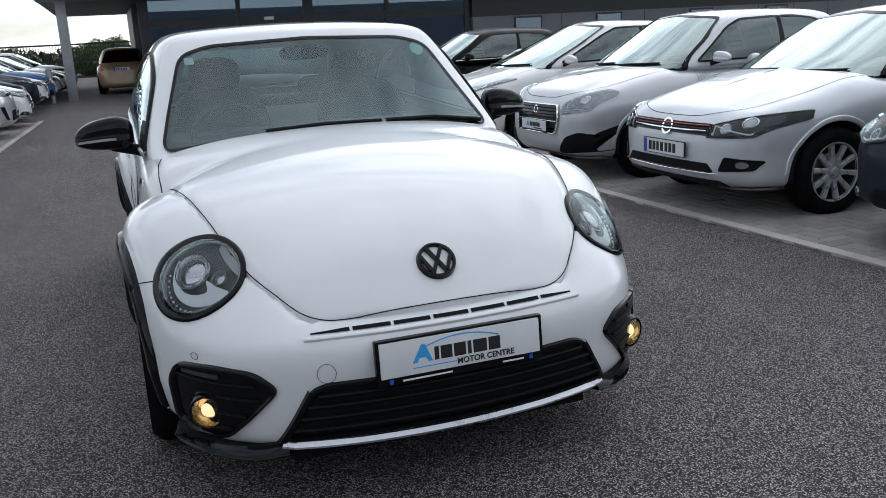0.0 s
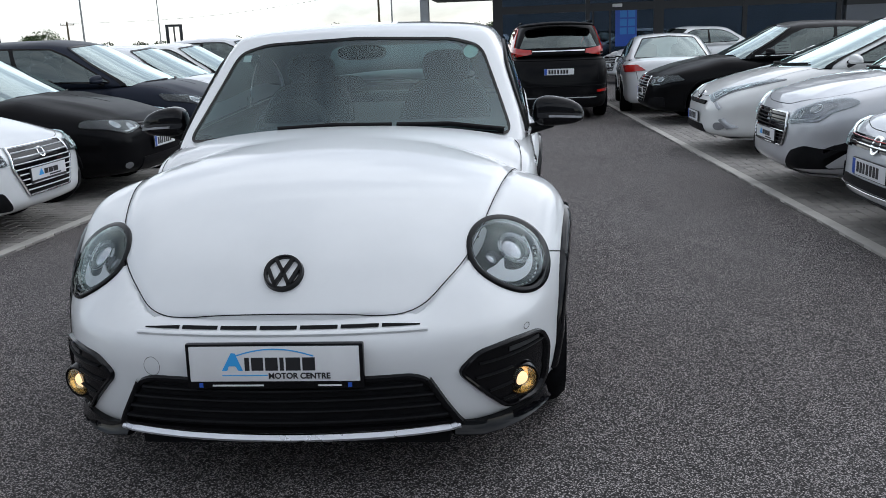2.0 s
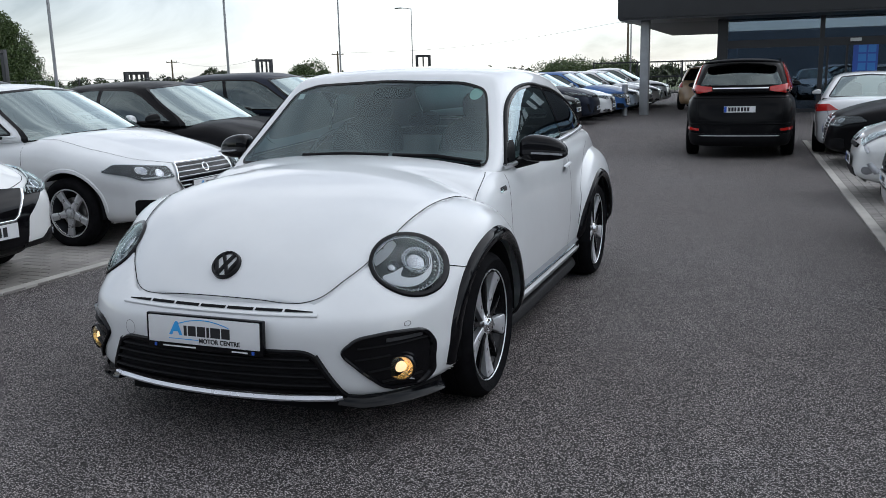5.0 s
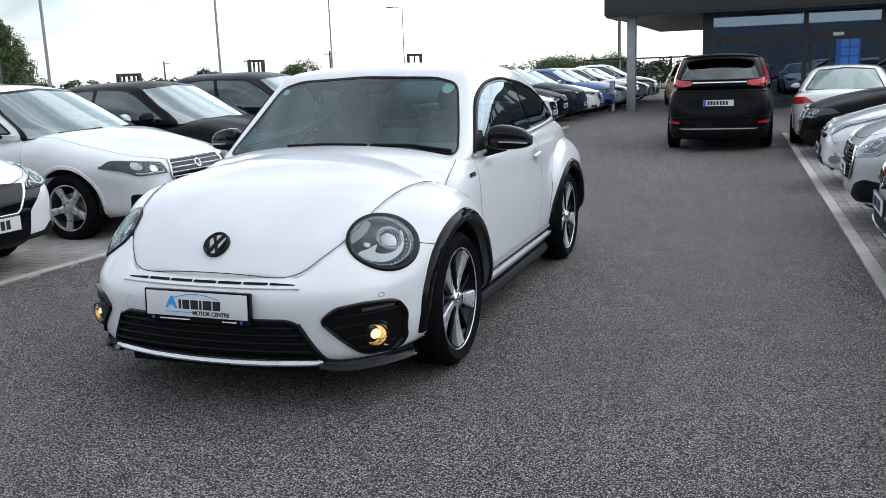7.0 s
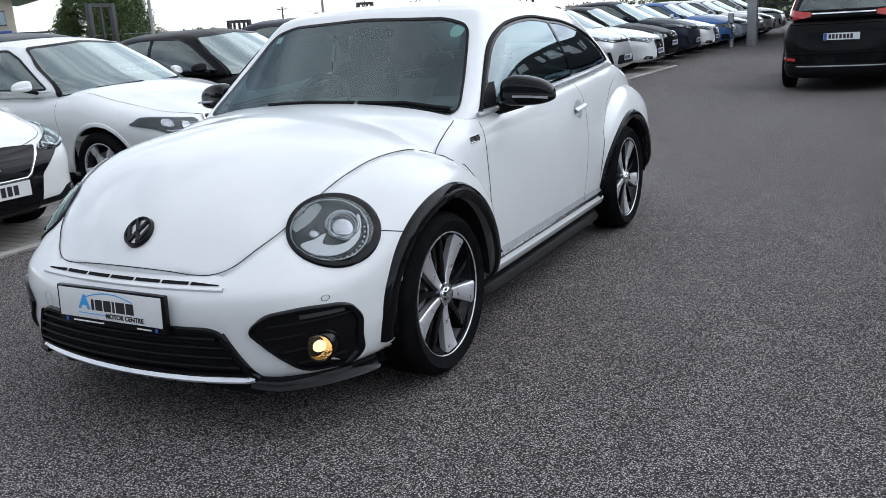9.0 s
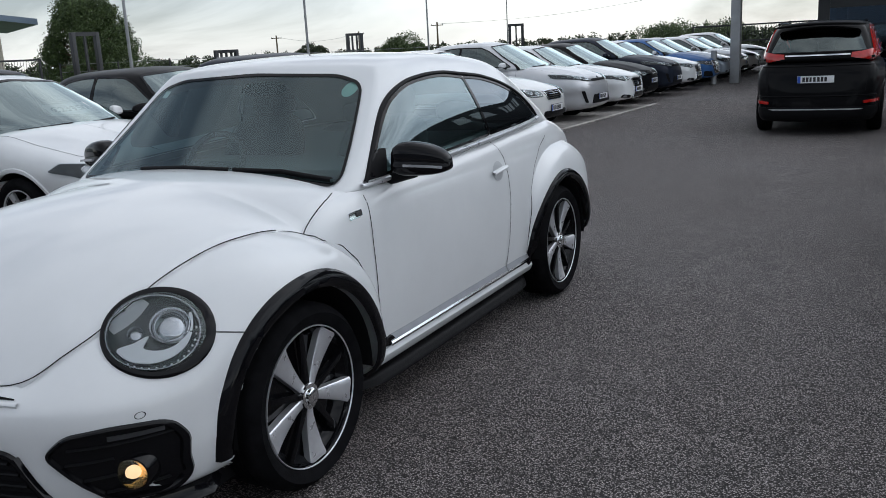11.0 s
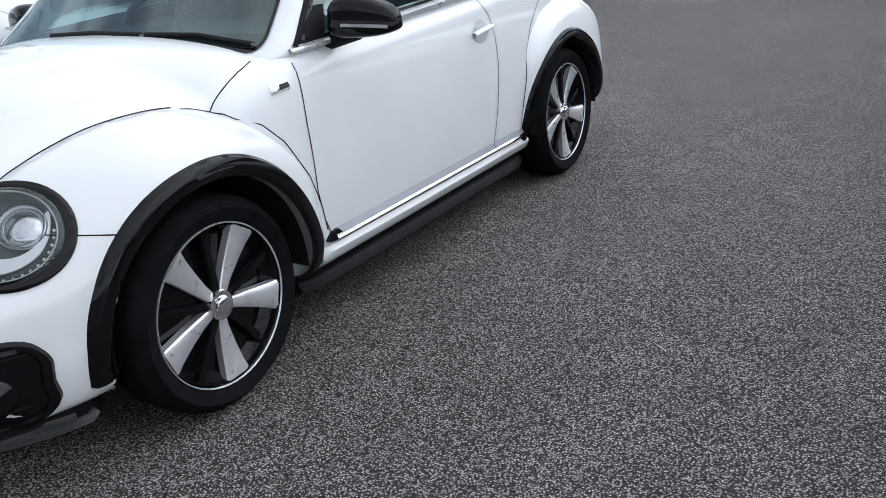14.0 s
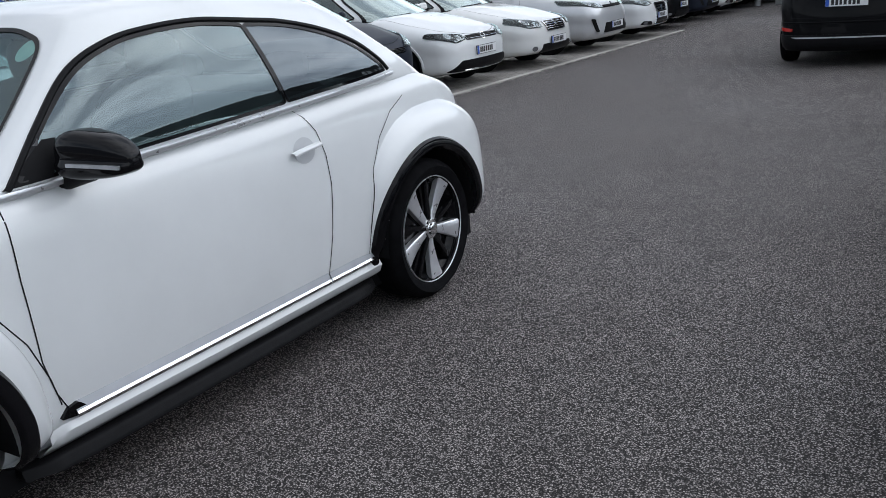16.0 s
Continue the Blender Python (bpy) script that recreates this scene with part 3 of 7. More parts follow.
# ---- wheels ----
def wheel_kit(r, rim_r, width, spokes, style, rim_mat, hub_mat):
    """Meshes of a wheel, its outer face towards +x at x = 0."""
    w = width
    tyre = lathe([(rim_r - 0.012, -0.022), (rim_r + 0.004, -0.006), (rim_r + 0.02, 0.004), ((rim_r + r) / 2 + 0.006, 0.012), (r - 0.028, 0.004), (r - 0.01, -0.012), (r - 0.002, -0.03), (r, -0.05), (r, -0.07), (r - 0.006, -0.071), (r - 0.006, -0.078), (r, -0.079),
                  (r, -w / 2 - 0.004), (r - 0.006, -w / 2 - 0.003), (r - 0.006, -w / 2 + 0.003), (r, -w / 2 + 0.004), (r, -w + 0.05), (r - 0.02, -w + 0.012), (rim_r, -w)], 56)
    if style == "blade":
        barrel = lathe([(rim_r - 0.003, -0.006), (rim_r - 0.001, -0.002), (rim_r + 0.001, -0.002), (rim_r + 0.002, -0.008)], 56)
    else:
        barrel = lathe([(rim_r - 0.012, -0.02), (rim_r + 0.002, -0.008), (rim_r + 0.002, -0.002), (rim_r - 0.005, -0.001), (rim_r - 0.008, -0.012)], 48)
    drum = lathe([(rim_r - 0.008, -0.012), (rim_r - 0.02, -0.05), (rim_r - 0.03, -w + 0.02)], 48)
    disc = lathe([(0.0, -0.075), (rim_r * 0.62, -0.07), (rim_r * 0.62, -0.1), (0.0, -0.1)], 32)
    back = lathe([(0.0, -0.105), (rim_r - 0.03, -0.105)], 32)
    sp = bmesh.new()
    if style == "blade":
        # broad blades that widen outwards, hung off a black dish
        prof = [(0.03, 0.015, -0.020), (0.08, 0.020, -0.024), (0.14, 0.029, -0.022), (0.20, 0.039, -0.016), (rim_r - 0.016, 0.047, -0.010), (rim_r - 0.010, 0.040, -0.009)]
    else:
        prof = [(0.05, 0.03, -0.015), (rim_r * 0.5, 0.02, -0.012), (rim_r - 0.015, 0.026, -0.006)]
    rows = []
    for rad, half, xx in prof:
        hw = half if style == "blade" else half * (5.5 / spokes + 0.2)
        rows.append([sp.verts.new((xx - 0.03, -hw, rad)), sp.verts.new((xx - 0.004, -hw, rad)), sp.verts.new((xx, -hw + 0.005, rad)), sp.verts.new((xx, hw - 0.005, rad)), sp.verts.new((xx - 0.004, hw, rad)), sp.verts.new((xx - 0.03, hw, rad))])
    for a, b in zip(rows, rows[1:]):
        for k in range(5):
            sp.faces.new((a[k], a[k + 1], b[k + 1], b[k]))
    sp.faces.new(rows[0])
    sp.faces.new(rows[-1])
    bmesh.ops.recalc_face_normals(sp, faces=sp.faces)
    cap = lathe([(0.0, 0.002), (0.024, 0.002), (0.03, -0.002), (0.032, -0.012), (0.045, -0.014), (0.05, -0.03)], 24)
    return dict(tyre=tyre, rim=barrel, rim_drum=drum, brake_disc=disc, wheel_well=back, spoke=sp, hub_cap=cap, n=spokes, style=style, rim_mat=rim_mat, hub_mat=hub_mat, rim_r=rim_r, r=r)


def hang_wheels(car, kit, places, turn=0.0):
    """Four wheels under a car; places are (x of the outer face, y, z)."""
    mats = dict(tyre=RUBBER, rim=kit["rim_mat"], rim_drum=GLOSS_BLACK if kit["style"] == "blade" else GREY, brake_disc=STEEL, wheel_well=DARK, spoke=kit["rim_mat"], hub_cap=kit["hub_mat"])
    first = {}
    for i, (x, y, z) in enumerate(places):
        w = new("wheel")
        w.empty_display_size = 0.1
        w.parent = car
        w.matrix_basis = pose(x, y, z, 0, 0, 0 if x > 0 else 180) @ pose(0, 0, 0, turn + (31 * i if i % 2 else 0))
        if not first:
            for k, m in mats.items():
                first[k] = part(k, kit[k], m, w, {"rim": "bright rim lip", "wheel_well": "dark inside of the wheel"}.get(k, ""))
            if kit["style"] == "blade":
                dish = lathe([(0.0, -0.05), (0.06, -0.052), (kit["rim_r"] - 0.04, -0.055), (kit["rim_r"] - 0.014, -0.03), (kit["rim_r"] - 0.003, -0.007)], 48)
                first["dish"] = part("dish", dish, GLOSS_BLACK, w, "gloss black dish behind the spokes")
                arm = bmesh.new()
                box_bm(arm, -0.042, -0.02, -0.012, 0.012, 0.04, kit["rim_r"] - 0.012, 0.004)
                first["black_arm"] = part("black_arm", arm, GLOSS_BLACK, w, "black arm between the bright blades")
                first["black_arm"].matrix_basis = pose(0, 0, 0, 36)
                bolt = lathe([(0.0, -0.018), (0.007, -0.018), (0.009, -0.024), (0.009, -0.036)], 10)
                first["bolt"] = part("bolt", bolt, GLOSS_BLACK, w)
                first["bolt"].matrix_basis = pose(0, 0, 0, 36) @ pose(0, 0, 0.056)
        else:
            for k in first:
                again(first[k], w, first[k].matrix_basis.copy(), k)
        for k in range(1, kit["n"]):
            again(first["spoke"], w, pose(0, 0, 0, 360 * k / kit["n"]), "spoke")
            if "black_arm" in first:
                again(first["black_arm"], w, pose(0, 0, 0, 36 + 72 * k), "black_arm")
            if "bolt" in first:
                again(first["bolt"], w, pose(0, 0, 0, 36 + 72 * k) @ pose(0, 0, 0.056), "bolt")


def dealer_board(car, m):
    """A dealer's board in place of a number plate: a blue mark and dark bars on white; faces the pose's -y."""
    p = box("dealer_plate", -0.262, 0.262, -0.006, 0.006, -0.064, 0.058, INK, car, 0.004, "white dealer plate in a black frame")
    p.matrix_basis = m
    box("plate_face", -0.252, 0.252, -0.009, -0.0055, -0.04, 0.052, PLATE_WHITE, p)
    tri = bmesh.new()
    tri.faces.new([tri.verts.new((x, -0.0105, z)) for x, z in [(-0.16, -0.012), (-0.12, 0.04), (-0.08, -0.012)]])
    part("logo_mark", tri, LOGO_BLUE, p, "blue pointed logo mark", 0)
    for x0, x1, z0, z1 in ((-0.075, -0.02, -0.012, 0.028), (-0.01, 0.05, -0.012, 0.028), (0.06, 0.13, -0.012, 0.028), (0.0, 0.17, -0.032, -0.022)):
        box("logo_bar", x0, x1, -0.0105, -0.008, z0, z1, INK, p)
    return p


def number_plate(car, m):
    """A number plate with a blue band and dark bars for its characters; faces the pose's -y."""
    p = box("number_plate", -0.262, 0.262, -0.006, 0.006, -0.058, 0.058, INK, car, 0.004, "white number plate with a blue band")
    p.matrix_basis = m
    box("plate_face", -0.256, 0.256, -0.009, -0.0055, -0.052, 0.052, PLATE_WHITE, p)
    box("plate_band", -0.254, -0.212, -0.011, -0.008, -0.05, 0.05, PLATE_BLUE, p)
    x = -0.185
    for k in range(7):
        w = 0.036 if k not in (2,) else 0.03
        box("plate_bar", x, x + w, -0.0105, -0.008, -0.034, 0.034, INK, p)
        x += w + (0.02 if k in (2, 3) else 0.014)
    return p


FRONT = ((0, 0, 0), (1, 0, 0), (0, 0, 1))
REAR = ((0, 0, 0), (-1, 0, 0), (0, 0, 1))
SIDE_P = ((0, 0, 0), (0, 1, 0), (0, 0, 1))
SIDE_N = ((0, 0, 0), (0, -1, 0), (0, 0, 1))
TOP = ((0, 0, 0), (1, 0, 0), (0, 1, 0))


def mirror_pod(car, x, y, z, shell_mat, size=1.0, lamp=True):
    """A door mirror: housing, foot, glass and turn lamp, on the side of x's sign."""
    s = 1 if x > 0 else -1

    def f(a, b, c):
        # along: across the car, up: height, across: depth
        u = (a + 1) / 2
        fall = 1 - 0.42 * u ** 2.4
        return (s * (0.015 + 0.215 * u) * size, (c * 0.06 * (1 - 0.4 * u ** 2) * (1 + 0.15 * (b < 0)) + 0.045 * u) * size, ((0.078 * b if b > 0 else 0.052 * b) * fall + 0.004 - 0.012 * u * u) * size)

    bm = shell(12, 22, 12, f, 3.4)
    pod = part("door_mirror", bm, shell_mat, car, "", 60)
    pod.matrix_basis = pose(x, y, z)
    foot = bmesh.new()
    rod_bm(foot, (-s * 0.075 * size, 0.0, -0.075 * size), (s * 0.10 * size, 0.012, -0.036 * size), 0.026 * size, 0.018 * size, 12)
    part("mirror_foot", foot, MATT_BLACK, pod)
    g = box("mirror_glass", 0.04 * size, 0.17 * size, 0.056 * size, 0.060 * size, -0.032 * size, 0.045 * size, CHROME, pod, 0.002)
    g.matrix_basis = pose(0, 0, 0) if s > 0 else Matrix.Diagonal((-1, 1, 1, 1))
    if lamp:
        way = [(s * (0.015 + 0.215 * u) * size, (-0.0625 * (1 - 0.4 * u ** 2) + 0.045 * u - 0.002) * size, (-0.002 - 0.014 * u * u) * size) for u in np.linspace(0.3, 0.93, 9)]
        t = sweep(way, [(-0.012, -0.005), (0.005, -0.005), (0.005, 0.005), (-0.012, 0.005)])
        part("turn_lamp", t, LAMP_PALE, pod, "clear turn lamp strip")
    return pod


def merged(*bms):
    out = bmesh.new()
    for b in bms:
        me = bpy.data.meshes.new("tmp")
        b.to_mesh(me)
        out.from_mesh(me)
        bpy.data.meshes.remove(me)
    return out


def arc_points(cy, cz, r, a0, a1, n=40):
    return [(cy + r * math.cos(radians(a0 + (a1 - a0) * k / n)), cz + r * math.sin(radians(a0 + (a1 - a0) * k / n))) for k in range(n + 1)]


# ---- parked cars ----
def parked_car(m, sp):
    """A parked car from a table of its sizes and the outlines of its face. Local: nose towards -y, front axle at y = 0."""
    car = thing("car", m, sp["label"], "car", sp.get("group", ""))
    L, W, fo, wb, r = sp["L"], sp["W"], sp["fo"], sp["wb"], sp.get("r", 0.315)
    top = curve(sp["top"])
    side = curve([(0, 0.925), (0.1, 0.962), (0.26, 0.965), (0.42, 0.970), (0.6, 0.995), (0.68, 1.0), (0.78, 0.992), (0.9, 0.972), (1, 0.945)])
    crease = curve([(0, 0), (0.52, 0.0), (0.62, 0.018), (0.75, 0.026), (1, 0.03)])
    lean = curve(sp.get("lean", [(0, 0.03), (0.2, 0.0), (0.5, 0.01), (0.75, 0.03), (1, 0.09)]))
    bow = sp.get("bow", 0.27)
    half, cowl = W / 2, sp["cowl"]

    def body_f(a, b, c):
        s, h = (a + 1) / 2, (b + 1) / 2
        c2, c8 = c * c, c ** 8
        yf = -fo + bow * (0.3 * c2 + 0.7 * c8)
        yr = L - fo - 0.22 * (0.4 * c2 + 0.6 * c8)
        y = yf + s * (yr - yf) + (1 - s) ** 10 * lean(h) - s ** 10 * 0.10 * h * h
        zt = top(y) - 0.035 * c2 - crease(abs(c)) * min(1, max(0, (cowl + 0.1 - y) * 3)) * min(1, max(0, (y + fo) * 3))
        zb = 0.17 + 0.05 * (1 - s) ** 8
        return (c * half * side(h), y, zb + h * (zt - zb))

    bm = shell(30, 76, 20, body_f, 7, 0.5)
    for yy in (0.0, wb):
        cut_arch(bm, yy, r, r + 0.045, 0.5)
    views = {k: View(bm, *v) for k, v in (("f", FRONT), ("r", REAR), ("p", SIDE_P), ("n", SIDE_N), ("t", TOP))}
    bm_whole = bm.copy()
    body = part("body", bm, sp["paint"], car, "", 50)
    # wheel arch linings and lips
    for yy in (0.0, wb):
        for s in (-1, 1):
            o = part("arch_lining", arch_bm(r + 0.047, 0.3), DARK, car)
            o.matrix_basis = pose(s * half * 0.965, yy, r, 0, 0, 180 if s < 0 else 0)
    for k, s in (("p", 1), ("n", -1)):
        for yy in (0.0, wb):
            lip = [(s * y, z) for y, z in arc_points(yy, r, r + 0.064, 178, 2, 26)]
            part("arch_lip", views[k].ribbon(lip, 0.042, 0.001, False, sp.get("lip", 0.010)), sp.get("lip_mat", sp["paint"]), car)
    # cabin
    belt, cowl, wtop, rtop, tail, wr = sp["belt"], sp["cowl"], sp["wtop"], sp["rtop"], sp["tail"], sp["wr"]
    roof = curve(sp["roof"])

    def cab_f(a, b, c):
        s, h = (a + 1) / 2, (b + 1) / 2
        yf = cowl + (wtop - cowl) * h ** 1.06 + 0.27 * c * c * (1 - 0.6 * h)
        yr = tail + (rtop - tail) * h ** sp.get("rpow", 1.3) - 0.16 * c * c
        y = yf + s * (yr - yf)
        zb = belt - 0.07
        z = zb + h * (roof(y) - 0.045 * c * c - zb)
        wd = half * 0.955 + (wr - half * 0.955) * h ** 1.45
        return (c * wd * (1 - 0.07 * s ** 3), y, z)

    cb = shell(22, 44, 20, cab_f, 8, 0.3)
    whole = merged(bm_whole, cb)
    wr_view = View(whole, *REAR)
    whole.free()
    cv = {k: View(cb, *v) for k, v in (("f", FRONT), ("r", REAR), ("p", SIDE_P), ("n", SIDE_N))}

    def border(view, pts):
        return rounded([view.flat(cab_f(*p)) for p in pts], 0.04)

    ws = border(cv["f"], [(-1, -0.84, -0.93), (-1, -0.84, 0), (-1, -0.84, 0.93), (-1, 0.2, 0.92), (-1, 0.86, 0.88), (-1, 0.90, 0), (-1, 0.86, -0.88), (-1, 0.2, -0.92)])
    rb = sp.get("rear_b", (-0.5, 0.8))
    rw = border(cv["r"], [(1, rb[0], -0.86), (1, rb[0], 0.86), (1, rb[1], 0.80), (1, rb[1] + 0.05, 0), (1, rb[1], -0.80)])
    a0, ab, a1 = sp.get("a0", -0.90), sp.get("ab", -0.06), sp.get("a1", 0.80)
    b0, b1 = sp.get("b0", -0.60), 0.80
    wins = [("front_window", [(a0, b0), (ab - 0.02, b0 + 0.03), (ab - 0.02, b1), (a0 + 0.18, b1 - 0.02), (a0 + 0.05, b1 - 0.25)]),
            ("rear_window", [(ab + 0.02, b0 + 0.03), (a1 - 0.16, b0 + 0.12), (a1, b0 + 0.42), (a1 - 0.06, b1 - 0.35), (a1 - 0.26, b1 - 0.08), (ab + 0.3, b1), (ab + 0.02, b1)])]
    posts = [(s, cv[k].patch([cv[k].flat(cab_f(a, b, s)) for a, b in [(ab - 0.03, b0), (ab + 0.03, b0), (ab + 0.03, b1 + 0.02), (ab - 0.03, b1 + 0.02)]], 0.008, 0.1, 0.004)) for k, s in (("p", 1), ("n", -1))]
    panes = [("windscreen", "f", ws, PARKED_GLASS), ("rear_screen", "r", rw, PARKED_SIDE)]
    for k, s in (("p", 1), ("n", -1)):
        for nm, ps in wins:
            panes.append((nm, k, border(cv[k], [(a, b, s) for a, b in ps]), PARKED_SIDE))
    made = [(nm, cv[k].patch(poly, 0.006, 0.09, 0.0), mat, cv[k].ribbon(poly, 0.016, 0.009, True, 0.0, 0.06)) for nm, k, poly, mat in panes]
    for nm, k, poly, mat in panes:
        cv[k].cut(cb, poly)
    part("headlining", lining(cb, 0.02), DASH, car, "grey inside of the roof", 50)
    part("cabin", cb, sp.get("cabin_paint", sp["paint"]), car, "", 50)
    for nm, pb, mat, rb in made:
        p = part(nm, pb, mat, car, "", 60)
        part("window_seal", rb, GLOSS_BLACK, p)
    if sp.get("chrome_belt"):
        for k, s in (("p", 1), ("n", -1)):
            line = [cv[k].flat(cab_f(a, b0 - 0.05 + 0.13 * max(0, (a - ab) / (a1 - ab)) ** 2, s)) for a in np.linspace(a0 - 0.02, a1 - 0.14, 9)]
            part("belt_strip", cv[k].ribbon(line, 0.014, 0.008, False, 0.006), CHROME, car, "chrome strip under the side windows")
    for s, pb in posts:
        part("door_post", pb, GLOSS_BLACK, car, "black post between the side windows")
    # inside
    y0, y1 = cowl + 0.5, tail - 0.2
    fl = box("cabin_floor", -half * 0.84, half * 0.84, y0, y1, belt - 0.02, belt + 0.012, DARK, car)
    dash = shell(8, 6, 4, lambda a, b, c: (c * half * 0.74, cowl + 0.68 + a * 0.2 + 0.12 * c * c, belt - 0.035 + b * 0.04), 4)
    part("dashboard", dash, DASH, car)
    for s in (-1, 1):
        st = shell(6, 4, 8, lambda a, b, c: (s * 0.36 + c * 0.23, wtop + 0.42 + a * 0.06 + b * 0.06, belt + 0.1 + b * 0.16), 4)
        seat = part("seat", st, LEATHER, car)
        part("headrest", shell(4, 3, 4, lambda a, b, c: (s * 0.36 + c * 0.13, wtop + 0.5 + a * 0.04, belt + 0.33 + b * 0.075), 3), LEATHER, seat)
    if sp.get("price"):
        pr = box("price_sheet", -0.24, 0.24, -0.001, 0.001, -0.11, 0.11, PAPER, car, 0, "price sheet behind the windscreen")
        c = Vector(cab_f(-1, -0.1, sp.get("price_c", 0.3)))
        d = Vector(cab_f(-1, 0.5, sp.get("price_c", 0.3))) - c
        pr.matrix_basis = Matrix.Translation(c + Vector((0, 0.03, -0.012))) @ pose(0, 0, 0, -math.degrees(math.atan2(d.y, d.z)))
        lettering("\u20ac" + sp["price"], 0.13, GREY, pr, pose(0, -0.003, -0.045, 90), "price", 0.002)
    for sgn, (yc, z0) in ((q, sp["sheet"]) for q in sp.get("sheet_sides", ())):
        k = "p" if sgn > 0 else "n"
        sh = part("side_sheet", cv[k].patch([(sgn * y, z) for y, z in [(yc - 0.11, z0), (yc + 0.11, z0), (yc + 0.11, z0 + 0.27), (yc - 0.11, z0 + 0.27)]][::sgn], -0.02, 0.08, 0.0), FROST, car, "pale green price sheet behind the side window")
        for dz, h, w in ((0.20, 0.03, 0.08), (0.13, 0.02, 0.06), (0.08, 0.015, 0.08), (0.04, 0.015, 0.07)):
            part("print_bar", cv[k].ribbon([(sgn * (yc - w), z0 + dz), (sgn * (yc + w), z0 + dz)], h, -0.017), GREY, sh)
    # face
    f = views["f"]
    for poly in sp.get("grille", []):
        g = part("grille", f.patch(poly, 0.012, 0.05, 0.02), GLOSS_BLACK, car, "black grille")
        zs, xs = [p[1] for p in poly], [p[0] for p in poly]
        n = sp.get("slats", 4)
        for k in range(1, n):
            z = min(zs) + (max(zs) - min(zs)) * k / n
            row = [x for x in np.linspace(min(xs), max(xs), 60) if inside(x, z, poly)]
            if len(row) > 4:
                part("slat", f.ribbon([(row[0], z), (0.5 * (row[0] + row[-1]), z), (row[-1], z)], 0.012, 0.013, False, 0.008, 0.06), sp.get("slat_mat", MATT_BLACK), g)
        if sp.get("surround"):
            part("grille_surround", f.ribbon(poly, 0.018, 0.013, True, 0.008), CHROME, g, "chrome surround")
    for pts, wd, mat in sp.get("strips", []):
        part("trim_strip", f.ribbon(pts, wd, 0.014, False, 0.008), mat, car)
    for poly in sp.get("intake", []):
        for q in ((poly,) if min(p[0] for p in poly) < 0 else (poly, mirror_poly(poly))):
            q = [(x * 0.94, z) for x, z in q]
            part("air_intake", f.patch(q, 0.010, 0.05, 0.02), MATT_BLACK, car, "black lower air intake")
    for q in (sp["lamp"], mirror_poly(sp["lamp"])):
        hl = part("headlamp", f.patch(q, 0.010, 0.04, 0.02), sp.get("lamp_mat", LAMP_DARK), car, "clear headlamp in a grey housing")
        cx, cz = sum(p[0] for p in q) / len(q), sum(p[1] for p in q) / len(q)
        inner = [(cx + (x - cx) * 0.80, cz + (z - cz) * 0.72) for x, z in q]
        part("reflector", f.patch(inner, 0.012, 0.04, 0.0), sp.get("lamp_in", LAMP_GREY if sp.get("lamp_mat") else LAMP_DARK), hl)
        low = sorted(inner, key=lambda p: p[1])[: len(inner) * 2 // 5]
        low = sorted(low)
        part("lamp_strip", f.ribbon(low, 0.010, 0.015, False, 0.004), LAMP_WHITE, hl, "white light strip")
        wide = max(p[0] for p in q) - min(p[0] for p in q)
        tall = max(p[1] for p in q) - min(p[1] for p in q)
        slope = 1 if cx > 0 else -1
        for k in (-0.8, 0.6):
            px, pz = cx + 0.22 * wide * k * slope, cz + 0.16 * tall * k
            part("lamp_ring", f.ribbon(oval(px, pz, 0.034, 0.030, 16), 0.008, 0.014, True, 0.006), CHROME, hl)
            part("lamp_lens", f.patch(oval(px, pz, 0.029, 0.025, 16), 0.018, 0.03), PROJECTOR, hl)
        part("cover", f.patch(q, 0.022, 0.04, 0.014), LAMP_COVER, hl)
    if sp.get("badge"):
        x, z, rr = 0, *sp["badge"]
        c, n = f.lay(0, z, 0.008)
        bd = part("badge", lathe([(0.0, 0.004), (rr * 0.72, 0.004), (rr * 0.78, 0.008), (rr, 0.008), (rr, -0.012)], 24), CHROME, car, "chrome badge")
        part("badge_field", lathe([(0.0, 0.0055), (rr * 0.7, 0.0055)], 24), GREY, bd)
        bd.matrix_basis = Matrix.Translation(c) @ n.to_track_quat("X", "Z").to_matrix().to_4x4()
    if sp.get("plate"):
        c, n = f.lay(0, sp["plate"], 0.015)
        (dealer_board if sp.get("dealer") else number_plate)(car, Matrix.Translation(c))
    for s in (-1, 1):
        if sp.get("fog"):
            x, z, rr = sp["fog"]
            part("fog_lamp", f.patch(oval(s * x, z, rr, rr * 0.8, 16), 0.016, 0.04), LAMP_GREY, car)
    # sides
    for k, s in (("p", 1), ("n", -1)):
        v = views[k]
        g = lambda y, z: (s * y, z)
        ya, yb_ = sp.get("door0", 0.5), sp.get("door1", 1.55)
        yc = wb - 0.12
        zt = belt - 0.03
        for line in ([(ya, zt - 0.02), (ya - 0.04, 0.6), (ya + 0.04, 0.3), (yb_, 0.29)], [(yb_, zt), (yb_ + 0.02, 0.6), (yb_, 0.29)], [(yb_, 0.29), (yc - 0.22, 0.3), (yc - 0.16, 0.5), (yc, 0.7), (yc + 0.06, zt - 0.02)]):
            part("door_gap", v.ribbon([g(*p) for p in line], 0.004, 0.0015), DARK, car)
        part("sill", v.ribbon([g(0.42, 0.22), g(wb - 0.42, 0.22)], 0.07, 0.003, False, 0.012), MATT_BLACK, car)
        for yy in (yb_ - 0.16, yc - 0.02):
            part("door_handle", v.ribbon([g(yy - 0.1, belt - 0.16), g(yy + 0.06, belt - 0.155)], 0.026, 0.012, False, 0.014), sp["paint"], car)
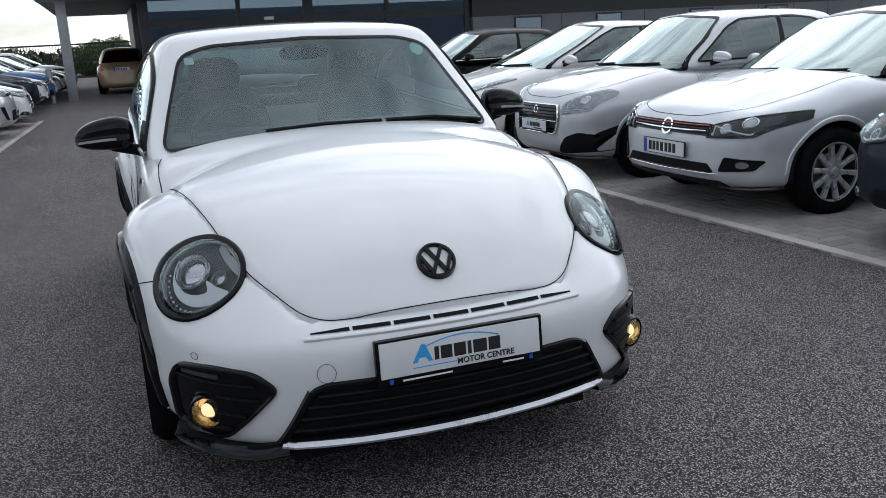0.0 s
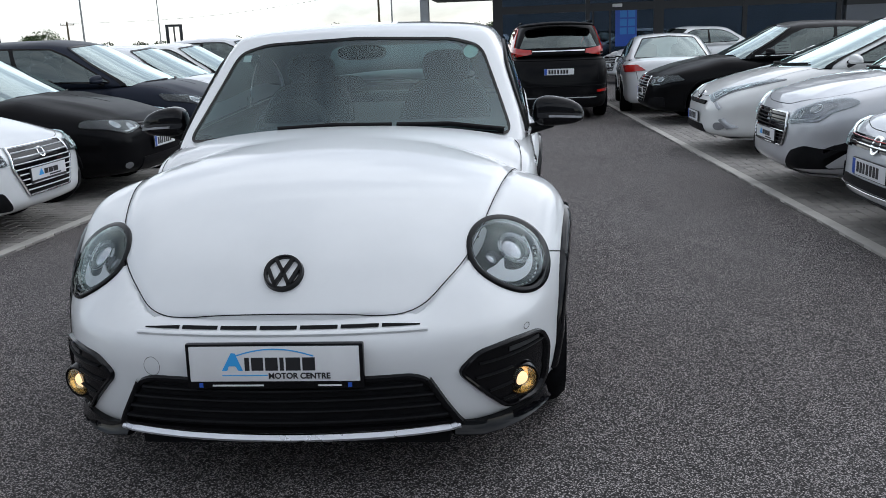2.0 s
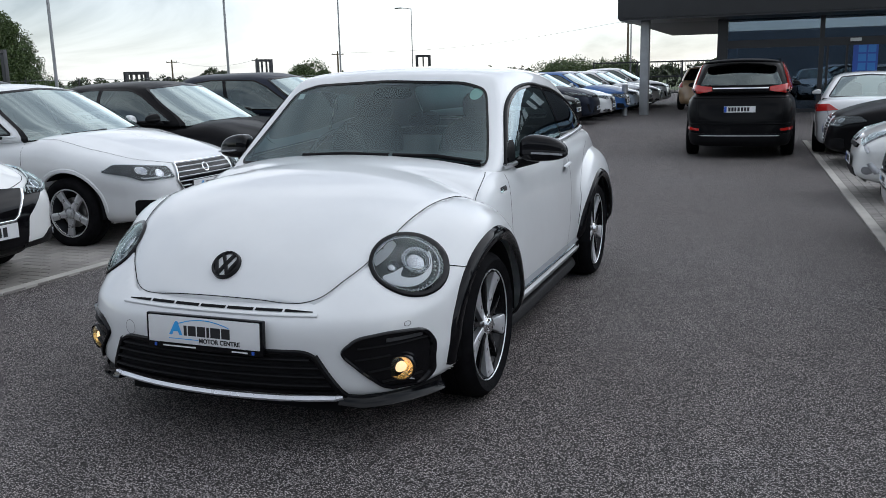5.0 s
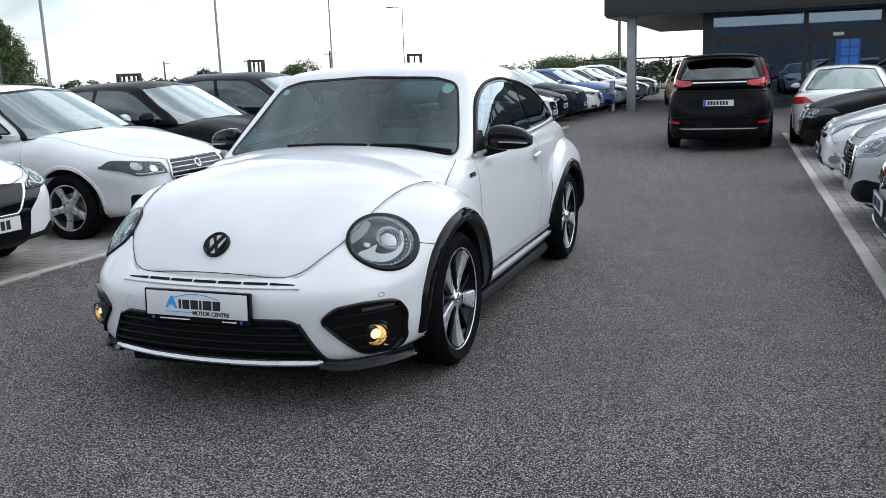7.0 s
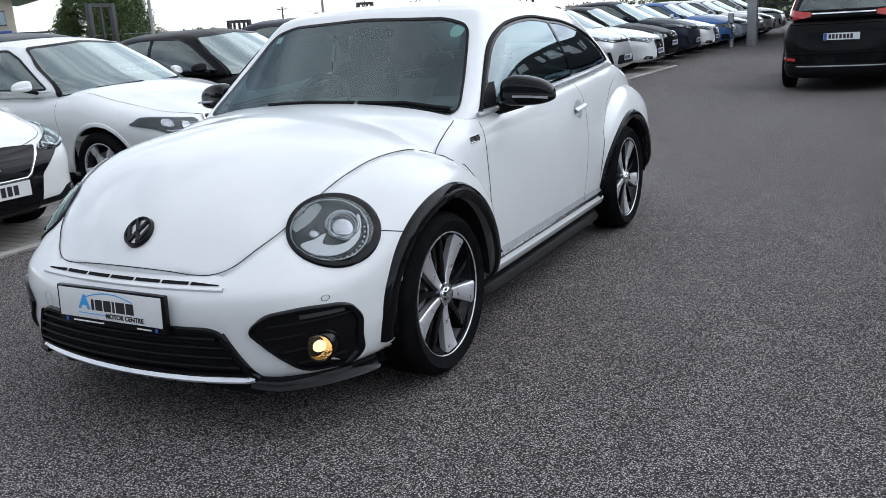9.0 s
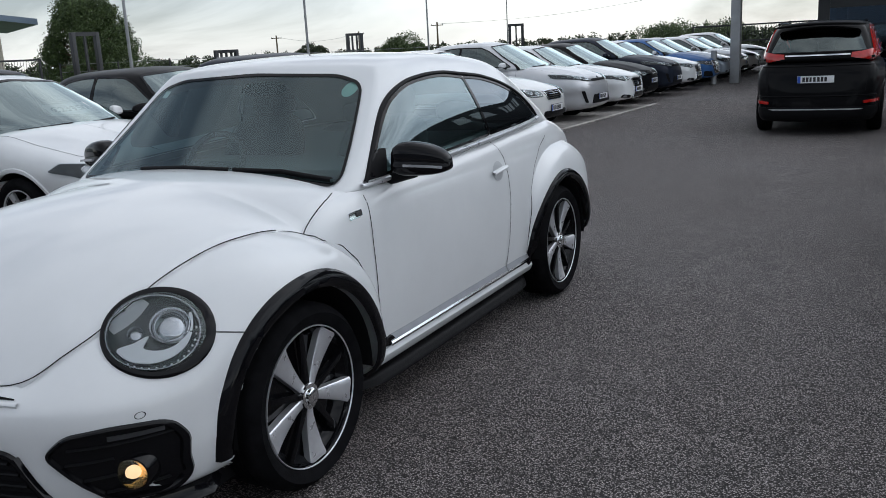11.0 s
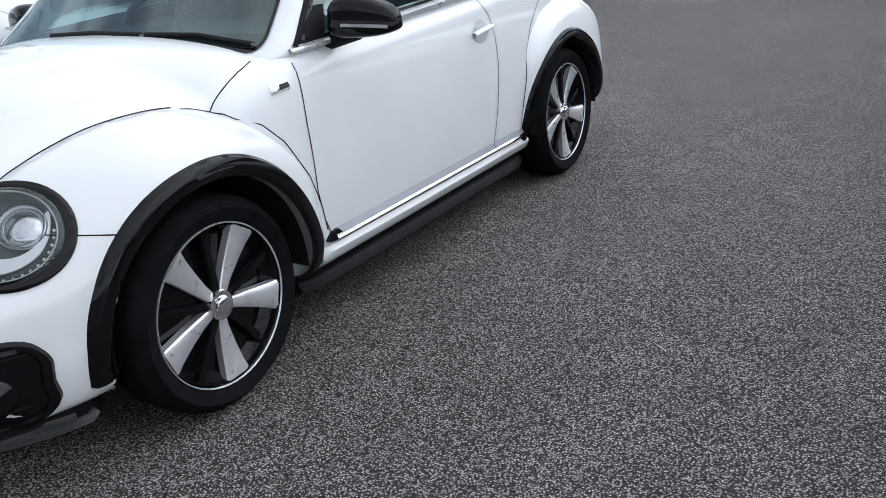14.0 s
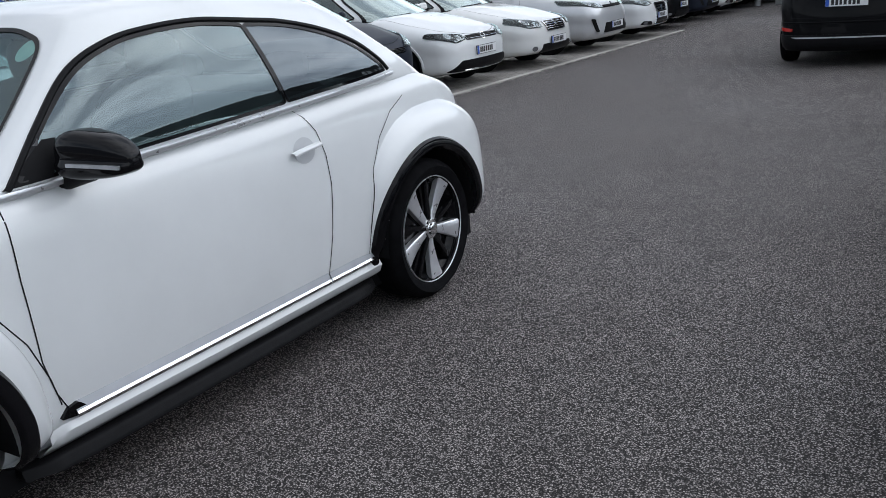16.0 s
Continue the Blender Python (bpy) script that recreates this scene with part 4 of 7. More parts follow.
        mirror_pod(car, s * (half * 0.93 + 0.03), cowl + 0.66, belt + 0.06, sp.get("mirror", sp["paint"]), 0.78, False)
        for poly, mat in sp.get("side", []):
            part("side_trim", v.patch([g(*p) for p in poly][:: s], 0.004, 0.08), mat, car)
    seam = eased([(half * 0.80, cowl + 0.30), (half * 0.79, 0.0), (half * 0.74, -fo + 0.42), (half * 0.60, -fo + 0.20), (half * 0.34, -fo + 0.105), (0, -fo + 0.085)])
    part("bonnet_gap", views["t"].ribbon(seam + [(-x, y) for x, y in seam[-2::-1]], 0.004, 0.0015), DARK, car)
    # thin grey bands paint the shade along the bonnet's pressed creases
    for line in sp.get("lines", []):
        half_line = eased(line)
        part("crease_shade", views["t"].ribbon([(-x, y) for x, y in half_line[::-1]] + half_line[1:], 0.003, 0.001), GREY, car)
    for x0, x1 in ((-0.52, -0.02), (0.06, 0.56)):
        zc = [cv["f"].flat(cab_f(-1, -0.70, x / half))[1] + dz for x, dz in ((x0, 0.0), (x1, 0.015))]
        part("wiper", cv["f"].ribbon([(x0, zc[0]), (x1, zc[1])], 0.012, 0.014, False, 0.008), MATT_BLACK, car)
    # tail
    rv = wr_view
    for poly, mat in sp.get("tail_lamps", []):
        for q in (poly, mirror_poly(poly)):
            part("tail_lamp", rv.patch(q, 0.018, 0.04, 0.025), mat, car, "red tail lamp")
    for k, (poly, mat) in enumerate(sp.get("tail_trim", [])):
        part("tail_trim", rv.patch(poly, 0.024 - 0.005 * k, 0.05, 0.02), mat, car)
    if sp.get("rear_plate"):
        c, n = rv.lay(0, sp["rear_plate"], 0.015)
        number_plate(car, Matrix.Translation(c) @ pose(0, 0, 0, 0, 0, 180))
    for ln in sp.get("tail_gaps", []):
        part("tail_gap", rv.ribbon(ln, 0.008, 0.002), DARK, car)
    for z, w in sp.get("tail_creases", []):
        part("tail_crease", rv.ribbon([(-w, z), (0, z), (w, z)], 0.03, 0.0, False, 0.012), sp["paint"], car)
    if sp.get("spoiler"):
        zt, yy = sp["spoiler"]
        part("spoiler", shell(10, 6, 4, lambda a, b, c: (c * wr * 0.93, yy + a * 0.11 - 0.10 * c * c, zt + b * 0.022 - 0.035 * c * c), 5), sp["paint"], car, "roof spoiler over the rear screen", 60)
        for s in (-1, 1):
            part("roof_rail", sweep([(s * (wr - 0.07), y, roof(y) - 0.02) for y in np.linspace(wtop + 0.25, yy - 0.45, 8)], round_profile(0.018, 8)), GLOSS_BLACK, car, "black roof rail")
    kit = wheel_kit(r, sp.get("rim", 0.21), 0.21, sp.get("spokes", 5), "bar", sp.get("rim_mat", ALLOY_DULL), ALLOY_DULL)
    fx = half - 0.015
    hang_wheels(car, kit, [(fx, 0, r), (-fx, 0, r), (fx, wb, r), (-fx, wb, r)], sp.get("turn", 0))
    return car


def hatch(**kw):
    """Sizes of a common five-door hatchback, changed by what is given."""
    d = dict(L=4.25, W=1.79, fo=0.87, wb=2.62, belt=0.97, cowl=0.10, wtop=1.12, rtop=2.5, tail=3.26, wr=0.60,
             top=[(-0.9, 0.68), (-0.84, 0.735), (-0.7, 0.80), (-0.45, 0.875), (-0.1, 0.945), (0.3, 1.0), (0.8, 0.985), (3.0, 1.0), (3.25, 0.95), (3.4, 0.85)],
             roof=[(0.2, 1.38), (1.0, 1.42), (1.5, 1.455), (2.2, 1.44), (2.8, 1.38), (3.3, 1.3)],
             lamp=rounded([(0.40, 0.66), (0.46, 0.72), (0.80, 0.76), (0.84, 0.70), (0.62, 0.62)], 0.03),
             grille=[rounded([(-0.40, 0.64), (0.40, 0.64), (0.40, 0.70), (-0.40, 0.70)], 0.02)],
             intake=[rounded([(-0.55, 0.26), (0.55, 0.26), (0.5, 0.38), (-0.5, 0.38)], 0.03)],
             badge=(0.67, 0.055), plate=0.5)
    d.update(kw)
    return d


# ---- the white coupe ----
WB, HUB = 2.537, 0.33


def front_f(a, b, c):
    s, h = (a + 1) / 2, (b + 1) / 2
    yf = -0.885 + 0.2 * c * c + 0.42 * c ** 8
    lift = max(0.0, h - 0.62) / 0.38
    y = yf + s * (0.57 - yf) + (1 - s) ** 8 * (0.05 * lift * lift + 0.015 * (1 - h) ** 2)
    x = c * (0.915 - 0.03 * max(0, 0.35 - h) / 0.35 - 0.035 * h ** 3)
    zt = WING_TOP(y) + WING_TILT(y) * min(0.2, max(-0.25, 0.69 - abs(x)))
    zb = 0.2 + 0.03 * s
    z = zb + h * (zt - zb)
    y += 0.46 * max(0.0, z - 0.54) * (1 - s) ** 3
    # the wings flare over the wheels
    x *= 1 + 0.036 * c * c * math.exp(-((y + 0.12) / 0.36) ** 2) * min(1, max(0, (0.95 - z) / 0.3))
    return (x, y, z)


WING_TOP = spline([(-0.9, 0.585), (-0.8, 0.60), (-0.7, 0.625), (-0.6, 0.68), (-0.512, 0.755), (-0.4, 0.835), (-0.3, 0.88), (-0.2, 0.905), (-0.1, 0.915), (0.0, 0.917), (0.15, 0.895), (0.3, 0.83), (0.42, 0.73), (0.5, 0.60), (0.57, 0.42)])
WING_TILT = curve([(-0.9, 0.0), (-0.78, 0.08), (-0.68, 0.45), (-0.577, 0.75), (-0.5, 0.7), (-0.4, 0.45), (-0.3, 0.22), (-0.1, 0.08), (0.57, 0.05)])
BONNET_Z = spline([(-0.80, 0.606), (-0.712, 0.710), (-0.577, 0.82), (-0.4, 0.912), (-0.2, 0.972), (0.0, 1.008), (0.2, 1.030), (0.46, 1.045)])
BONNET_W = curve([(-0.82, 0.26), (-0.80, 0.29), (-0.79, 0.345), (-0.775, 0.385), (-0.745, 0.432), (-0.695, 0.48), (-0.64, 0.525), (-0.577, 0.564), (-0.47, 0.608), (-0.36, 0.638), (-0.16, 0.682), (0.08, 0.722), (0.2, 0.738), (0.5, 0.752)])


def bonnet_bm(under):
    """The bonnet: a crowned sheet whose edges lie down on the wings, and the line of its edge."""
    edge_l, edge_r = [], []
    bm, rows, nx, ny = bmesh.new(), [], 36, 60
    for j in range(ny + 1):
        t = j / ny
        y = -0.80 + 1.255 * t ** 1.6
        row, w = [], BONNET_W(y)
        bend = 0.02 * (1 - t) ** 4
        ze = min(BONNET_Z(y) - 0.012 * min(1, 8 * t), max(under.lay(w, y + bend)[0].z, 0.5) + 0.004)
        for i in range(-nx // 2 - 2, nx // 2 + 3):
            v = min(1, max(-1, i / (nx / 2)))
            over = max(0, abs(i) - nx // 2)
            z = BONNET_Z(y) - (BONNET_Z(y) - ze) * (0.72 * v * v + 0.28 * v ** 6) - 0.012 * over - (0.05 if over == 2 else 0)
            row.append(bm.verts.new((v * w + math.copysign(0.004, v) * over, y + bend * v * v, z)))
        if y < 0.10:
            edge_r.append((w + 0.003, y + bend, ze - 0.0015))
            edge_l.append((-w - 0.003, y + bend, ze - 0.0015))
        rows.append(row)
    first = [tuple(v.co) for v in rows[0][3:-3]]
    edge = edge_l[::-1] + [(x, y - 0.001, z - 0.003) for x, y, z in first] + edge_r
    skirt = [bm.verts.new((v.co.x, v.co.y + 0.004, v.co.z - 0.09)) for v in rows[0]]
    rows.insert(0, skirt)
    for a, b in zip(rows, rows[1:]):
        for k in range(len(a) - 1):
            bm.faces.new((a[k], a[k + 1], b[k + 1], b[k]))
    bmesh.ops.recalc_face_normals(bm, faces=bm.faces)
    bm.normal_update()
    if sum(f.normal.z for f in bm.faces) < 0:
        bmesh.ops.reverse_faces(bm, faces=bm.faces)
    return bm, edge


BELT = curve([(0.1, 0.85), (0.2, 0.92), (0.35, 0.968), (0.54, 0.985), (1.04, 1.01), (1.73, 1.04), (2.24, 1.065), (2.6, 1.06), (2.9, 1.0), (3.2, 0.85), (3.4, 0.6)])


def mid_f(a, b, c):
    s, h = (a + 1) / 2, (b + 1) / 2
    y = 0.12 + s * 3.24 - 0.25 * s ** 6 * c * c
    zt = BELT(y) + 0.012 - 0.01 * c * c
    z = 0.2 + h * (zt - 0.2)
    side = 0.79 + 0.045 * math.sin(math.pi * min(1, max(0, (z - 0.12) / 0.95))) ** 0.8
    return (c * side * (1 - 0.16 * max(0, (y - 2.3) / 1.1) ** 2), y, z)


TAIL_TOP = curve([(1.9, 0.35), (2.0, 0.52), (2.1, 0.72), (2.25, 0.88), (2.4, 0.95), (2.56, 0.975), (2.75, 0.965), (2.95, 0.91), (3.15, 0.79), (3.3, 0.6), (3.4, 0.45)])


def tail_f(a, b, c):
    s, h = (a + 1) / 2, (b + 1) / 2
    y = 1.98 + s * 1.42 - 0.3 * s ** 3 * c ** 4
    zt = TAIL_TOP(y)
    z = 0.24 + h * (zt - 0.24)
    return (c * (0.915 - 0.05 * h ** 3), y, z)


ROOF = curve([(0.3, 1.30), (0.8, 1.425), (1.0, 1.465), (1.2, 1.485), (1.45, 1.493), (1.75, 1.482), (2.0, 1.458), (2.25, 1.41), (2.6, 1.28), (3.0, 1.05)])


def cabin_f(a, b, c):
    s, h = (a + 1) / 2, (b + 1) / 2
    yf = 0.27 + 0.70 * h ** 0.96 + 0.15 * c * c * (1 - 0.62 * h)
    yr = 3.12 - 0.85 * h ** 1.7 - 0.12 * c * c
    y = yf + s * (yr - yf)
    zb = BELT(y) - 0.05
    z = zb + h * (ROOF(y) - 0.03 * c * c - zb)
    wd = 0.80 - 0.175 * h ** 1.75
    return (c * wd * (1 - 0.2 * max(0, (y - 2.0) / 1.1) ** 2), y, z)


def white_coupe():
    car = thing("coupe", pose(0, 0, 0), "white rounded two-door coupe with black mirrors and black wheel arches", "car")
    front = shell(60, 48, 34, front_f, 7, 0.7)
    mid, tail, cab = shell(24, 90, 24, mid_f, 12), shell(24, 44, 24, tail_f, 5), shell(44, 84, 40, cabin_f, 14, 0.3)
    bonnet, bonnet_edge = bonnet_bm(View(merged(front, mid), *TOP))
    front_whole = front.copy()
    for v in front.verts:
        if v.co.y > -0.76 and v.co.z > 0.5:
            inner_ = BONNET_W(v.co.y) - abs(v.co.x)
            if inner_ > 0:
                v.co.z -= 0.035 * min(1, inner_ / 0.025)
    hidden = [fc for fc in front.faces if (c := fc.calc_center_median()).y > -0.74 and c.z > 0.5 and abs(c.x) < BONNET_W(c.y) - 0.03 and fc.normal.z > 0.1]
    bmesh.ops.delete(front, geom=hidden, context="FACES")
    whole = merged(front, bonnet, mid, tail)
    V = {k: View(whole, *v) for k, v in (("f", FRONT), ("p", SIDE_P), ("n", SIDE_N), ("t", TOP))}
    C = {k: View(cab, *v) for k, v in (("f", FRONT), ("r", REAR), ("p", SIDE_P), ("n", SIDE_N))}
    sides = (("p", 1), ("n", -1))

    # glass openings
    ws = rounded([(-0.715, 0.985), (-0.4, 1.015), (0, 1.025), (0.4, 1.015), (0.715, 0.985), (0.675, 1.10), (0.578, 1.355), (0.45, 1.393), (0, 1.41), (-0.45, 1.393), (-0.578, 1.355), (-0.675, 1.10)], 0.05)
    door_win = [(0.62, 0.998), (1.04, 1.022), (1.714, 1.052), (1.642, 1.341)] + eased([(1.637, 1.342), (1.45, 1.360), (1.25, 1.354), (1.08, 1.330), (0.92, 1.268), (0.76, 1.142), (0.64, 1.02)])[1:-1]
    rear_win = [(1.726, 1.054), (2.28, 1.078)] + eased([(2.40, 1.085), (2.36, 1.128), (2.22, 1.213), (2.05, 1.277), (1.85, 1.322), (1.652, 1.341)])
    back_win = rounded([(-0.5, 1.12), (0.5, 1.12), (0.42, 1.38), (-0.42, 1.38)], 0.08)
    panes = [("windscreen", "f", ws, GLASS), ("rear_screen", "r", back_win, GLASS)]
    for k, s in sides:
        panes.append(("door_window", k, rounded([(s * y, z) for y, z in door_win], 0.01, 2), DOOR_GLASS))
        panes.append(("quarter_window", k, rounded([(s * y, z) for y, z in rear_win], 0.01, 2), TINTED))
    made = [(nm, C[k].patch(p, 0.002, 0.05, 0.0), mat, C[k].ribbon(p, 0.011, 0.005, True, 0.0)) for nm, k, p, mat in panes]
    frames = []
    for k, s in sides:
        arc = [(s * y, z) for y, z in eased([(0.585, 0.985), (0.735, 1.133), (0.905, 1.275), (1.07, 1.343), (1.25, 1.369), (1.45, 1.375), (1.65, 1.358), (1.85, 1.337), (2.06, 1.291), (2.24, 1.227), (2.375, 1.143), (2.43, 1.085)])]
        frames.append(("window_frame", C[k].ribbon(arc, 0.017, 0.006, False, 0.006), MATT_BLACK, "black window frame"))
        belt = [(s * y, z) for y, z in [(0.56, 0.976), (1.04, 1.0), (1.73, 1.03), (2.2, 1.053), (2.46, 1.066)]]
        frames.append(("belt_strip", C[k].ribbon(belt, 0.018, 0.006, False, 0.008), ALLOY, "chrome strip along the window sill"))
    for nm, k, p, mat in panes:
        C[k].cut(cab, p)
    part("headlining", lining(cab), ROOF_LINING, car, "grey roof lining", 60)
    part("roof", cab, WHITE, car, "", 60)
    for nm, pb, mat, rb in made:
        p = part(nm, pb, mat, car, "", 70)
        part("glass_border", rb, GLOSS_BLACK, p, "black border of the glass")
    for nm, b, mat, lb in frames:
        part(nm, b, mat, car, lb)

    # painted panels with wheel arches
    for b in (front, mid, tail):
        cut_arch(b, 0.0, HUB, 0.392, 0.5)
        cut_arch(b, WB, HUB, 0.382, 0.5)
    V["t"].cut(mid, [(-0.70, 0.55), (0.70, 0.55), (0.66, 2.7), (-0.66, 2.7)], 0.7)
    part("bonnet", bonnet, WHITE, car, "white clamshell bonnet", 60)
    part("body_side", mid, WHITE, car, "", 50)
    part("rear_body", tail, WHITE, car, "white flared tail", 50)

    # arches and linings
    for k, s in sides:
        for yy, r_in, r_out in ((0.0, 0.388, 0.45), (WB, 0.378, 0.432)):
            rr, ww = (r_in + r_out) / 2, r_out - r_in
            pts = [(s * y, z) for y, z in arc_points(yy, HUB, rr, 186 if yy == 0 else 190, -12, 60)]
            part("wheel_arch", V[k].ribbon(pts, ww, 0.004, False, 0.012), GLOSS_BLACK, car, "gloss black wheel arch trim")
            ln = part("arch_lining", arch_bm(r_in + 0.003, 0.32, -4, 184, 44), DARK, car)
            ln.matrix_basis = pose(s * 0.88, yy, HUB, 0, 0, 0 if s > 0 else 180)
    # shut lines
    f, t = V["f"], V["t"]
    for k, s in sides:
        v = V[k]
        g = lambda pts: [(s * y, z) for y, z in pts]
        for line, w in (([(0.545, 0.975), (0.535, 0.75), (0.54, 0.51), (0.565, 0.40), (0.60, 0.325)], 0.0045), ([(1.745, 1.03), (1.80, 0.98), (1.845, 0.92), (1.875, 0.82), (1.88, 0.70), (1.85, 0.5), (1.81, 0.33)], 0.004),
                        ([(2.09, 0.34), (2.12, 0.5), (2.165, 0.70), (2.24, 0.82), (2.35, 0.915), (2.47, 0.965)], 0.0035)):
            part("panel_gap", v.ribbon(g(line), w, 0.0015), DARK, car)
        part("panel_gap", sweep([t.lay(s * x, y)[0] for x, y in spread([(0.727, 0.425), (0.742, 0.37), (0.75, 0.28), (0.748, 0.18)], 0.02)], round_profile(0.0022)), DARK, car)
        wing = [t.lay(s * x, y)[0] for x, y in spread([(0.726, 0.085), (0.738, 0.14), (0.762, 0.20), (0.792, 0.25)], 0.02)]
        wing += [v.lay(s * y, z)[0] for y, z in spread([(0.34, 0.79), (0.42, 0.715), (0.51, 0.575), (0.555, 0.45), (0.575, 0.36)], 0.03)]
        part("panel_gap", sweep(wing, round_profile(0.0022)), DARK, car, "gap behind the wing")
        part("panel_gap", v.ribbon(g([(-0.43, 0.695), (-0.37, 0.68), (-0.30, 0.662)]), 0.0035, 0.0015), DARK, car)
        # sill: chrome strip, white sill, black skirt
        for y0, y1 in ((0.61, 1.807), (1.815, 2.135)):
            way = [(s * (0.822 - 0.004 * max(0, y - 2.0) / 0.13), y, 0.312) for y in np.linspace(y0, y1, 12)]
            way = way if s > 0 else way[::-1]
            part("side_moulding", sweep(way, [(-0.03, 0.052), (-0.004, 0.050), (0.012, 0.012), (-0.03, 0.012)]), MOULDING, car, "satin silver side moulding")
            part("chrome_strip", sweep(way, [(-0.03, 0.012), (0.0125, 0.012), (0.017, 0.004), (0.012, -0.008), (-0.03, -0.008)]), CHROME, car, "chrome strip along the sill")
        part("moulding_end", v.patch(rounded(g([(0.56, 0.318), (0.66, 0.300), (0.66, 0.318), (0.62, 0.352), (0.585, 0.345)])[:: s], 0.006), 0.012, 0.03, 0.012), GLOSS_BLACK, car, "black wedge at the moulding's end")
        part("sill", v.ribbon(g([(0.50, 0.255), (1.2, 0.250), (2.17, 0.250)]), 0.085, 0.006, False, 0.016), WHITE, car, "white sill")
        sk = shell(4, 20, 6, lambda a, b, c: (s * (0.774 + 0.05 * c - 0.02 * a ** 8 - 0.012 * b), 1.30 + 0.86 * a, 0.184 + 0.024 * b), 9)
        part("side_skirt", sk, MATT_BLACK, car, "black side skirt")
        # handle over a flat silver patch that paints the shade of its dish
        part("handle_dish_shade", v.patch([(s * y, z) for y, z in oval(1.755, 0.862, 0.062, 0.05, 24)][:: s], 0.002, 0.03, 0.0), SILVER, car, "flat silver patch painting the shade of the handle's dish")
        part("door_handle", v.ribbon(g([(1.675, 0.855), (1.72, 0.860), (1.80, 0.867), (1.84, 0.870)]), 0.024, 0.012, False, 0.014), WHITE, car, "white door handle")
        bp = part("side_badge", v.patch(rounded(g([(0.405, 0.868), (0.49, 0.872), (0.49, 0.90), (0.405, 0.896)])[:: s], 0.006), 0.004, 0.03), CHROME, car, "small chrome side badge")
        part("badge_inlay", v.patch(g([(0.447, 0.876), (0.485, 0.878), (0.485, 0.894), (0.447, 0.892)])[:: s], 0.007, 0.03, 0.002), INK, bp)
        mirror_pod(car, s * 0.795, 0.76, 1.042, GLOSS_BLACK, 1.1)
        part("mirror_triangle", C[k].patch(g([(0.575, 0.99), (0.72, 0.998), (0.77, 1.10), (0.73, 1.10)])[:: s], 0.006, 0.04), MATT_BLACK, car, "black mirror base panel")
    # bonnet edge gap
    part("bonnet_gap", sweep(bonnet_edge, round_profile(0.0016)), DARK, car, "gap round the bonnet")
    # headlamps
    for s in (-1, 1):
        n = Vector((s * 0.55, -0.62, 0.54)).normalized()
        r = Vector((0, 0, 1)).cross(n).normalized()
        lv = View(front_whole, (s * 0.712, -0.494, 0.714), r, n.cross(r))

        def lens(k, dx=0.0):
            return oval(dx * s, -0.002, 0.160 * k, 0.141 * k, 48)

        def bowl(rings):
            """A dished skin through ovals of (scale, shift, height over the wing)."""
            bm, rows = bmesh.new(), []
            for k, dx, off in rings:
                rows.append([bm.verts.new(lv.lay(x, y, off)[0]) for x, y in lens(k, dx)])
            for a, b in zip(rows, rows[1:]):
                for q in range(48):
                    bm.faces.new((a[q], a[(q + 1) % 48], b[(q + 1) % 48], b[q]))
            return lv.face_out(bm)

        lv.cut(front, lens(0.93))
        bz = bowl([(1.055, 0.0, -0.006), (1.04, 0.0, 0.006), (0.98, -0.002, 0.010), (0.86, -0.014, 0.007)])
        bez = part("headlamp", bz, GLOSS_BLACK, car, "round headlamp in a gloss black bezel", 60)
        hb = bowl([(0.87, -0.014, 0.006), (0.84, -0.014, -0.01), (0.78, -0.012, -0.026), (0.55, -0.006, -0.034), (0.02, 0.0, -0.036)])
        part("housing", hb, LAMP_DARK, bez, "dark grey lamp bowl", 60)
        part("rim_ring", lv.ribbon(lens(0.845, -0.014), 0.006, 0.004, True, 0.003), LAMP_GREY, bez, "thin grey ring")
        part("projector_ring", lv.ribbon(oval(0.034 * s, 0.02, 0.060, 0.058, 32), 0.007, -0.018, True, 0.010), CHROME, bez, "chrome ring round the projector")
        for nm, px, py, pr in (("projector", 0.034 * s, 0.02, 0.056), ("small_lamp", -0.068 * s, 0.006, 0.022)):
            pc, pn = lv.lay(px, py, -0.030)
            ball = part(nm, lathe([(pr * math.sin(q), 0.52 * pr * math.cos(q)) for q in np.linspace(0, 1.57, 11)], 32), PROJECTOR, bez, "domed projector lens", 80)
            ball.matrix_basis = Matrix.Translation(pc) @ pn.to_track_quat("X", "Z").to_matrix().to_4x4()
        part("small_ring", lv.ribbon(oval(-0.068 * s, 0.006, 0.025, 0.025, 24), 0.004, -0.020, True, 0.006), LAMP_GREY, bez)
        sickle = [(s * x, y) for x, y in eased([(-0.122, -0.038), (-0.075, -0.026), (-0.030, -0.008), (-0.046, -0.044), (-0.008, -0.058), (0.035, -0.052), (0.070, -0.028), (0.088, 0.01), (0.090, 0.05), (0.100, 0.05), (0.100, 0.005), (0.082, -0.046), (0.040, -0.082), (-0.015, -0.097), (-0.075, -0.086), (-0.108, -0.064)], 4, True)]
        part("light_guide", lv.patch(sickle[:: s], -0.012, 0.03, 0.006), LAMP_WHITE, bez, "white sickle-shaped daytime lamp")
        dot = None
        for k in range(14):
            a = radians(-128 + k * 10)
            c, nn = lv.lay(s * (-0.014 + 0.124 * math.cos(a)), -0.003 + 0.112 * math.sin(a), -0.010)
            if dot is None:
                d = bmesh.new()
                bmesh.ops.create_icosphere(d, subdivisions=1, radius=0.0042)
                dot = part("led", d, LAMP_WHITE, bez)
                dot.matrix_basis = Matrix.Translation(c)
            else:
                again(dot, bez, Matrix.Translation(c), "led")
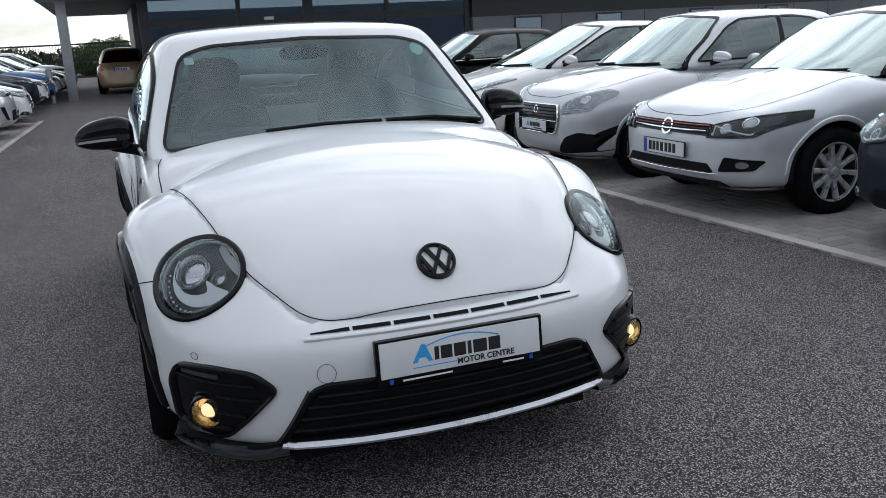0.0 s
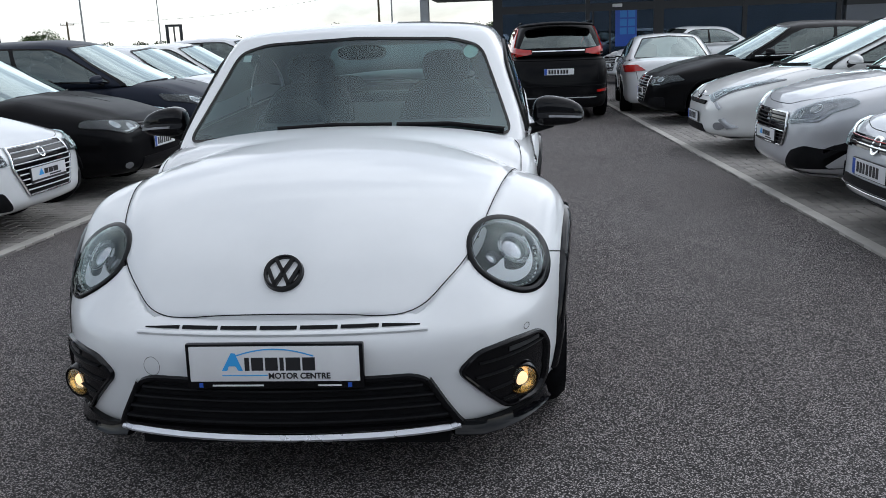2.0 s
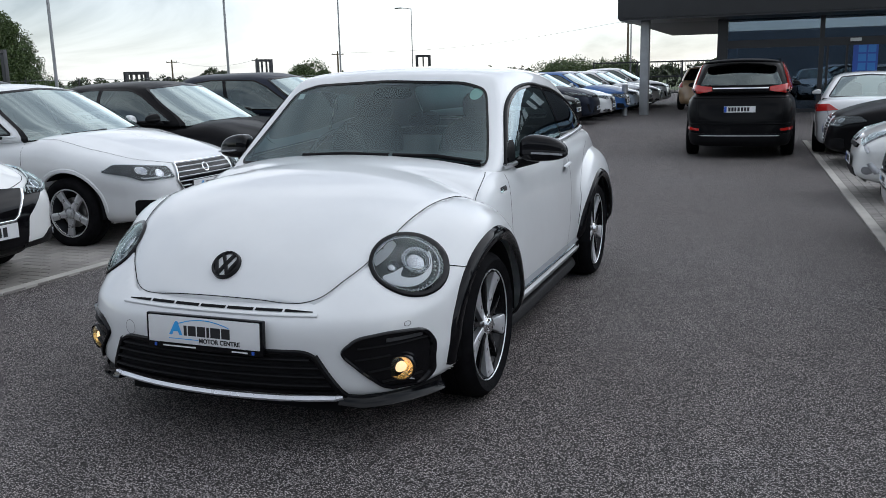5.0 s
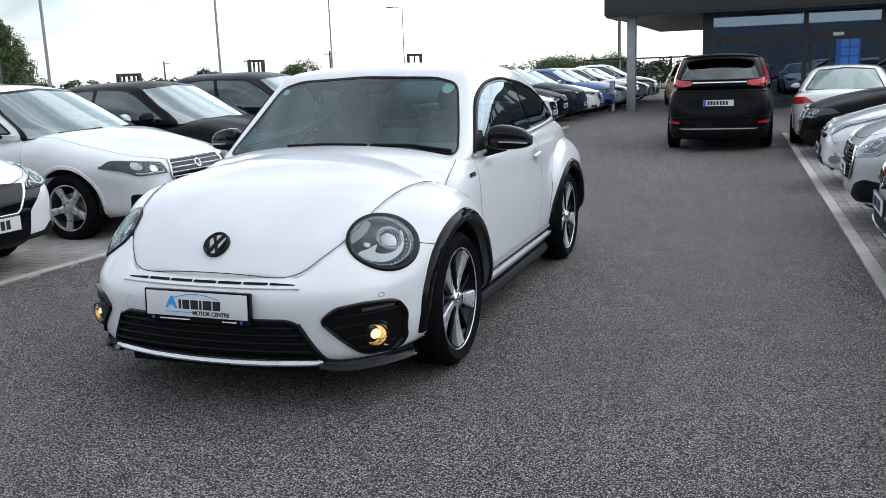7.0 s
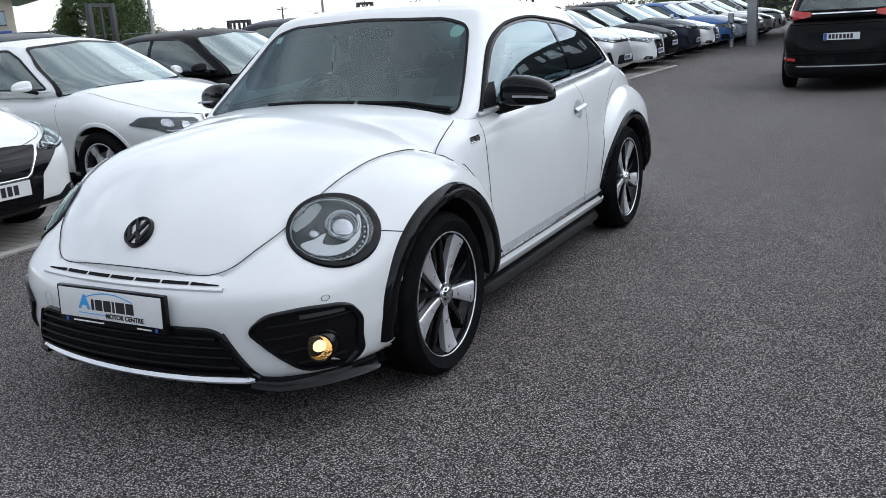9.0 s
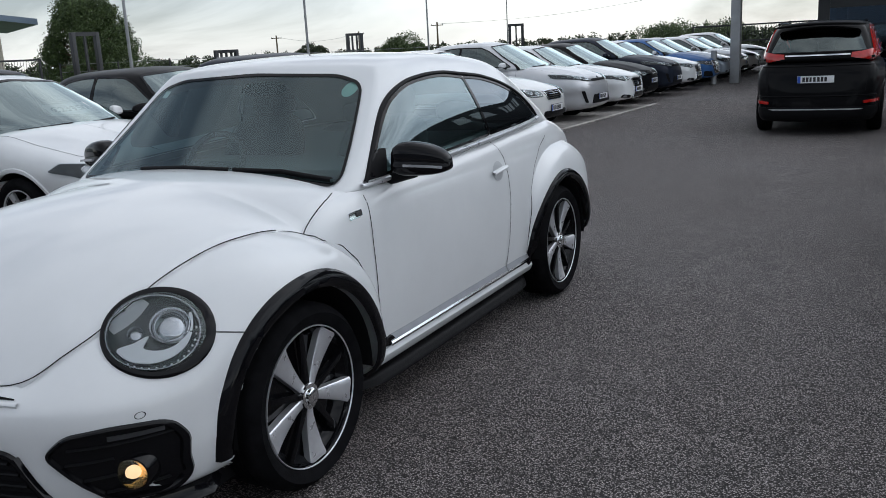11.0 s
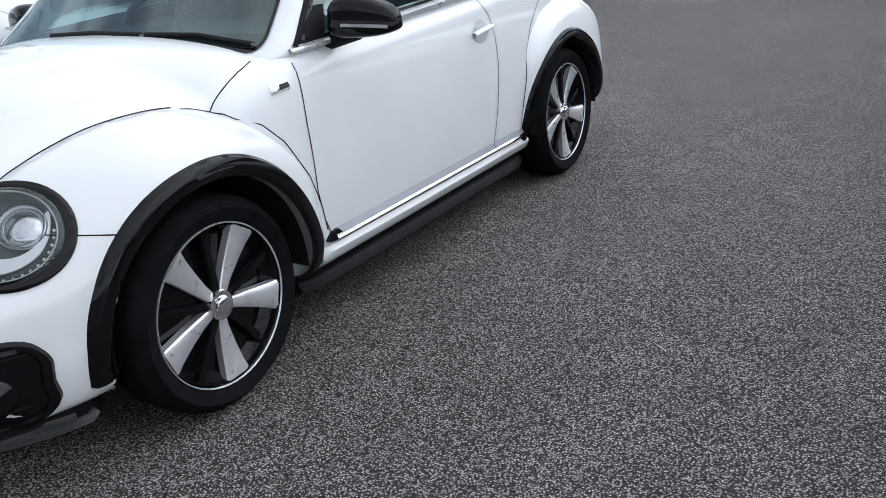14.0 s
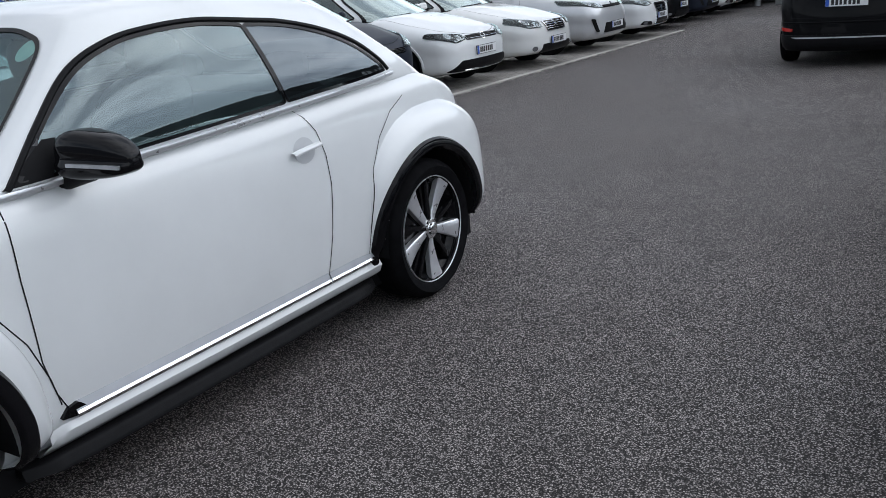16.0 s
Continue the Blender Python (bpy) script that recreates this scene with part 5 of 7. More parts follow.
        cv_ = bowl([(0.93, -0.008, 0.006), (0.86, -0.007, 0.012), (0.7, -0.005, 0.017), (0.45, -0.003, 0.021), (0.2, 0.0, 0.0225), (0.01, 0.0, 0.023)])
        part("cover", cv_, CLEAR, bez, "clear domed cover", 80)
    part("front_clip", front, WHITE, car, "white bumper and flared wings in one piece", 50)
    # bumper
    for k in range(7):
        x0 = -0.428 + k * 0.1235
        taper = (0.005 if k == 0 else 0.0, 0.005 if k == 6 else 0.0)
        q = [(x0, 0.562), (x0 + 0.114, 0.562), (x0 + 0.114, 0.5705 - taper[1]), (x0, 0.5705 - taper[0])]
        part("vent_slot", f.patch(q, 0.003, 0.04, 0.0), DARK, car, "dark slot under the bonnet")
    part("vent_ledge", f.ribbon([(-0.45, 0.552), (0, 0.552), (0.45, 0.552)], 0.012, 0.003, False, 0.007), WHITE, car)
    gp = rounded([(-0.525, 0.258), (0.525, 0.258), (0.48, 0.34), (0.44, 0.405), (0.40, 0.418), (-0.40, 0.418), (-0.44, 0.405), (-0.48, 0.34)], 0.02)
    gr = part("lower_grille", f.patch(gp, 0.004, 0.05), DARK, car, "black lower grille")
    part("grille_rim", f.ribbon(gp, 0.02, 0.006, True, 0.01), GLOSS_BLACK, gr)
    for z, w in ((0.29, 0.50), (0.325, 0.48), (0.36, 0.46), (0.392, 0.43)):
        part("grille_slat", f.ribbon([(-w, z), (-0.2, z), (0.2, z), (w, z)], 0.014, 0.008, False, 0.014), MATT_BLACK, gr)
    part("front_lip", f.ribbon([(-0.535, 0.245), (-0.5, 0.238), (-0.3, 0.232), (0, 0.23), (0.3, 0.232), (0.5, 0.238), (0.535, 0.245)], 0.015, 0.012, False, 0.014), ALLOY, car, "silver lip along the bumper's foot")
    for s in (-1, 1):
        fp = rounded([(s * x, z) for x, z in [(0.54, 0.415), (0.60, 0.467), (0.70, 0.480), (0.79, 0.470), (0.815, 0.41), (0.805, 0.29), (0.775, 0.252), (0.68, 0.262), (0.62, 0.33)]][:: s], 0.025)
        fs = part("fog_lamp_surround", f.patch(fp, 0.003, 0.05), GLOSS_BLACK, car, "gloss black fog lamp surround")
        part("surround_rim", f.ribbon(fp, 0.016, 0.005, True, 0.01), GLOSS_BLACK, fs)
        for z, x0, x1 in ((0.43, 0.60, 0.80), (0.385, 0.59, 0.70), (0.335, 0.63, 0.70), (0.29, 0.67, 0.78)):
            part("surround_slat", f.ribbon([(s * x0, z), (s * x1, z + 0.008)], 0.008, 0.005, False, 0.007), MATT_BLACK, fs)
        part("turn_signal", f.patch([(s * x, z) for x, z in [(0.69, 0.446), (0.785, 0.446), (0.785, 0.458), (0.69, 0.46)]][:: s], 0.007, 0.04, 0.003), LAMP_DARK, fs, "clear turn lamp")
        c, n = f.lay(s * 0.735, 0.336, -0.016)
        n = (n + Vector((0, -1.1, 0.05))).normalized()
        fog = new("fog_lamp")
        fog.empty_display_size = 0.05
        fog.parent = car
        fog.matrix_basis = Matrix.Translation(c) @ n.to_track_quat("X", "Z").to_matrix().to_4x4()
        fog["label"] = "lit warm fog lamp"
        part("fog_reflector", lathe([(0.0, 0.008), (0.012, 0.009), (0.026, 0.014), (0.038, 0.022), (0.046, 0.032)], 32), FOG_REFLECTOR, fog, "faceted bright reflector", 80)
        bulb = bmesh.new()
        bmesh.ops.create_uvsphere(bulb, u_segments=14, v_segments=8, radius=0.026, matrix=Matrix.Translation((0.018, -s * 0.006, 0.002)) @ Matrix.Diagonal((0.6, 1.1, 0.9, 1)))
        part("fog_bulb", bulb, FOG_BULB, fog, "glowing bulb")
        part("fog_ring", lathe([(0.046, 0.030), (0.049, 0.036), (0.053, 0.035), (0.058, 0.024), (0.066, -0.02)], 32), GLOSS_BLACK, fog)
        part("fog_glass", lathe([(0.0, 0.046), (0.02, 0.0445), (0.036, 0.040), (0.047, 0.034)], 32), CLEAR, fog)
        part("parking_sensor", f.ribbon(oval(s * 0.748, 0.503, 0.0085, 0.0095, 20), 0.0018, 0.002, True), GREY, car)
        # black splitter round the corner of the bumper
        way = [f.lay(s * x, 0.26)[0] for x in np.linspace(0.52, 0.80, 14)]
        vs = V["p" if s > 0 else "n"]
        way += [p for p in (vs.lay(s * y, 0.26)[0] for y in np.linspace(-0.56, -0.40, 6)) if p.y > way[13].y + 0.01]
        n_ = len(way) - 1
        way = [(p.x * (1 - 0.03 * max(0, k - n_ + 2)), p.y, 0.218 - 0.018 * min(1, k / 4) + 0.008 * max(0, k - n_ + 2)) for k, p in enumerate(way)]
        part("splitter", sweep(way if s > 0 else way[::-1], [(-0.06, -0.014), (0.010, -0.014), (0.015, -0.008), (0.007, 0.002), (0.0, 0.03), (-0.03, 0.034)]), GLOSS_BLACK, car, "black corner splitter")
        part("grille_brace", f.ribbon([(s * 0.445, 0.405), (s * 0.49, 0.325), (s * 0.545, 0.232)], 0.026, 0.006, False, 0.014), GLOSS_BLACK, car)
        part("wing_gap", f.ribbon([(s * 0.575, 0.775), (s * 0.60, 0.762)], 0.005, 0.002), DARK, car)
    val = [f.lay(x, 0.26)[0] for x in np.linspace(-0.58, 0.58, 25)]
    part("valance", sweep([(p.x, p.y + 0.045, 0.212 + 0.02 * abs(p.x / 0.58) ** 4) for p in val], [(-0.12, -0.035), (-0.03, -0.030), (0.0, -0.01), (0.004, 0.03), (-0.12, 0.03)]), DARK, car, "black valance under the bumper")
    part("tow_cover", f.ribbon(oval(-0.40, 0.455, 0.027, 0.029, 24), 0.0015, 0.002, True), GREY, car)
    # emblem
    c, n = f.lay(0, 0.707, 0.006)
    em = new("emblem")
    em.empty_display_size = 0.05
    em.parent = car
    em.matrix_basis = Matrix.Translation(c) @ n.to_track_quat("X", "Z").to_matrix().to_4x4()
    em["label"] = "black round emblem"
    ring = part("emblem_ring", lathe([(0.050, -0.004), (0.0515, 0.008), (0.055, 0.0105), (0.0605, 0.009), (0.064, -0.006)], 40), GLOSS_BLACK, em)
    part("emblem_dish", lathe([(0.0, -0.001), (0.05, -0.001)], 32), WHITE, em)
    for a, b in (((-0.026, 0.046), (-0.004, 0.006)), ((0.026, 0.046), (0.004, 0.006)), ((-0.05, 0.018), (-0.022, -0.044)), ((-0.022, -0.044), (0.0, 0.0)), ((0.05, 0.018), (0.022, -0.044)), ((0.022, -0.044), (0.0, 0.0))):
        d = Vector((0, b[0] - a[0], b[1] - a[1]))
        mm = Matrix.Translation((0.004, (a[0] + b[0]) / 2, (a[1] + b[1]) / 2)) @ d.to_track_quat("Z", "X").to_matrix().to_4x4() @ Matrix.Diagonal((0.012, 0.012, d.length + 0.008, 1))
        bar = bmesh.new()
        bmesh.ops.create_cube(bar, size=1, matrix=mm)
        part("emblem_bar", bar, GLOSS_BLACK, em, "", 30)
    # dealer's plate
    pl = box("dealer_plate", -0.268, 0.268, -0.012, 0.012, -0.07, 0.07, GLOSS_BLACK, car, 0.006, "white dealer plate in a black frame")
    pl.matrix_basis = pose(0, -0.892, 0.474, -4)
    box("plate_face", -0.256, 0.256, -0.0145, -0.011, -0.045, 0.062, PLATE_WHITE, pl, 0.003)
    lettering("MOTOR CENTRE", 0.0245, INK, pl, pose(0.075, -0.0155, -0.036, 90), "lettering", 0.0006)
    tri = bmesh.new()
    tri.faces.new([tri.verts.new((x, -0.0152, z)) for x, z in [(-0.158, -0.012), (-0.128, 0.042), (-0.116, 0.042), (-0.094, -0.012), (-0.108, -0.012), (-0.116, 0.002), (-0.136, 0.002), (-0.142, -0.012)]])
    part("logo_mark", tri, LOGO_BLUE, pl, "blue pointed logo mark", 0)
    for x0, x1 in ((-0.088, -0.074), (-0.068, -0.032), (-0.026, 0.012), (0.018, 0.03), (0.036, 0.08), (0.086, 0.124)):
        box("logo_bar", x0, x1, -0.0152, -0.0143, -0.012, 0.028, INK, pl)
    box("logo_line", -0.158, -0.02, -0.0152, -0.0143, -0.028, -0.025, LOGO_BLUE, pl)
    sw = bmesh.new()
    pts = [(-0.12 + 0.24 * k / 16, 0.012 + 0.04 * math.sin(math.pi * (0.15 + 0.7 * k / 16))) for k in range(17)]
    lo = [sw.verts.new((x, -0.0158, z)) for x, z in pts]
    hi = [sw.verts.new((x, -0.0158, z + 0.004)) for x, z in pts]
    for k in range(16):
        sw.faces.new((lo[k], lo[k + 1], hi[k + 1], hi[k]))
    part("logo_swoosh", sw, LOGO_BLUE, pl, "", 0)
    for x0, x1 in ((-0.19, -0.035), (0.13, 0.20)):
        box("small_print_bar", x0, x1, -0.0135, -0.0115, -0.0605, -0.0555, PLATE_WHITE, pl)
    for x in (-0.225, 0.225):
        box("flag_mark", x - 0.006, x + 0.006, -0.0135, -0.0115, -0.064, -0.05, PLATE_BLUE, pl)
    # inside
    box("cabin_floor", -0.74, 0.74, 0.45, 2.85, 0.70, 0.72, DARK, car)
    for s in (-1, 1):
        box("door_card", *sorted((s * 0.735, s * 0.75)), 0.66, 2.6, 0.72, 0.965, DASH, car)
    part("dashboard", shell(16, 8, 6, lambda a, b, c: (c * 0.71, 0.68 + a * 0.26 + 0.08 * c * c, 0.95 + b * 0.055 - 0.02 * a), 4), DASH, car, "grey dashboard top")
    for s in (-1, 1):
        st = part("seat", shell(12, 8, 14, lambda a, b, c: (s * 0.37 + c * (0.25 - 0.03 * b), 1.38 + a * 0.07 + b * 0.11 - 0.03 * c * c, 0.94 + b * 0.25), 4), LEATHER, car, "dark front seat")
        part("headrest", shell(8, 5, 6, lambda a, b, c: (s * 0.37 + c * 0.13, 1.50 + a * 0.05, 1.25 + b * 0.09), 3), LEATHER, st)
    rb = part("rear_bench", shell(16, 6, 8, lambda a, b, c: (c * 0.6, 2.15 + a * 0.07 + b * 0.1, 0.92 + b * 0.17), 4), LEATHER, car)
    for s in (-1, 1):
        part("headrest", shell(6, 4, 5, lambda a, b, c: (s * 0.33 + c * 0.12, 2.27 + a * 0.04, 1.13 + b * 0.06), 3), LEATHER, rb)
    sw = bmesh.new()
    R, rr = 0.18, 0.016
    ring = [[sw.verts.new(((R + rr * math.cos(v)) * math.cos(u), (R + rr * math.cos(v)) * math.sin(u), rr * math.sin(v))) for v in (2 * math.pi * j / 8 for j in range(8))] for u in (2 * math.pi * i / 32 for i in range(32))]
    for i in range(32):
        for j in range(8):
            sw.faces.new((ring[i][j], ring[(i + 1) % 32][j], ring[(i + 1) % 32][(j + 1) % 8], ring[i][(j + 1) % 8]))
    box_bm(sw, -0.17, 0.17, -0.03, 0.03, -0.012, 0.012)
    box_bm(sw, -0.03, 0.03, -0.17, 0.0, -0.012, 0.012)
    wheel = part("steering_wheel", sw, DASH, car)
    wheel.matrix_basis = pose(-0.37, 0.98, 0.97, 62)
    part("inside_mirror", shell(6, 4, 4, lambda a, b, c: (c * 0.12, 0.98 + a * 0.025, 1.345 + b * 0.035), 3), MATT_BLACK, car)
    st = C["f"].patch(oval(0.53, 1.34, 0.034, 0.03, 20), -0.006, 0.03, 0.0)
    part("window_sticker", st, FROST, car, "round pale green sticker inside the windscreen")
    sq = C["f"].patch([(-0.56, 1.325), (-0.52, 1.325), (-0.52, 1.355), (-0.56, 1.355)], -0.006, 0.03, 0.0)
    part("window_sticker", sq, PAPER, car, "small white sticker inside the windscreen")
    part("wiper", C["f"].ribbon([(0.22, 1.035), (0.45, 1.03), (0.68, 1.0)], 0.012, 0.012, False, 0.01), MATT_BLACK, car)
    part("wiper", C["f"].ribbon([(-0.30, 1.03), (-0.05, 1.04), (0.2, 1.035)], 0.012, 0.012, False, 0.01), MATT_BLACK, car)
    box("underbody", -0.74, 0.74, -0.38, 3.1, 0.135, 0.24, DARK, car)
    box("front_undertray", -0.50, 0.50, -0.74, -0.385, 0.15, 0.24, DARK, car)
    kit = wheel_kit(0.33, 0.250, 0.235, 5, "blade", ALLOY, CHROME)
    hang_wheels(car, kit, [(0.886, 0, HUB), (-0.886, 0, HUB), (0.876, WB, HUB), (-0.876, WB, HUB)], -33)
    whole.free()
    return car


# ---- ground ----
def sheet(name, corners, z0, z1, material, label, category, parent=None):
    bm = bmesh.new()
    lo = [bm.verts.new((x, y, z0)) for x, y in corners]
    hi = [bm.verts.new((x, y, z1)) for x, y in corners]
    n = len(corners)
    bm.faces.new(hi)
    bm.faces.new(lo[::-1])
    for i in range(n):
        bm.faces.new((lo[i], lo[(i + 1) % n], hi[(i + 1) % n], hi[i]))
    bmesh.ops.recalc_face_normals(bm, faces=bm.faces)
    ob = part(name, bm, material, parent, "", 0)
    return tagged(ob, label, category, "", "structure")


def left_x(y):
    return -3.05 + (y - 0.5) * 0.036


def right_x(y):
    return 3.10 - (y - 0.4) * 0.031


sheet("ground", [(-900, -900), (900, -900), (900, 900), (-900, 900)], -0.3, -0.05, GRASS, "flat green field round the car yard", "ground")
sheet("road", [(-32, -40), (34, -40), (34, 62), (-32, 62)], -0.2, 0.0, ASPHALT, "dark coarse asphalt lane of the car yard", "road")
BAYS = []
for side, y1 in ((left_x, 17.6), (right_x, 14.9)):
    s = 1 if side is left_x else -1
    sheet("kerb", [(side(-14), -14), (side(-14) + s * 0.09, -14), (side(y1) + s * 0.09, y1), (side(y1), y1)], -0.1, 0.02, CONCRETE, "pale flush concrete kerb along the parking bays", "kerb")
    out = -s * 5.3
    bay = sheet("parking_bay", [(side(-14), -14), (side(y1), y1), (side(y1) + out, y1), (side(-14) + out, -14)], -0.1, 0.003, JOINT, "parking bays of grey herringbone pavers", "pavement")
    BAYS.append(bay)


# ---- showroom ----
def showroom():
    X0, X1, Y, ZS = 0.35, 11.3, 26.5, 2.95
    b = thing("showroom", pose(0, 0, 0), "dark-clad car showroom with a tall glass front and a flat canopy", "building", "", "structure")
    box("floor_slab", X0, X1, Y, 38, -0.02, 0.03, CONCRETE, b)
    box("back_wall", X0, X1, 37.8, 38, 0, ZS, CLAD_GREY, b)
    box("side_wall", X0 - 0.2, X0 - 0.02, Y + 5, 38, 0, ZS, CLAD_GREY, b)
    box("side_wall", X1, X1 + 0.2, Y + 0.15, 38, 0, ZS, CLAD_GREY, b)
    box("showroom_ceiling", X0 - 0.2, X1 + 0.2, Y + 0.1, 38, ZS + 0.3, ZS + 0.45, PAPER, b)
    for k in range(4):
        box("ceiling_lamp", 1.5 + k * 2.6, 2.7 + k * 2.6, 29, 29.3, ZS + 0.25, ZS + 0.295, SHOP_LIGHT, b)
    box("roof", -2.72, 33, 24.6, 40, 3.02, 6.6, CLAD, b, 0.02, "deep dark fascia and canopy roof")
    for k in range(7):
        x = 5.2 + k * 1.1
        box("sign_bar", x, x + (0.3 if k in (1, 4) else 0.78), 24.55, 24.597, 4.9, 6.0, PAPER, b, 0.01)
    box("soffit", -2.67, 33, 24.65, Y + 0.4, ZS + 0.02, 3.03, FRAME_DARK, b)
    xs = [X0, 3.3, 5.6, 8.35, X1]
    for k, x in enumerate(xs):
        w = 0.16 if k in (0, 2) else 0.07
        box("mullion", x - w, x + w, Y - 0.06, Y + 0.08, 0, ZS + 0.02, FRAME_DARK, b)
    for a, c in zip(xs, xs[1:]):
        box("transom", a, c, Y - 0.04, Y + 0.06, 2.05, 2.3, FRAME_DARK, b)
        box("bottom_rail", a, c, Y - 0.04, Y + 0.06, 0, 0.12, FRAME_DARK, b)
        box("pane", a, c, Y, Y + 0.012, 0.12, 2.05, SHOP_GLASS, b)
        box("pane", a, c, Y, Y + 0.012, 2.3, ZS + 0.02, SHOP_GLASS, b)
    for x in (3.45, 4.0):
        box("door_frame", x, x + 0.06, Y - 0.08, Y - 0.045, 0.02, 2.05, FRAME_DARK, b)
    for x, z in ((4.35, 1.28), (4.62, 1.28), (4.35, 1.55), (4.62, 1.55), (4.35, 1.82), (4.62, 1.82)):
        box("blue_panel", x, x + 0.22, Y - 0.05, Y - 0.042, z, z + 0.22, SIGN_BLUE, b)
    box("poster_board", 4.2, 4.9, Y - 0.04, Y - 0.03, 0.9, 2.05, PLATE_BLUE, b)
    box("camera_box", 4.1, 4.4, Y - 0.2, Y - 0.06, 2.16, 2.26, PAPER, b)
    # plain wing to the east
    box("grey_wall", X1 + 0.2, 33, Y - 0.1, Y + 0.2, 0, 1.95, CLAD_GREY, b)
    box("upper_cladding", X1 + 0.2, 33, Y - 0.12, Y + 0.2, 1.95, 3.05, CLAD, b)
    for x in (13.2, 16.6, 20.8, 24.5):
        box("window_frame", x - 0.06, x + 1.06, Y - 0.14, Y - 0.11, 0.85, 1.9, FRAME_DARK, b)
        box("window_pane", x, x + 1.0, Y - 0.155, Y - 0.142, 0.92, 1.84, SHOP_GLASS, b)
        box("window_back", x, x + 1.0, Y - 0.14, Y - 0.136, 0.92, 1.84, PAPER, b)
    for k in range(12):
        x = X1 + 0.2 + k * 1.8
        box("panel_joint", x - 0.012, x + 0.012, Y - 0.106, Y - 0.098, 0, 1.94, FRAME_DARK, b)
    col = box("canopy_column", -2.12, -1.84, 25.4, 25.7, 0, 3.03, GALV, b, 0.02, "square grey steel column")
    return b


showroom()
bol = thing("bollard", pose(-2.55, 25.2, 0), "grey steel bollard by the canopy column", "bollard")
part("post", rod_bm(bmesh.new(), (0, 0, 0), (0, 0, 1.0), 0.09), GALV, bol)
bol2 = copy_thing(bol, pose(0.15, 24.4, 0))
tagged(bol2, "grey steel bollard beside the showroom front", "bollard")


# unseen wall added behind the walk to block low light and darken reflections
wall_south = thing("wall_south", pose(0, -15.5, 0), "unseen dark grey clad wall added to block low light", "wall", "", "structure")
box("cladding", -30, 30, -0.2, 0.0, 0, 4.2, CLAD_GREY, wall_south)
box("plinth", -30, 30, 0.004, 0.06, 0, 0.4, CONCRETE, wall_south)


# ---- the office across the yard ----
def office():
    b = thing("office_building", pose(-50.2, 25.1, 0, 0, 0, 62), "cream rendered office with a curved blue-grey roof", "building", "", "structure")
    # local x runs along the front, y away from the yard
    box("wall", -13, 9, 0, 10, 0, 4.3, RENDER_WALL, b)
    bm = bmesh.new()
    n = 24
    rows = []
    for k in range(n + 1):
        t = k / n
        x = -15 + 26 * t
        z = 4.1 + 1.5 * math.sin(math.pi * (0.12 + 0.80 * t))
        rows.append([bm.verts.new((x, -1.2, z - 0.35)), bm.verts.new((x, -1.2, z)), bm.verts.new((x, 11, z)), bm.verts.new((x, 11, z - 0.35))])
    for a, c in zip(rows, rows[1:]):
        for i in range(4):
            bm.faces.new((a[i], a[(i + 1) % 4], c[(i + 1) % 4], c[i]))
    bm.faces.new(rows[0])
    bm.faces.new(rows[-1])
    bmesh.ops.recalc_face_normals(bm, faces=bm.faces)
    part("roof", bm, ROOF_BLUE, b, "curved blue-grey roof")
    bm = bmesh.new()
    for k in range(n):
        t0, t1 = k / n, (k + 1) / n
        za, zb_ = (3.75 + 1.5 * math.sin(math.pi * (0.12 + 0.80 * t)) for t in (t0, t1))
        x0, x1 = -15 + 26 * t0, -15 + 26 * t1
        if x0 > -13.1 and x1 < 9.3:
            bm.faces.new([bm.verts.new(p) for p in ((x0, 0.004, 4.2), (x1, 0.004, 4.2), (x1, 0.004, zb_ + 0.1), (x0, 0.004, za + 0.1))])
    part("gable", bm, RENDER_WALL, b, "", 0)
    for x, w, z0, z1 in ((-1.4, 1.9, 2.9, 3.9), (6.7, 1.8, 2.6, 3.5), (-1.4, 1.9, 0.8, 1.8), (-6.5, 2.2, 2.9, 3.9)):
        w_ = box("window", x, x + w, -0.03, 0.05, z0, z1, FRAME_DARK, b)
        for k in range(2):
            box("pane", x + 0.06 + k * w / 2, x + w / 2 - 0.03 + k * w / 2, -0.045, -0.032, z0 + 0.07, z1 - 0.07, SHOP_GLASS, w_)
        box("sill", x - 0.08, x + w + 0.08, -0.1, 0.0, z0 - 0.08, z0 - 0.005, CONCRETE, w_)
    gl = box("entrance_glazing", 2.3, 5.3, -0.2, 0.05, 0, 4.9, FRAME_DARK, b, 0, "tall dark glazed entrance")
    for i in range(3):
        for j in range(4):
            box("pane", 2.38 + i * 0.98, 3.28 + i * 0.98, -0.22, -0.205, 0.1 + j * 1.2, 1.22 + j * 1.2, SHOP_GLASS, gl)
    sg = box("sign_board", 6.6, 8.7, -0.09, -0.01, 1.45, 2.3, PLATE_BLUE, b, 0, "dark blue sign board")
    for z in (1.6, 1.8, 2.0):
        box("sign_bar", 7.0, 8.3, -0.1, -0.092, z, z + 0.08, PAPER, sg)
    box("entrance_canopy", -3.0, 3.2, -2.6, -0.02, 3.95, 4.25, ROOF_BLUE, b, 0.05, "blue-grey canopy over the entrance")
    return b


office()


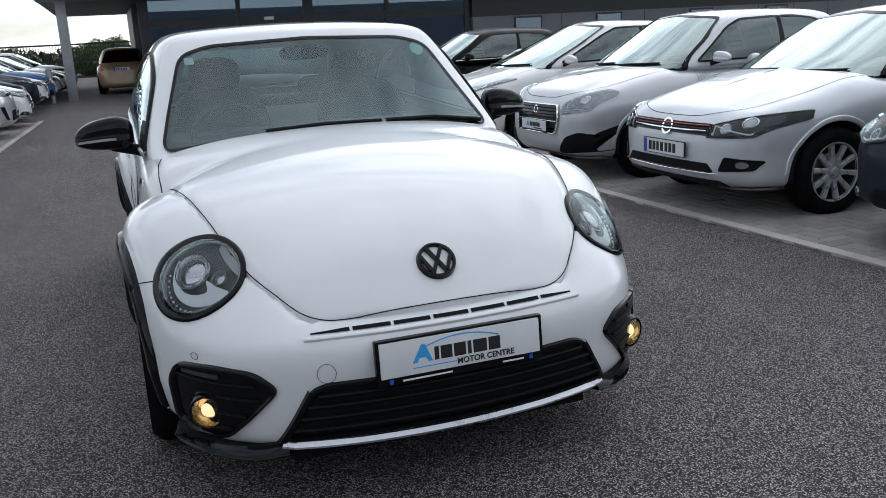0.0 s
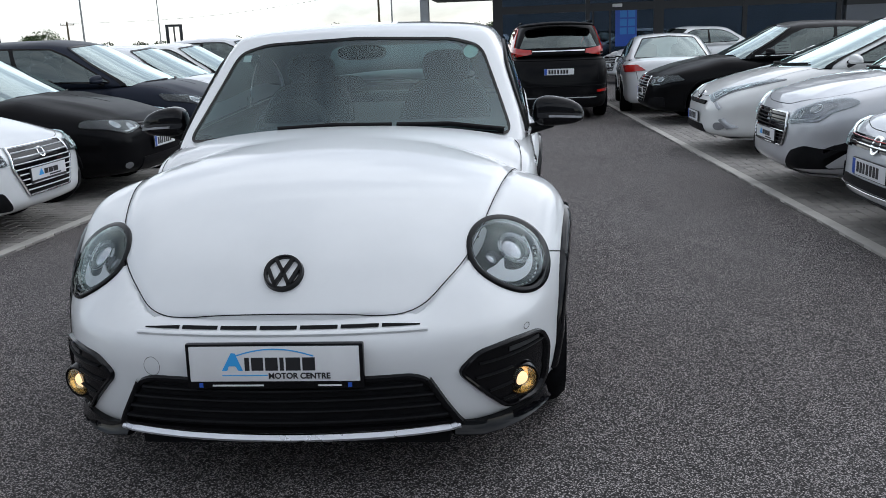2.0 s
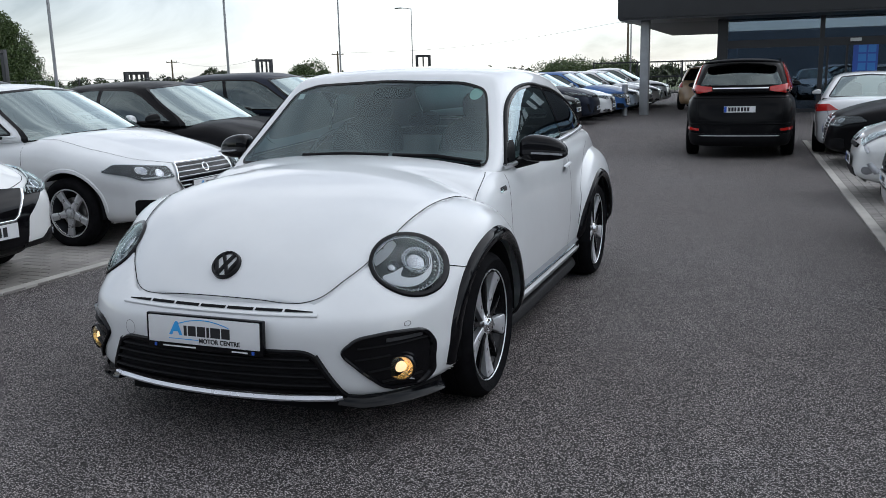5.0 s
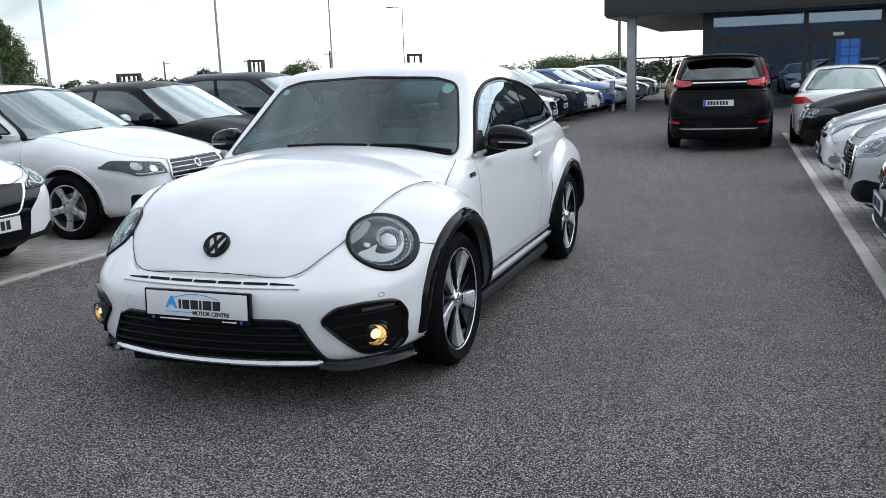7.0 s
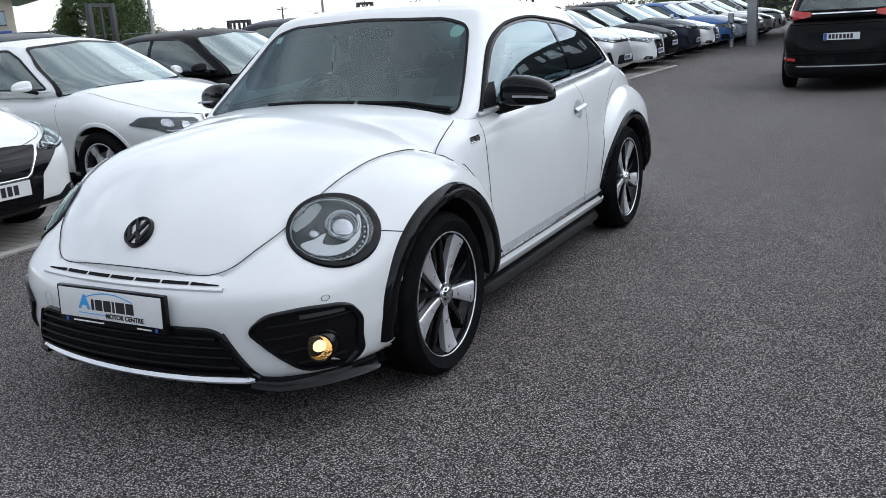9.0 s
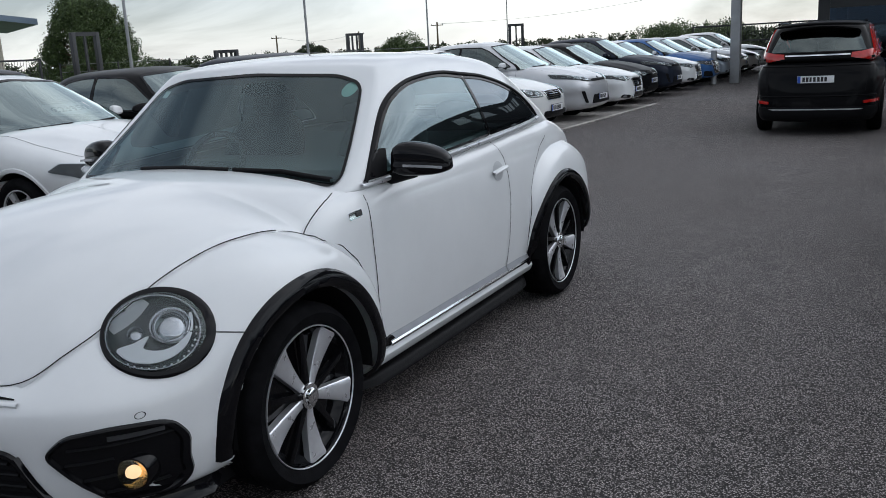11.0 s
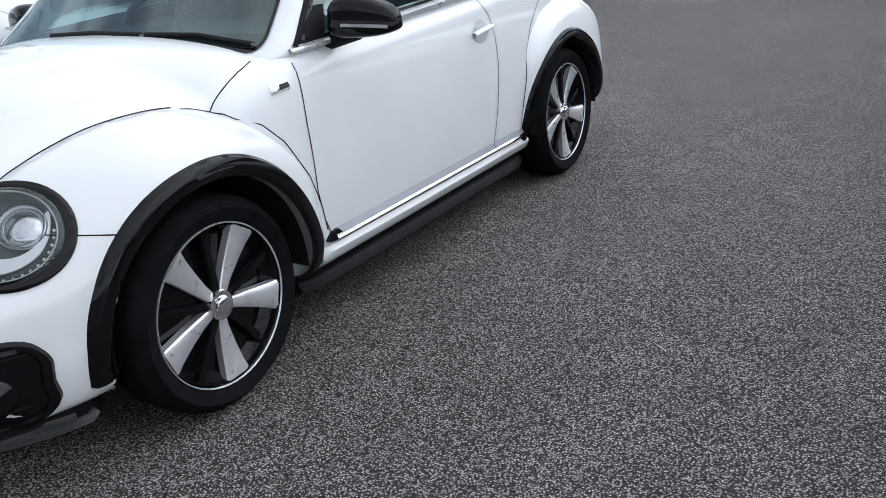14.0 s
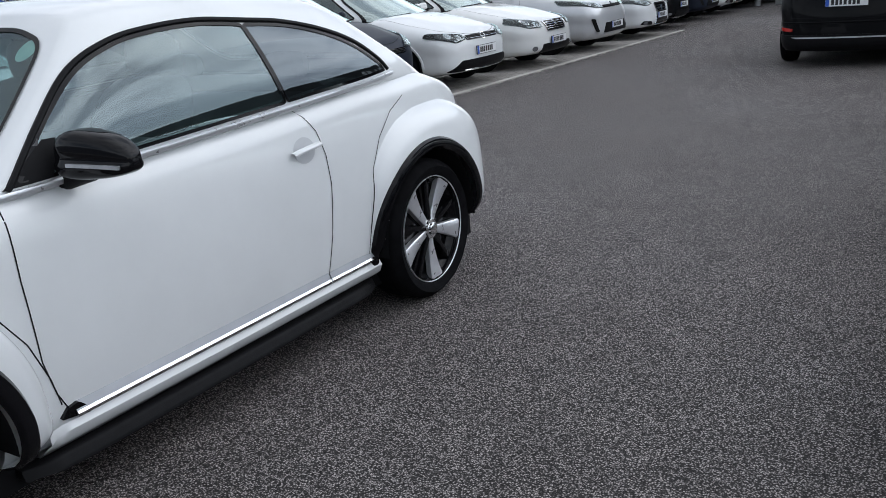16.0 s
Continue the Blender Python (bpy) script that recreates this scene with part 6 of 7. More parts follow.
# ---- fences, posts and poles ----
def fence(m, length, label):
    f = thing("fence", m, label, "fence", "", "structure")
    first = None
    n = int(length / 2.5)
    for k in range(n + 1):
        if first is None:
            first = box("post", -0.04, 0.04, -0.04, 0.04, 0, 1.95, FRAME_DARK, f)
        else:
            again(first, f, pose(k * 2.5, 0, 0))
    for z in (0.15, 1.05, 1.88):
        box("rail", 0, n * 2.5, -0.025, 0.025, z - 0.03, z + 0.05, FRAME_DARK, f)
    bm = bmesh.new()
    for k in range(int(length / 0.14)):
        x = k * 0.14
        vs = [bm.verts.new(p) for p in ((x, 0.0, 0.1), (x + 0.018, 0.0, 0.1), (x + 0.018, 0.0, 1.86), (x, 0.0, 1.86), (x + 0.009, 0.016, 0.1), (x + 0.009, 0.016, 1.86))]
        bm.faces.new((vs[0], vs[1], vs[2], vs[3]))
        bm.faces.new((vs[1], vs[4], vs[5], vs[2]))
        bm.faces.new((vs[4], vs[0], vs[3], vs[5]))
    o = part("bars", bm, FRAME_DARK, f, "thin dark bars", 0)
    o["kind"] = "stuff"
    return f


fence(pose(-30.5, -14, 0, 0, 0, 90), 38, "black steel bar fence along the yard's edge")


def wire_fence(m, length):
    f = thing("wire_fence", m, "thin wire fence on slim dark posts beyond the cars", "fence", "", "structure")
    n = int(length / 3.0)
    first = box("post", -0.03, 0.03, -0.03, 0.03, 0, 1.7, FRAME_DARK, f)
    for k in range(1, n + 1):
        again(first, f, pose(k * 3.0, 0, 0))
    for z in (0.5, 0.9, 1.3, 1.62):
        part("wire", rod_bm(bmesh.new(), (0, 0, z), (n * 3.0, 0, z), 0.008, 0.008, 5), GALV, f)
    return f


wire_fence(pose(-30.5, 24.5, 0, 0, 0, 84), 36)
fence(pose(-8, 48, 0, 0, 0, 0), 17, "black steel bar fence at the far end of the yard")


def portal(x, y, turn, w, h, bars, label):
    p = thing("gate_frame", pose(x, y, 0, 0, 0, turn), label, "gate")
    for s in (-1, 1):
        box("post", s * w / 2 - 0.1, s * w / 2 + 0.1, -0.1, 0.1, 0, h, FRAME_DARK, p, 0.01)
    box("head", -w / 2 + 0.1, w / 2 - 0.1, -0.09, 0.09, h - 0.16, h, FRAME_DARK, p)
    for k in range(bars):
        x0 = -w / 2 + w * (k + 1) / (bars + 1)
        box("bar", x0 - 0.05, x0 + 0.05, -0.05, 0.05, 0, h - 0.16, FRAME_DARK, p)
    return p


portal(-29.9, 14.6, 90, 1.7, 3.3, 1, "tall black sliding gate frame")
portal(-30.0, 25.6, 90, 1.3, 3.0, 1, "black gate frame in front of the conifer")
portal(-29.9, 47.3, 60, 1.0, 2.75, 2, "black three-bar gate frame at the fence")
portal(-30.0, 34.8, 70, 1.2, 2.0, 3, "low black gate frame at the fence")
portal(-22, 56, 25, 0.9, 2.9, 1, "black gate frame with a lamp beyond the fence")


def lamp_post(x, y, h, turn, head=True):
    p = thing("lamp_post", pose(x, y, 0, 0, 0, turn), "tall slim grey lamp post", "lamp post", "yard lamp posts")
    part("pole", rod_bm(bmesh.new(), (0, 0, 0), (0, 0, h), 0.055, 0.034), GALV, p)
    part("base", rod_bm(bmesh.new(), (0, 0, 0), (0, 0, 1.0), 0.075, 0.07), GALV, p)
    if head:
        part("arm", rod_bm(bmesh.new(), (0, 0, h - 0.05), (0.9, 0, h + 0.08), 0.03, 0.03, 8), GALV, p)
        part("lantern", shell(4, 8, 3, lambda a, b, c: (1.15 + a * 0.35, c * 0.12, h + 0.07 + b * 0.05), 4), GALV, p)
    return p


lamp_post(-18.6, 17.5, 9.0, 0)
lamp_post(-19.2, 27.5, 9.0, 0)
lamp_post(-22.0, 43.0, 9.0, 0)
lamp_post(-27.0, 66.0, 7.0, 180)
lamp_post(-31.5, 20.5, 8.5, 0)
lamp_post(-6.5, 52.0, 7.5, 0)


def power_pole(x, y, h):
    p = thing("power_pole", pose(x, y, 0, 0, 0, 40), "wooden power pole with a crossarm", "power pole", "power poles")
    part("pole", rod_bm(bmesh.new(), (0, 0, 0), (0, 0, h), 0.16, 0.11), BARK, p)
    box("crossarm", -0.9, 0.9, -0.06, 0.06, h - 0.5, h - 0.38, BARK, p)
    for k in (-0.8, 0, 0.8):
        part("insulator", rod_bm(bmesh.new(), (k, 0, h - 0.38), (k, 0, h - 0.2), 0.05, 0.04, 8), GALV, p)
    return p


POLES = [(-92, 118, 5.0), (-80, 125, 5.0), (-58, 112, 5.2), (-15, 105, 7.6)]
for q in POLES:
    power_pole(*q)
for k, (a, b) in enumerate(((2, 3), (0, 1))):
    cu = bmesh.new()
    (x0, y0, h0), (x1, y1, h1) = POLES[a], POLES[b]
    prev = None
    for i in range(21):
        t = i / 20
        co = Vector((x0 + (x1 - x0) * t, y0 + (y1 - y0) * t, h0 + (h1 - h0) * t - 0.25 - 1.0 * math.sin(math.pi * t)))
        if prev:
            rod_bm(cu, prev, co, 0.02, 0.02, 5)
        prev = co
    tagged(part("power_line", cu, GALV, None), "thin overhead power line between the poles", "cable", "", "structure")


# ---- green ----
def foliage(bm, centre, radii, n, size, rng):
    """Many small tilted leaves in a lumpy cloud."""
    cx, cy, cz = centre
    for _ in range(n):
        d = Vector((rng.gauss(0, 1), rng.gauss(0, 1), rng.gauss(0, 1))).normalized()
        r = rng.uniform(0.55, 1.0) * (0.82 + 0.3 * noise.noise(d * 2.3 + Vector(centre)))
        p = Vector((cx + d.x * radii[0] * r, cy + d.y * radii[1] * r, cz + d.z * radii[2] * r))
        t = Vector((rng.gauss(0, 1), rng.gauss(0, 1), rng.gauss(0, 1))).normalized() * size * rng.uniform(0.6, 1.3)
        u = t.cross(Vector((rng.gauss(0, 1), rng.gauss(0, 1), rng.gauss(0, 1)))).normalized() * size * 0.45
        bm.faces.new([bm.verts.new(p + v) for v in (-t, u, t, -u)])


def tree(x, y, h, w, clumps, leaf, label, seed, conifer=False):
    rng = random.Random(seed)
    tr = thing("tree", pose(x, y, -0.05), label, "tree")
    bm = bmesh.new()
    rod_bm(bm, (0, 0, 0), (0, 0, h * 0.8), 0.05 * h, 0.012 * h, 10)
    cr = bmesh.new()
    for k in range(clumps):
        t = (k + 0.5) / clumps
        z = h * (0.18 + 0.76 * t)
        spread_ = w * ((1 - t) ** 0.6 * 0.55 + 0.16 if conifer else math.sin(math.pi * (0.2 + 0.72 * t)) * 0.5)
        a = k * 2.4 + rng.uniform(-0.4, 0.4)
        px, py = math.cos(a) * spread_ * 0.75, math.sin(a) * spread_ * 0.75
        rod_bm(bm, (0, 0, z * 0.8), (px, py, z), 0.018 * h, 0.006 * h, 6)
        rr = w * rng.uniform(0.14, 0.3)
        foliage(cr, (px, py, z), (rr, rr, rr * 0.85), 1700 if conifer else 1500, (0.035 if conifer else 0.07) + 0.006 * h, rng)
    part("trunk", bm, BARK, tr)
    part("crown", cr, leaf, tr, "", 0)
    return tr


tree(-39.2, 33.8, 5.5, 4.7, 44, LEAF, "dense green conifer beyond the fence", 3, True)
tree(-13.0, 64, 1.8, 6.0, 18, LEAF, "broad green bush beyond the yard", 5)
tree(-9.5, 64, 1.9, 5.0, 14, LEAF, "low green bush beyond the yard", 6)
tree(-35, 62, 2.3, 5.0, 12, LEAF, "round green bush at the yard's far end", 7)
tree(-47, 66, 2.3, 4.0, 10, LEAF_DARK, "small dark bush at the yard's far end", 8)
tree(-0.8, 58, 1.9, 5.0, 14, LEAF, "green bush behind the far cars", 9)
tree(3.5, 60, 2.0, 5.5, 14, LEAF, "green bush behind the showroom's corner", 10)


def hedge(pts, h, label, seed):
    rng = random.Random(seed)
    bm = bmesh.new()
    for (x0, y0), (x1, y1) in zip(pts, pts[1:]):
        d = math.hypot(x1 - x0, y1 - y0)
        n = max(1, int(d / 2.0))
        for k in range(n):
            t = (k + rng.random()) / n
            hh = h * rng.uniform(0.75, 1.15)
            foliage(bm, (x0 + (x1 - x0) * t, y0 + (y1 - y0) * t, hh * 0.5), (1.7, 1.7, hh * 0.55), 240, 0.26, rng)
    ob = part("hedge", bm, LEAF_DARK, None, "", 0)
    return tagged(ob, label, "hedge", "", "stuff")


hedge([(-130, 40), (-110, 90), (-60, 130), (0, 120), (60, 120)], 2.4, "far dark hedgerow along the fields", 11)
hedge([(-8, 60), (8, 60)], 1.9, "hedge behind the palisade fence", 12)


# ---- parked cars ----
def left(y, sp, dx=0.0, turn=0.0):
    return parked_car(pose(left_x(y) + 0.06 - sp["fo"] + dx, y, 0, 0, 0, 90 + turn), sp)


def right(y, sp, dx=0.0, turn=0.0):
    return parked_car(pose(right_x(y) - 0.06 + sp["fo"] + dx, y, 0, 0, 0, -90 + turn), sp)


ROW_L, ROW_R = "row of parked cars along the left kerb", "row of parked cars along the right kerb"
leaf_spec = hatch(label="white electric hatchback with a dark V-shaped grille", group=ROW_L, paint=PEARL, lamp_mat=GLOSS_BLACK, lamp_in=LAMP_DARK, L=4.49, W=1.79, wb=2.70, fo=0.92, price="19350", price_c=0.1,
                  top=[(-0.95, 0.66), (-0.87, 0.735), (-0.7, 0.815), (-0.4, 0.91), (-0.1, 0.985), (0.2, 1.03), (0.8, 1.0), (3.2, 1.03), (3.6, 0.93)], belt=1.0, cowl=-0.08, wtop=1.08, rtop=2.6, tail=3.42,
                  roof=[(0.2, 1.45), (1.0, 1.5), (1.5, 1.545), (2.3, 1.53), (3.4, 1.4)], badge=(0.60, 0.07), plate=0.43,
                  lamp=rounded([(0.43, 0.655), (0.46, 0.70), (0.64, 0.765), (0.84, 0.82), (0.86, 0.78), (0.80, 0.70), (0.62, 0.65)], 0.02),
                  grille=[rounded([(-0.34, 0.27), (0.34, 0.27), (0.40, 0.50), (0.60, 0.655), (0.44, 0.665), (0.42, 0.70), (0.2, 0.715), (-0.2, 0.715), (-0.42, 0.70), (-0.44, 0.665), (-0.60, 0.655), (-0.40, 0.50)], 0.02)], slats=1,
                  strips=[([(-0.42, 0.69), (-0.30, 0.52), (-0.26, 0.495), (0.26, 0.495), (0.30, 0.52), (0.42, 0.69)], 0.02, CHROME)],
                  lines=[[(0.0, -0.52), (0.30, -0.50), (0.40, -0.42), (0.46, 0.05)]], intake=[rounded([(0.34, 0.285), (0.60, 0.285), (0.84, 0.30), (0.85, 0.385), (0.66, 0.38), (0.56, 0.325), (0.34, 0.318)], 0.015), rounded([(-0.36, 0.24), (0.36, 0.24), (0.38, 0.36), (-0.38, 0.36)], 0.02)], fog=(0.68, 0.35, 0.03))
audi = hatch(label="white five-door hatchback with a large six-sided grille", group=ROW_L, paint=WHITE, chrome_belt=True, dealer=True, L=4.31, W=1.785, wb=2.64, fo=0.88, price="23950", surround=True, slats=9, slat_mat=ALLOY_DULL,
             grille=[rounded([(-0.30, 0.36), (0.30, 0.36), (0.42, 0.58), (0.37, 0.715), (-0.37, 0.715), (-0.42, 0.58)], 0.02)], badge=(0.65, 0.045), plate=0.50,
             lamp=rounded([(0.45, 0.60), (0.47, 0.70), (0.80, 0.74), (0.85, 0.68), (0.74, 0.60)], 0.02), intake=[rounded([(0.50, 0.28), (0.82, 0.30), (0.82, 0.44), (0.60, 0.42)], 0.03)], mirror=WHITE, rim=0.215, rim_mat=ALLOY)
golf = hatch(label="black five-door hatchback with slim chrome grille bars", group=ROW_L, paint=BLACK, strips=[([(-0.4, 0.655), (0.4, 0.655)], 0.012, CHROME), ([(-0.5, 0.25), (0, 0.24), (0.5, 0.25)], 0.014, CHROME)], fog=(0.66, 0.33, 0.035), rim_mat=ALLOY)
jazz = hatch(label="dark grey high-roofed small hatchback", group=ROW_L, paint=NAVY, L=4.0, W=1.69, wb=2.53, fo=0.80, belt=1.0, cowl=-0.18, wtop=0.95, top=[(-0.9, 0.68), (-0.78, 0.79), (-0.5, 0.91), (-0.1, 1.01), (0.3, 1.04), (3.0, 1.03), (3.2, 0.88)],
             roof=[(0, 1.4), (0.8, 1.49), (1.4, 1.54), (2.2, 1.53), (3.1, 1.38)], rtop=2.5, tail=3.08, wr=0.58, plate=0.42, badge=(0.70, 0.045), price="10950",
             lamp=rounded([(0.42, 0.70), (0.48, 0.77), (0.78, 0.88), (0.80, 0.80), (0.62, 0.70)], 0.02))
golf_w = hatch(label="white five-door hatchback with a dark grille line", group=ROW_L, paint=WHITE, lamp_mat=GLOSS_BLACK, lamp_in=LAMP_DARK, strips=[([(-0.4, 0.655), (0.4, 0.655)], 0.012, CHROME), ([(-0.5, 0.28), (0, 0.27), (0.5, 0.28)], 0.014, CHROME)], intake=[rounded([(-0.78, 0.27), (0.78, 0.27), (0.6, 0.40), (-0.6, 0.40)], 0.03)])
saloon_top = [(-0.95, 0.66), (-0.87, 0.74), (-0.7, 0.79), (-0.3, 0.885), (0.1, 0.955), (0.4, 0.99), (1.5, 0.98), (2.9, 1.03), (3.6, 1.01), (3.85, 0.9)]
crown = hatch(label="white saloon with a chrome bar grille", group=ROW_L, paint=PEARL, L=4.87, W=1.8, wb=2.85, fo=0.93, top=saloon_top, cowl=0.2, wtop=1.25, rtop=2.45, tail=3.45, slats=5, slat_mat=CHROME, surround=True, rpow=0.9,
              roof=[(0.3, 1.35), (1.1, 1.43), (1.6, 1.465), (2.4, 1.44), (3.4, 1.3)], grille=[rounded([(-0.30, 0.56), (0.30, 0.56), (0.36, 0.70), (-0.36, 0.70)], 0.03)], plate=0.42, fog=(0.64, 0.33, 0.04),
              lamp=rounded([(0.44, 0.62), (0.44, 0.70), (0.76, 0.78), (0.84, 0.70), (0.70, 0.62)], 0.03), badge=(0.66, 0.04))
chr_ = hatch(label="pale silver crossover with slanted lamps", group=ROW_L, paint=SILVER, L=4.36, W=1.8, wb=2.64, fo=0.93, r=0.335, belt=1.04, top=[(-0.95, 0.72), (-0.85, 0.82), (-0.6, 0.92), (-0.1, 1.02), (0.4, 1.07), (3.0, 1.1), (3.4, 0.95)], cowl=0.05, wtop=1.1,
             roof=[(0.2, 1.45), (1.0, 1.52), (1.5, 1.56), (2.4, 1.52), (3.3, 1.35)], rtop=2.5, tail=3.3, lamp=rounded([(0.36, 0.74), (0.42, 0.79), (0.82, 0.90), (0.86, 0.82), (0.62, 0.76)], 0.02), plate=0.45, badge=(0.78, 0.05),
             grille=[rounded([(-0.36, 0.74), (0.36, 0.74), (0.4, 0.78), (-0.4, 0.78)], 0.01)], intake=[rounded([(-0.55, 0.34), (0.55, 0.34), (0.45, 0.50), (-0.45, 0.50)], 0.03), rounded([(0.66, 0.36), (0.72, 0.36), (0.80, 0.58), (0.74, 0.58)], 0.02)])
spindle = [rounded([(-0.36, 0.28), (0.36, 0.28), (0.27, 0.50), (0.33, 0.66), (-0.33, 0.66), (-0.27, 0.50)], 0.02)]
lexus = hatch(label="white saloon with a waisted dark grille", group=ROW_L, paint=WHITE, L=4.6, W=1.78, wb=2.72, fo=0.93, top=saloon_top, cowl=0.2, wtop=1.22, rtop=2.4, tail=3.32, grille=spindle, slats=8, surround=True, plate=0.44, badge=(0.57, 0.05), intake=[rounded([(0.5, 0.28), (0.78, 0.30), (0.74, 0.36), (0.54, 0.34)], 0.02)], fog=(0.66, 0.32, 0.035), roof=[(0.3, 1.35), (1.1, 1.42), (1.6, 1.44), (2.4, 1.42), (3.4, 1.28)])

for y, sp, turn in ((0.76, leaf_spec, 0), (3.2, audi, 0), (5.35, golf, 0), (7.45, jazz, 0), (9.6, golf_w, 0), (11.75, crown, 0), (14.05, chr_, 0), (16.3, lexus, 0)):
    left(y, sp, 0, turn)
far = [(18.5, dict(golf, label="black crossover in the far row", paint=BLACK, price=None)), (20.7, dict(chr_, label="dark crossover in the far row", paint=NAVY)), (22.8, dict(lexus, label="white saloon in the far row")), (25.0, dict(audi, label="blue hatchback in the far row", paint=BLUE, price=None)),
       (27.2, dict(crown, label="ice blue saloon with a wide dark grille", paint=ICE)), (29.5, dict(golf_w, label="silver hatchback in the far row", paint=SILVER)), (31.8, dict(lexus, label="silver saloon in the far row", paint=SILVER)), (34.0, dict(chr_, label="white crossover at the end of the row", paint=WHITE))]
for y, sp in far:
    left(y, sp, -0.3)

polo = hatch(label="pale silver small hatchback with a red line in its grille", group=ROW_R, paint=POLO_SILVER, L=4.05, W=1.75, wb=2.55, fo=0.83, rtop=2.35, tail=3.08, cowl=0.08, wtop=1.08, spokes=10, lamp_mat=GLOSS_BLACK, lamp_in=LAMP_DARK, rim_mat=ALLOY, rim=0.21, plate=0.485, badge=(0.64, 0.065),
             strips=[([(-0.46, 0.665), (0, 0.66), (0.46, 0.665)], 0.012, RED_LENS), ([(-0.44, 0.63), (0, 0.625), (0.44, 0.63)], 0.014, CHROME), ([(-0.78, 0.225), (0, 0.21), (0.78, 0.225)], 0.04, POLO_SILVER), ([(-0.56, 0.345), (0, 0.34), (0.56, 0.345)], 0.010, CHROME)],
             grille=[rounded([(-0.46, 0.60), (0.46, 0.60), (0.48, 0.68), (-0.48, 0.68)], 0.02)], lamp=rounded([(0.45, 0.585), (0.47, 0.675), (0.62, 0.715), (0.83, 0.765), (0.845, 0.70), (0.76, 0.60)], 0.015),
             intake=[rounded([(-0.62, 0.245), (0.62, 0.245), (0.60, 0.29), (-0.60, 0.29)], 0.02), rounded([(-0.56, 0.35), (0.56, 0.35), (0.50, 0.41), (-0.50, 0.41)], 0.02), rounded([(0.60, 0.36), (0.80, 0.37), (0.83, 0.44), (0.64, 0.465)], 0.02)], fog=(0.70, 0.41, 0.03), turn=10)
swift = hatch(label="pale silver small hatchback with a black mesh grille", group=ROW_R, paint=SILVER, dealer=True, lamp_mat=LAMP_PALE, sheet=(0.98, 1.12), sheet_sides=(1,), L=3.84, W=1.735, wb=2.45, fo=0.78, belt=1.0, top=[(-0.9, 0.70), (-0.75, 0.80), (-0.5, 0.90), (0.0, 0.99), (0.35, 1.02), (2.8, 1.02), (3.1, 0.92)], cowl=0.0, wtop=0.88, rtop=2.35, tail=2.95,
              roof=[(0.1, 1.44), (0.8, 1.48), (1.4, 1.50), (2.2, 1.48), (3, 1.36)], lamp=rounded([(0.42, 0.62), (0.46, 0.72), (0.72, 0.84), (0.80, 0.80), (0.74, 0.66)], 0.04), plate=0.50, badge=(0.65, 0.04), cabin_paint=SILVER,
              grille=[rounded([(-0.38, 0.44), (0.38, 0.44), (0.42, 0.58), (0.38, 0.70), (-0.38, 0.70), (-0.42, 0.58)], 0.04)], slats=9, intake=[rounded([(0.44, 0.27), (0.84, 0.30), (0.85, 0.44), (0.70, 0.47), (0.56, 0.42)], 0.03)], strips=[([(-0.84, 0.235), (-0.5, 0.225), (0, 0.22), (0.5, 0.225), (0.84, 0.235)], 0.035, SILVER), ([(-0.40, 0.555), (0, 0.555), (0.40, 0.555)], 0.014, CHROME)], surround=True)
prius = hatch(label="white hybrid hatchback with long slanted lamps and a body kit", group=ROW_R, paint=PEARL, lamp_mat=LAMP_PALE, sheet=(0.9, 1.05), sheet_sides=(1,), L=4.54, W=1.76, wb=2.70, fo=0.95, belt=0.96, top=[(-1.0, 0.60), (-0.88, 0.70), (-0.6, 0.82), (-0.1, 0.94), (0.25, 1.0), (3.2, 1.04), (3.5, 0.95)], cowl=-0.2, wtop=1.15, rtop=2.2, tail=3.4,
              roof=[(0.1, 1.4), (1.0, 1.45), (1.4, 1.47), (2.2, 1.44), (3.4, 1.25)], lamp=rounded([(0.36, 0.66), (0.44, 0.72), (0.72, 0.84), (0.80, 0.84), (0.66, 0.70), (0.56, 0.60)], 0.02), plate=0.43, badge=(0.66, 0.055), grille=[rounded([(-0.35, 0.57), (0.35, 0.57), (0.38, 0.61), (-0.38, 0.61)], 0.01)],
              strips=[([(-0.78, 0.215), (-0.4, 0.20), (0, 0.195), (0.4, 0.20), (0.78, 0.215)], 0.05, PEARL), ([(-0.5, 0.245), (0, 0.235), (0.5, 0.245)], 0.016, CHROME), ([(0.70, 0.44), (0.76, 0.34)], 0.05, LAMP_PALE), ([(-0.70, 0.44), (-0.76, 0.34)], 0.05, LAMP_PALE), ([(0.62, 0.60), (0.70, 0.54)], 0.035, LAMP_PALE), ([(-0.62, 0.60), (-0.70, 0.54)], 0.035, LAMP_PALE)], intake=[rounded([(-0.48, 0.28), (0.48, 0.28), (0.40, 0.36), (-0.40, 0.36)], 0.03)], fog=(0.68, 0.36, 0.05), price="19950", price_c=-0.6)
audi_b = dict(audi, dealer=False, label="black five-door hatchback with a large six-sided grille", group=ROW_R, paint=BLACK, mirror=BLACK, sheet=(1.0, 1.05), sheet_sides=(1,), price=None, price_c=0)
right(2.37, polo)
right(4.42, swift)
right(7.05, prius)
right(10.5, audi_b, 0.0)
right(0.2, dict(golf, label="dark blue hatchback with a chrome foot line", group=ROW_R, paint=NAVY), 0.2)
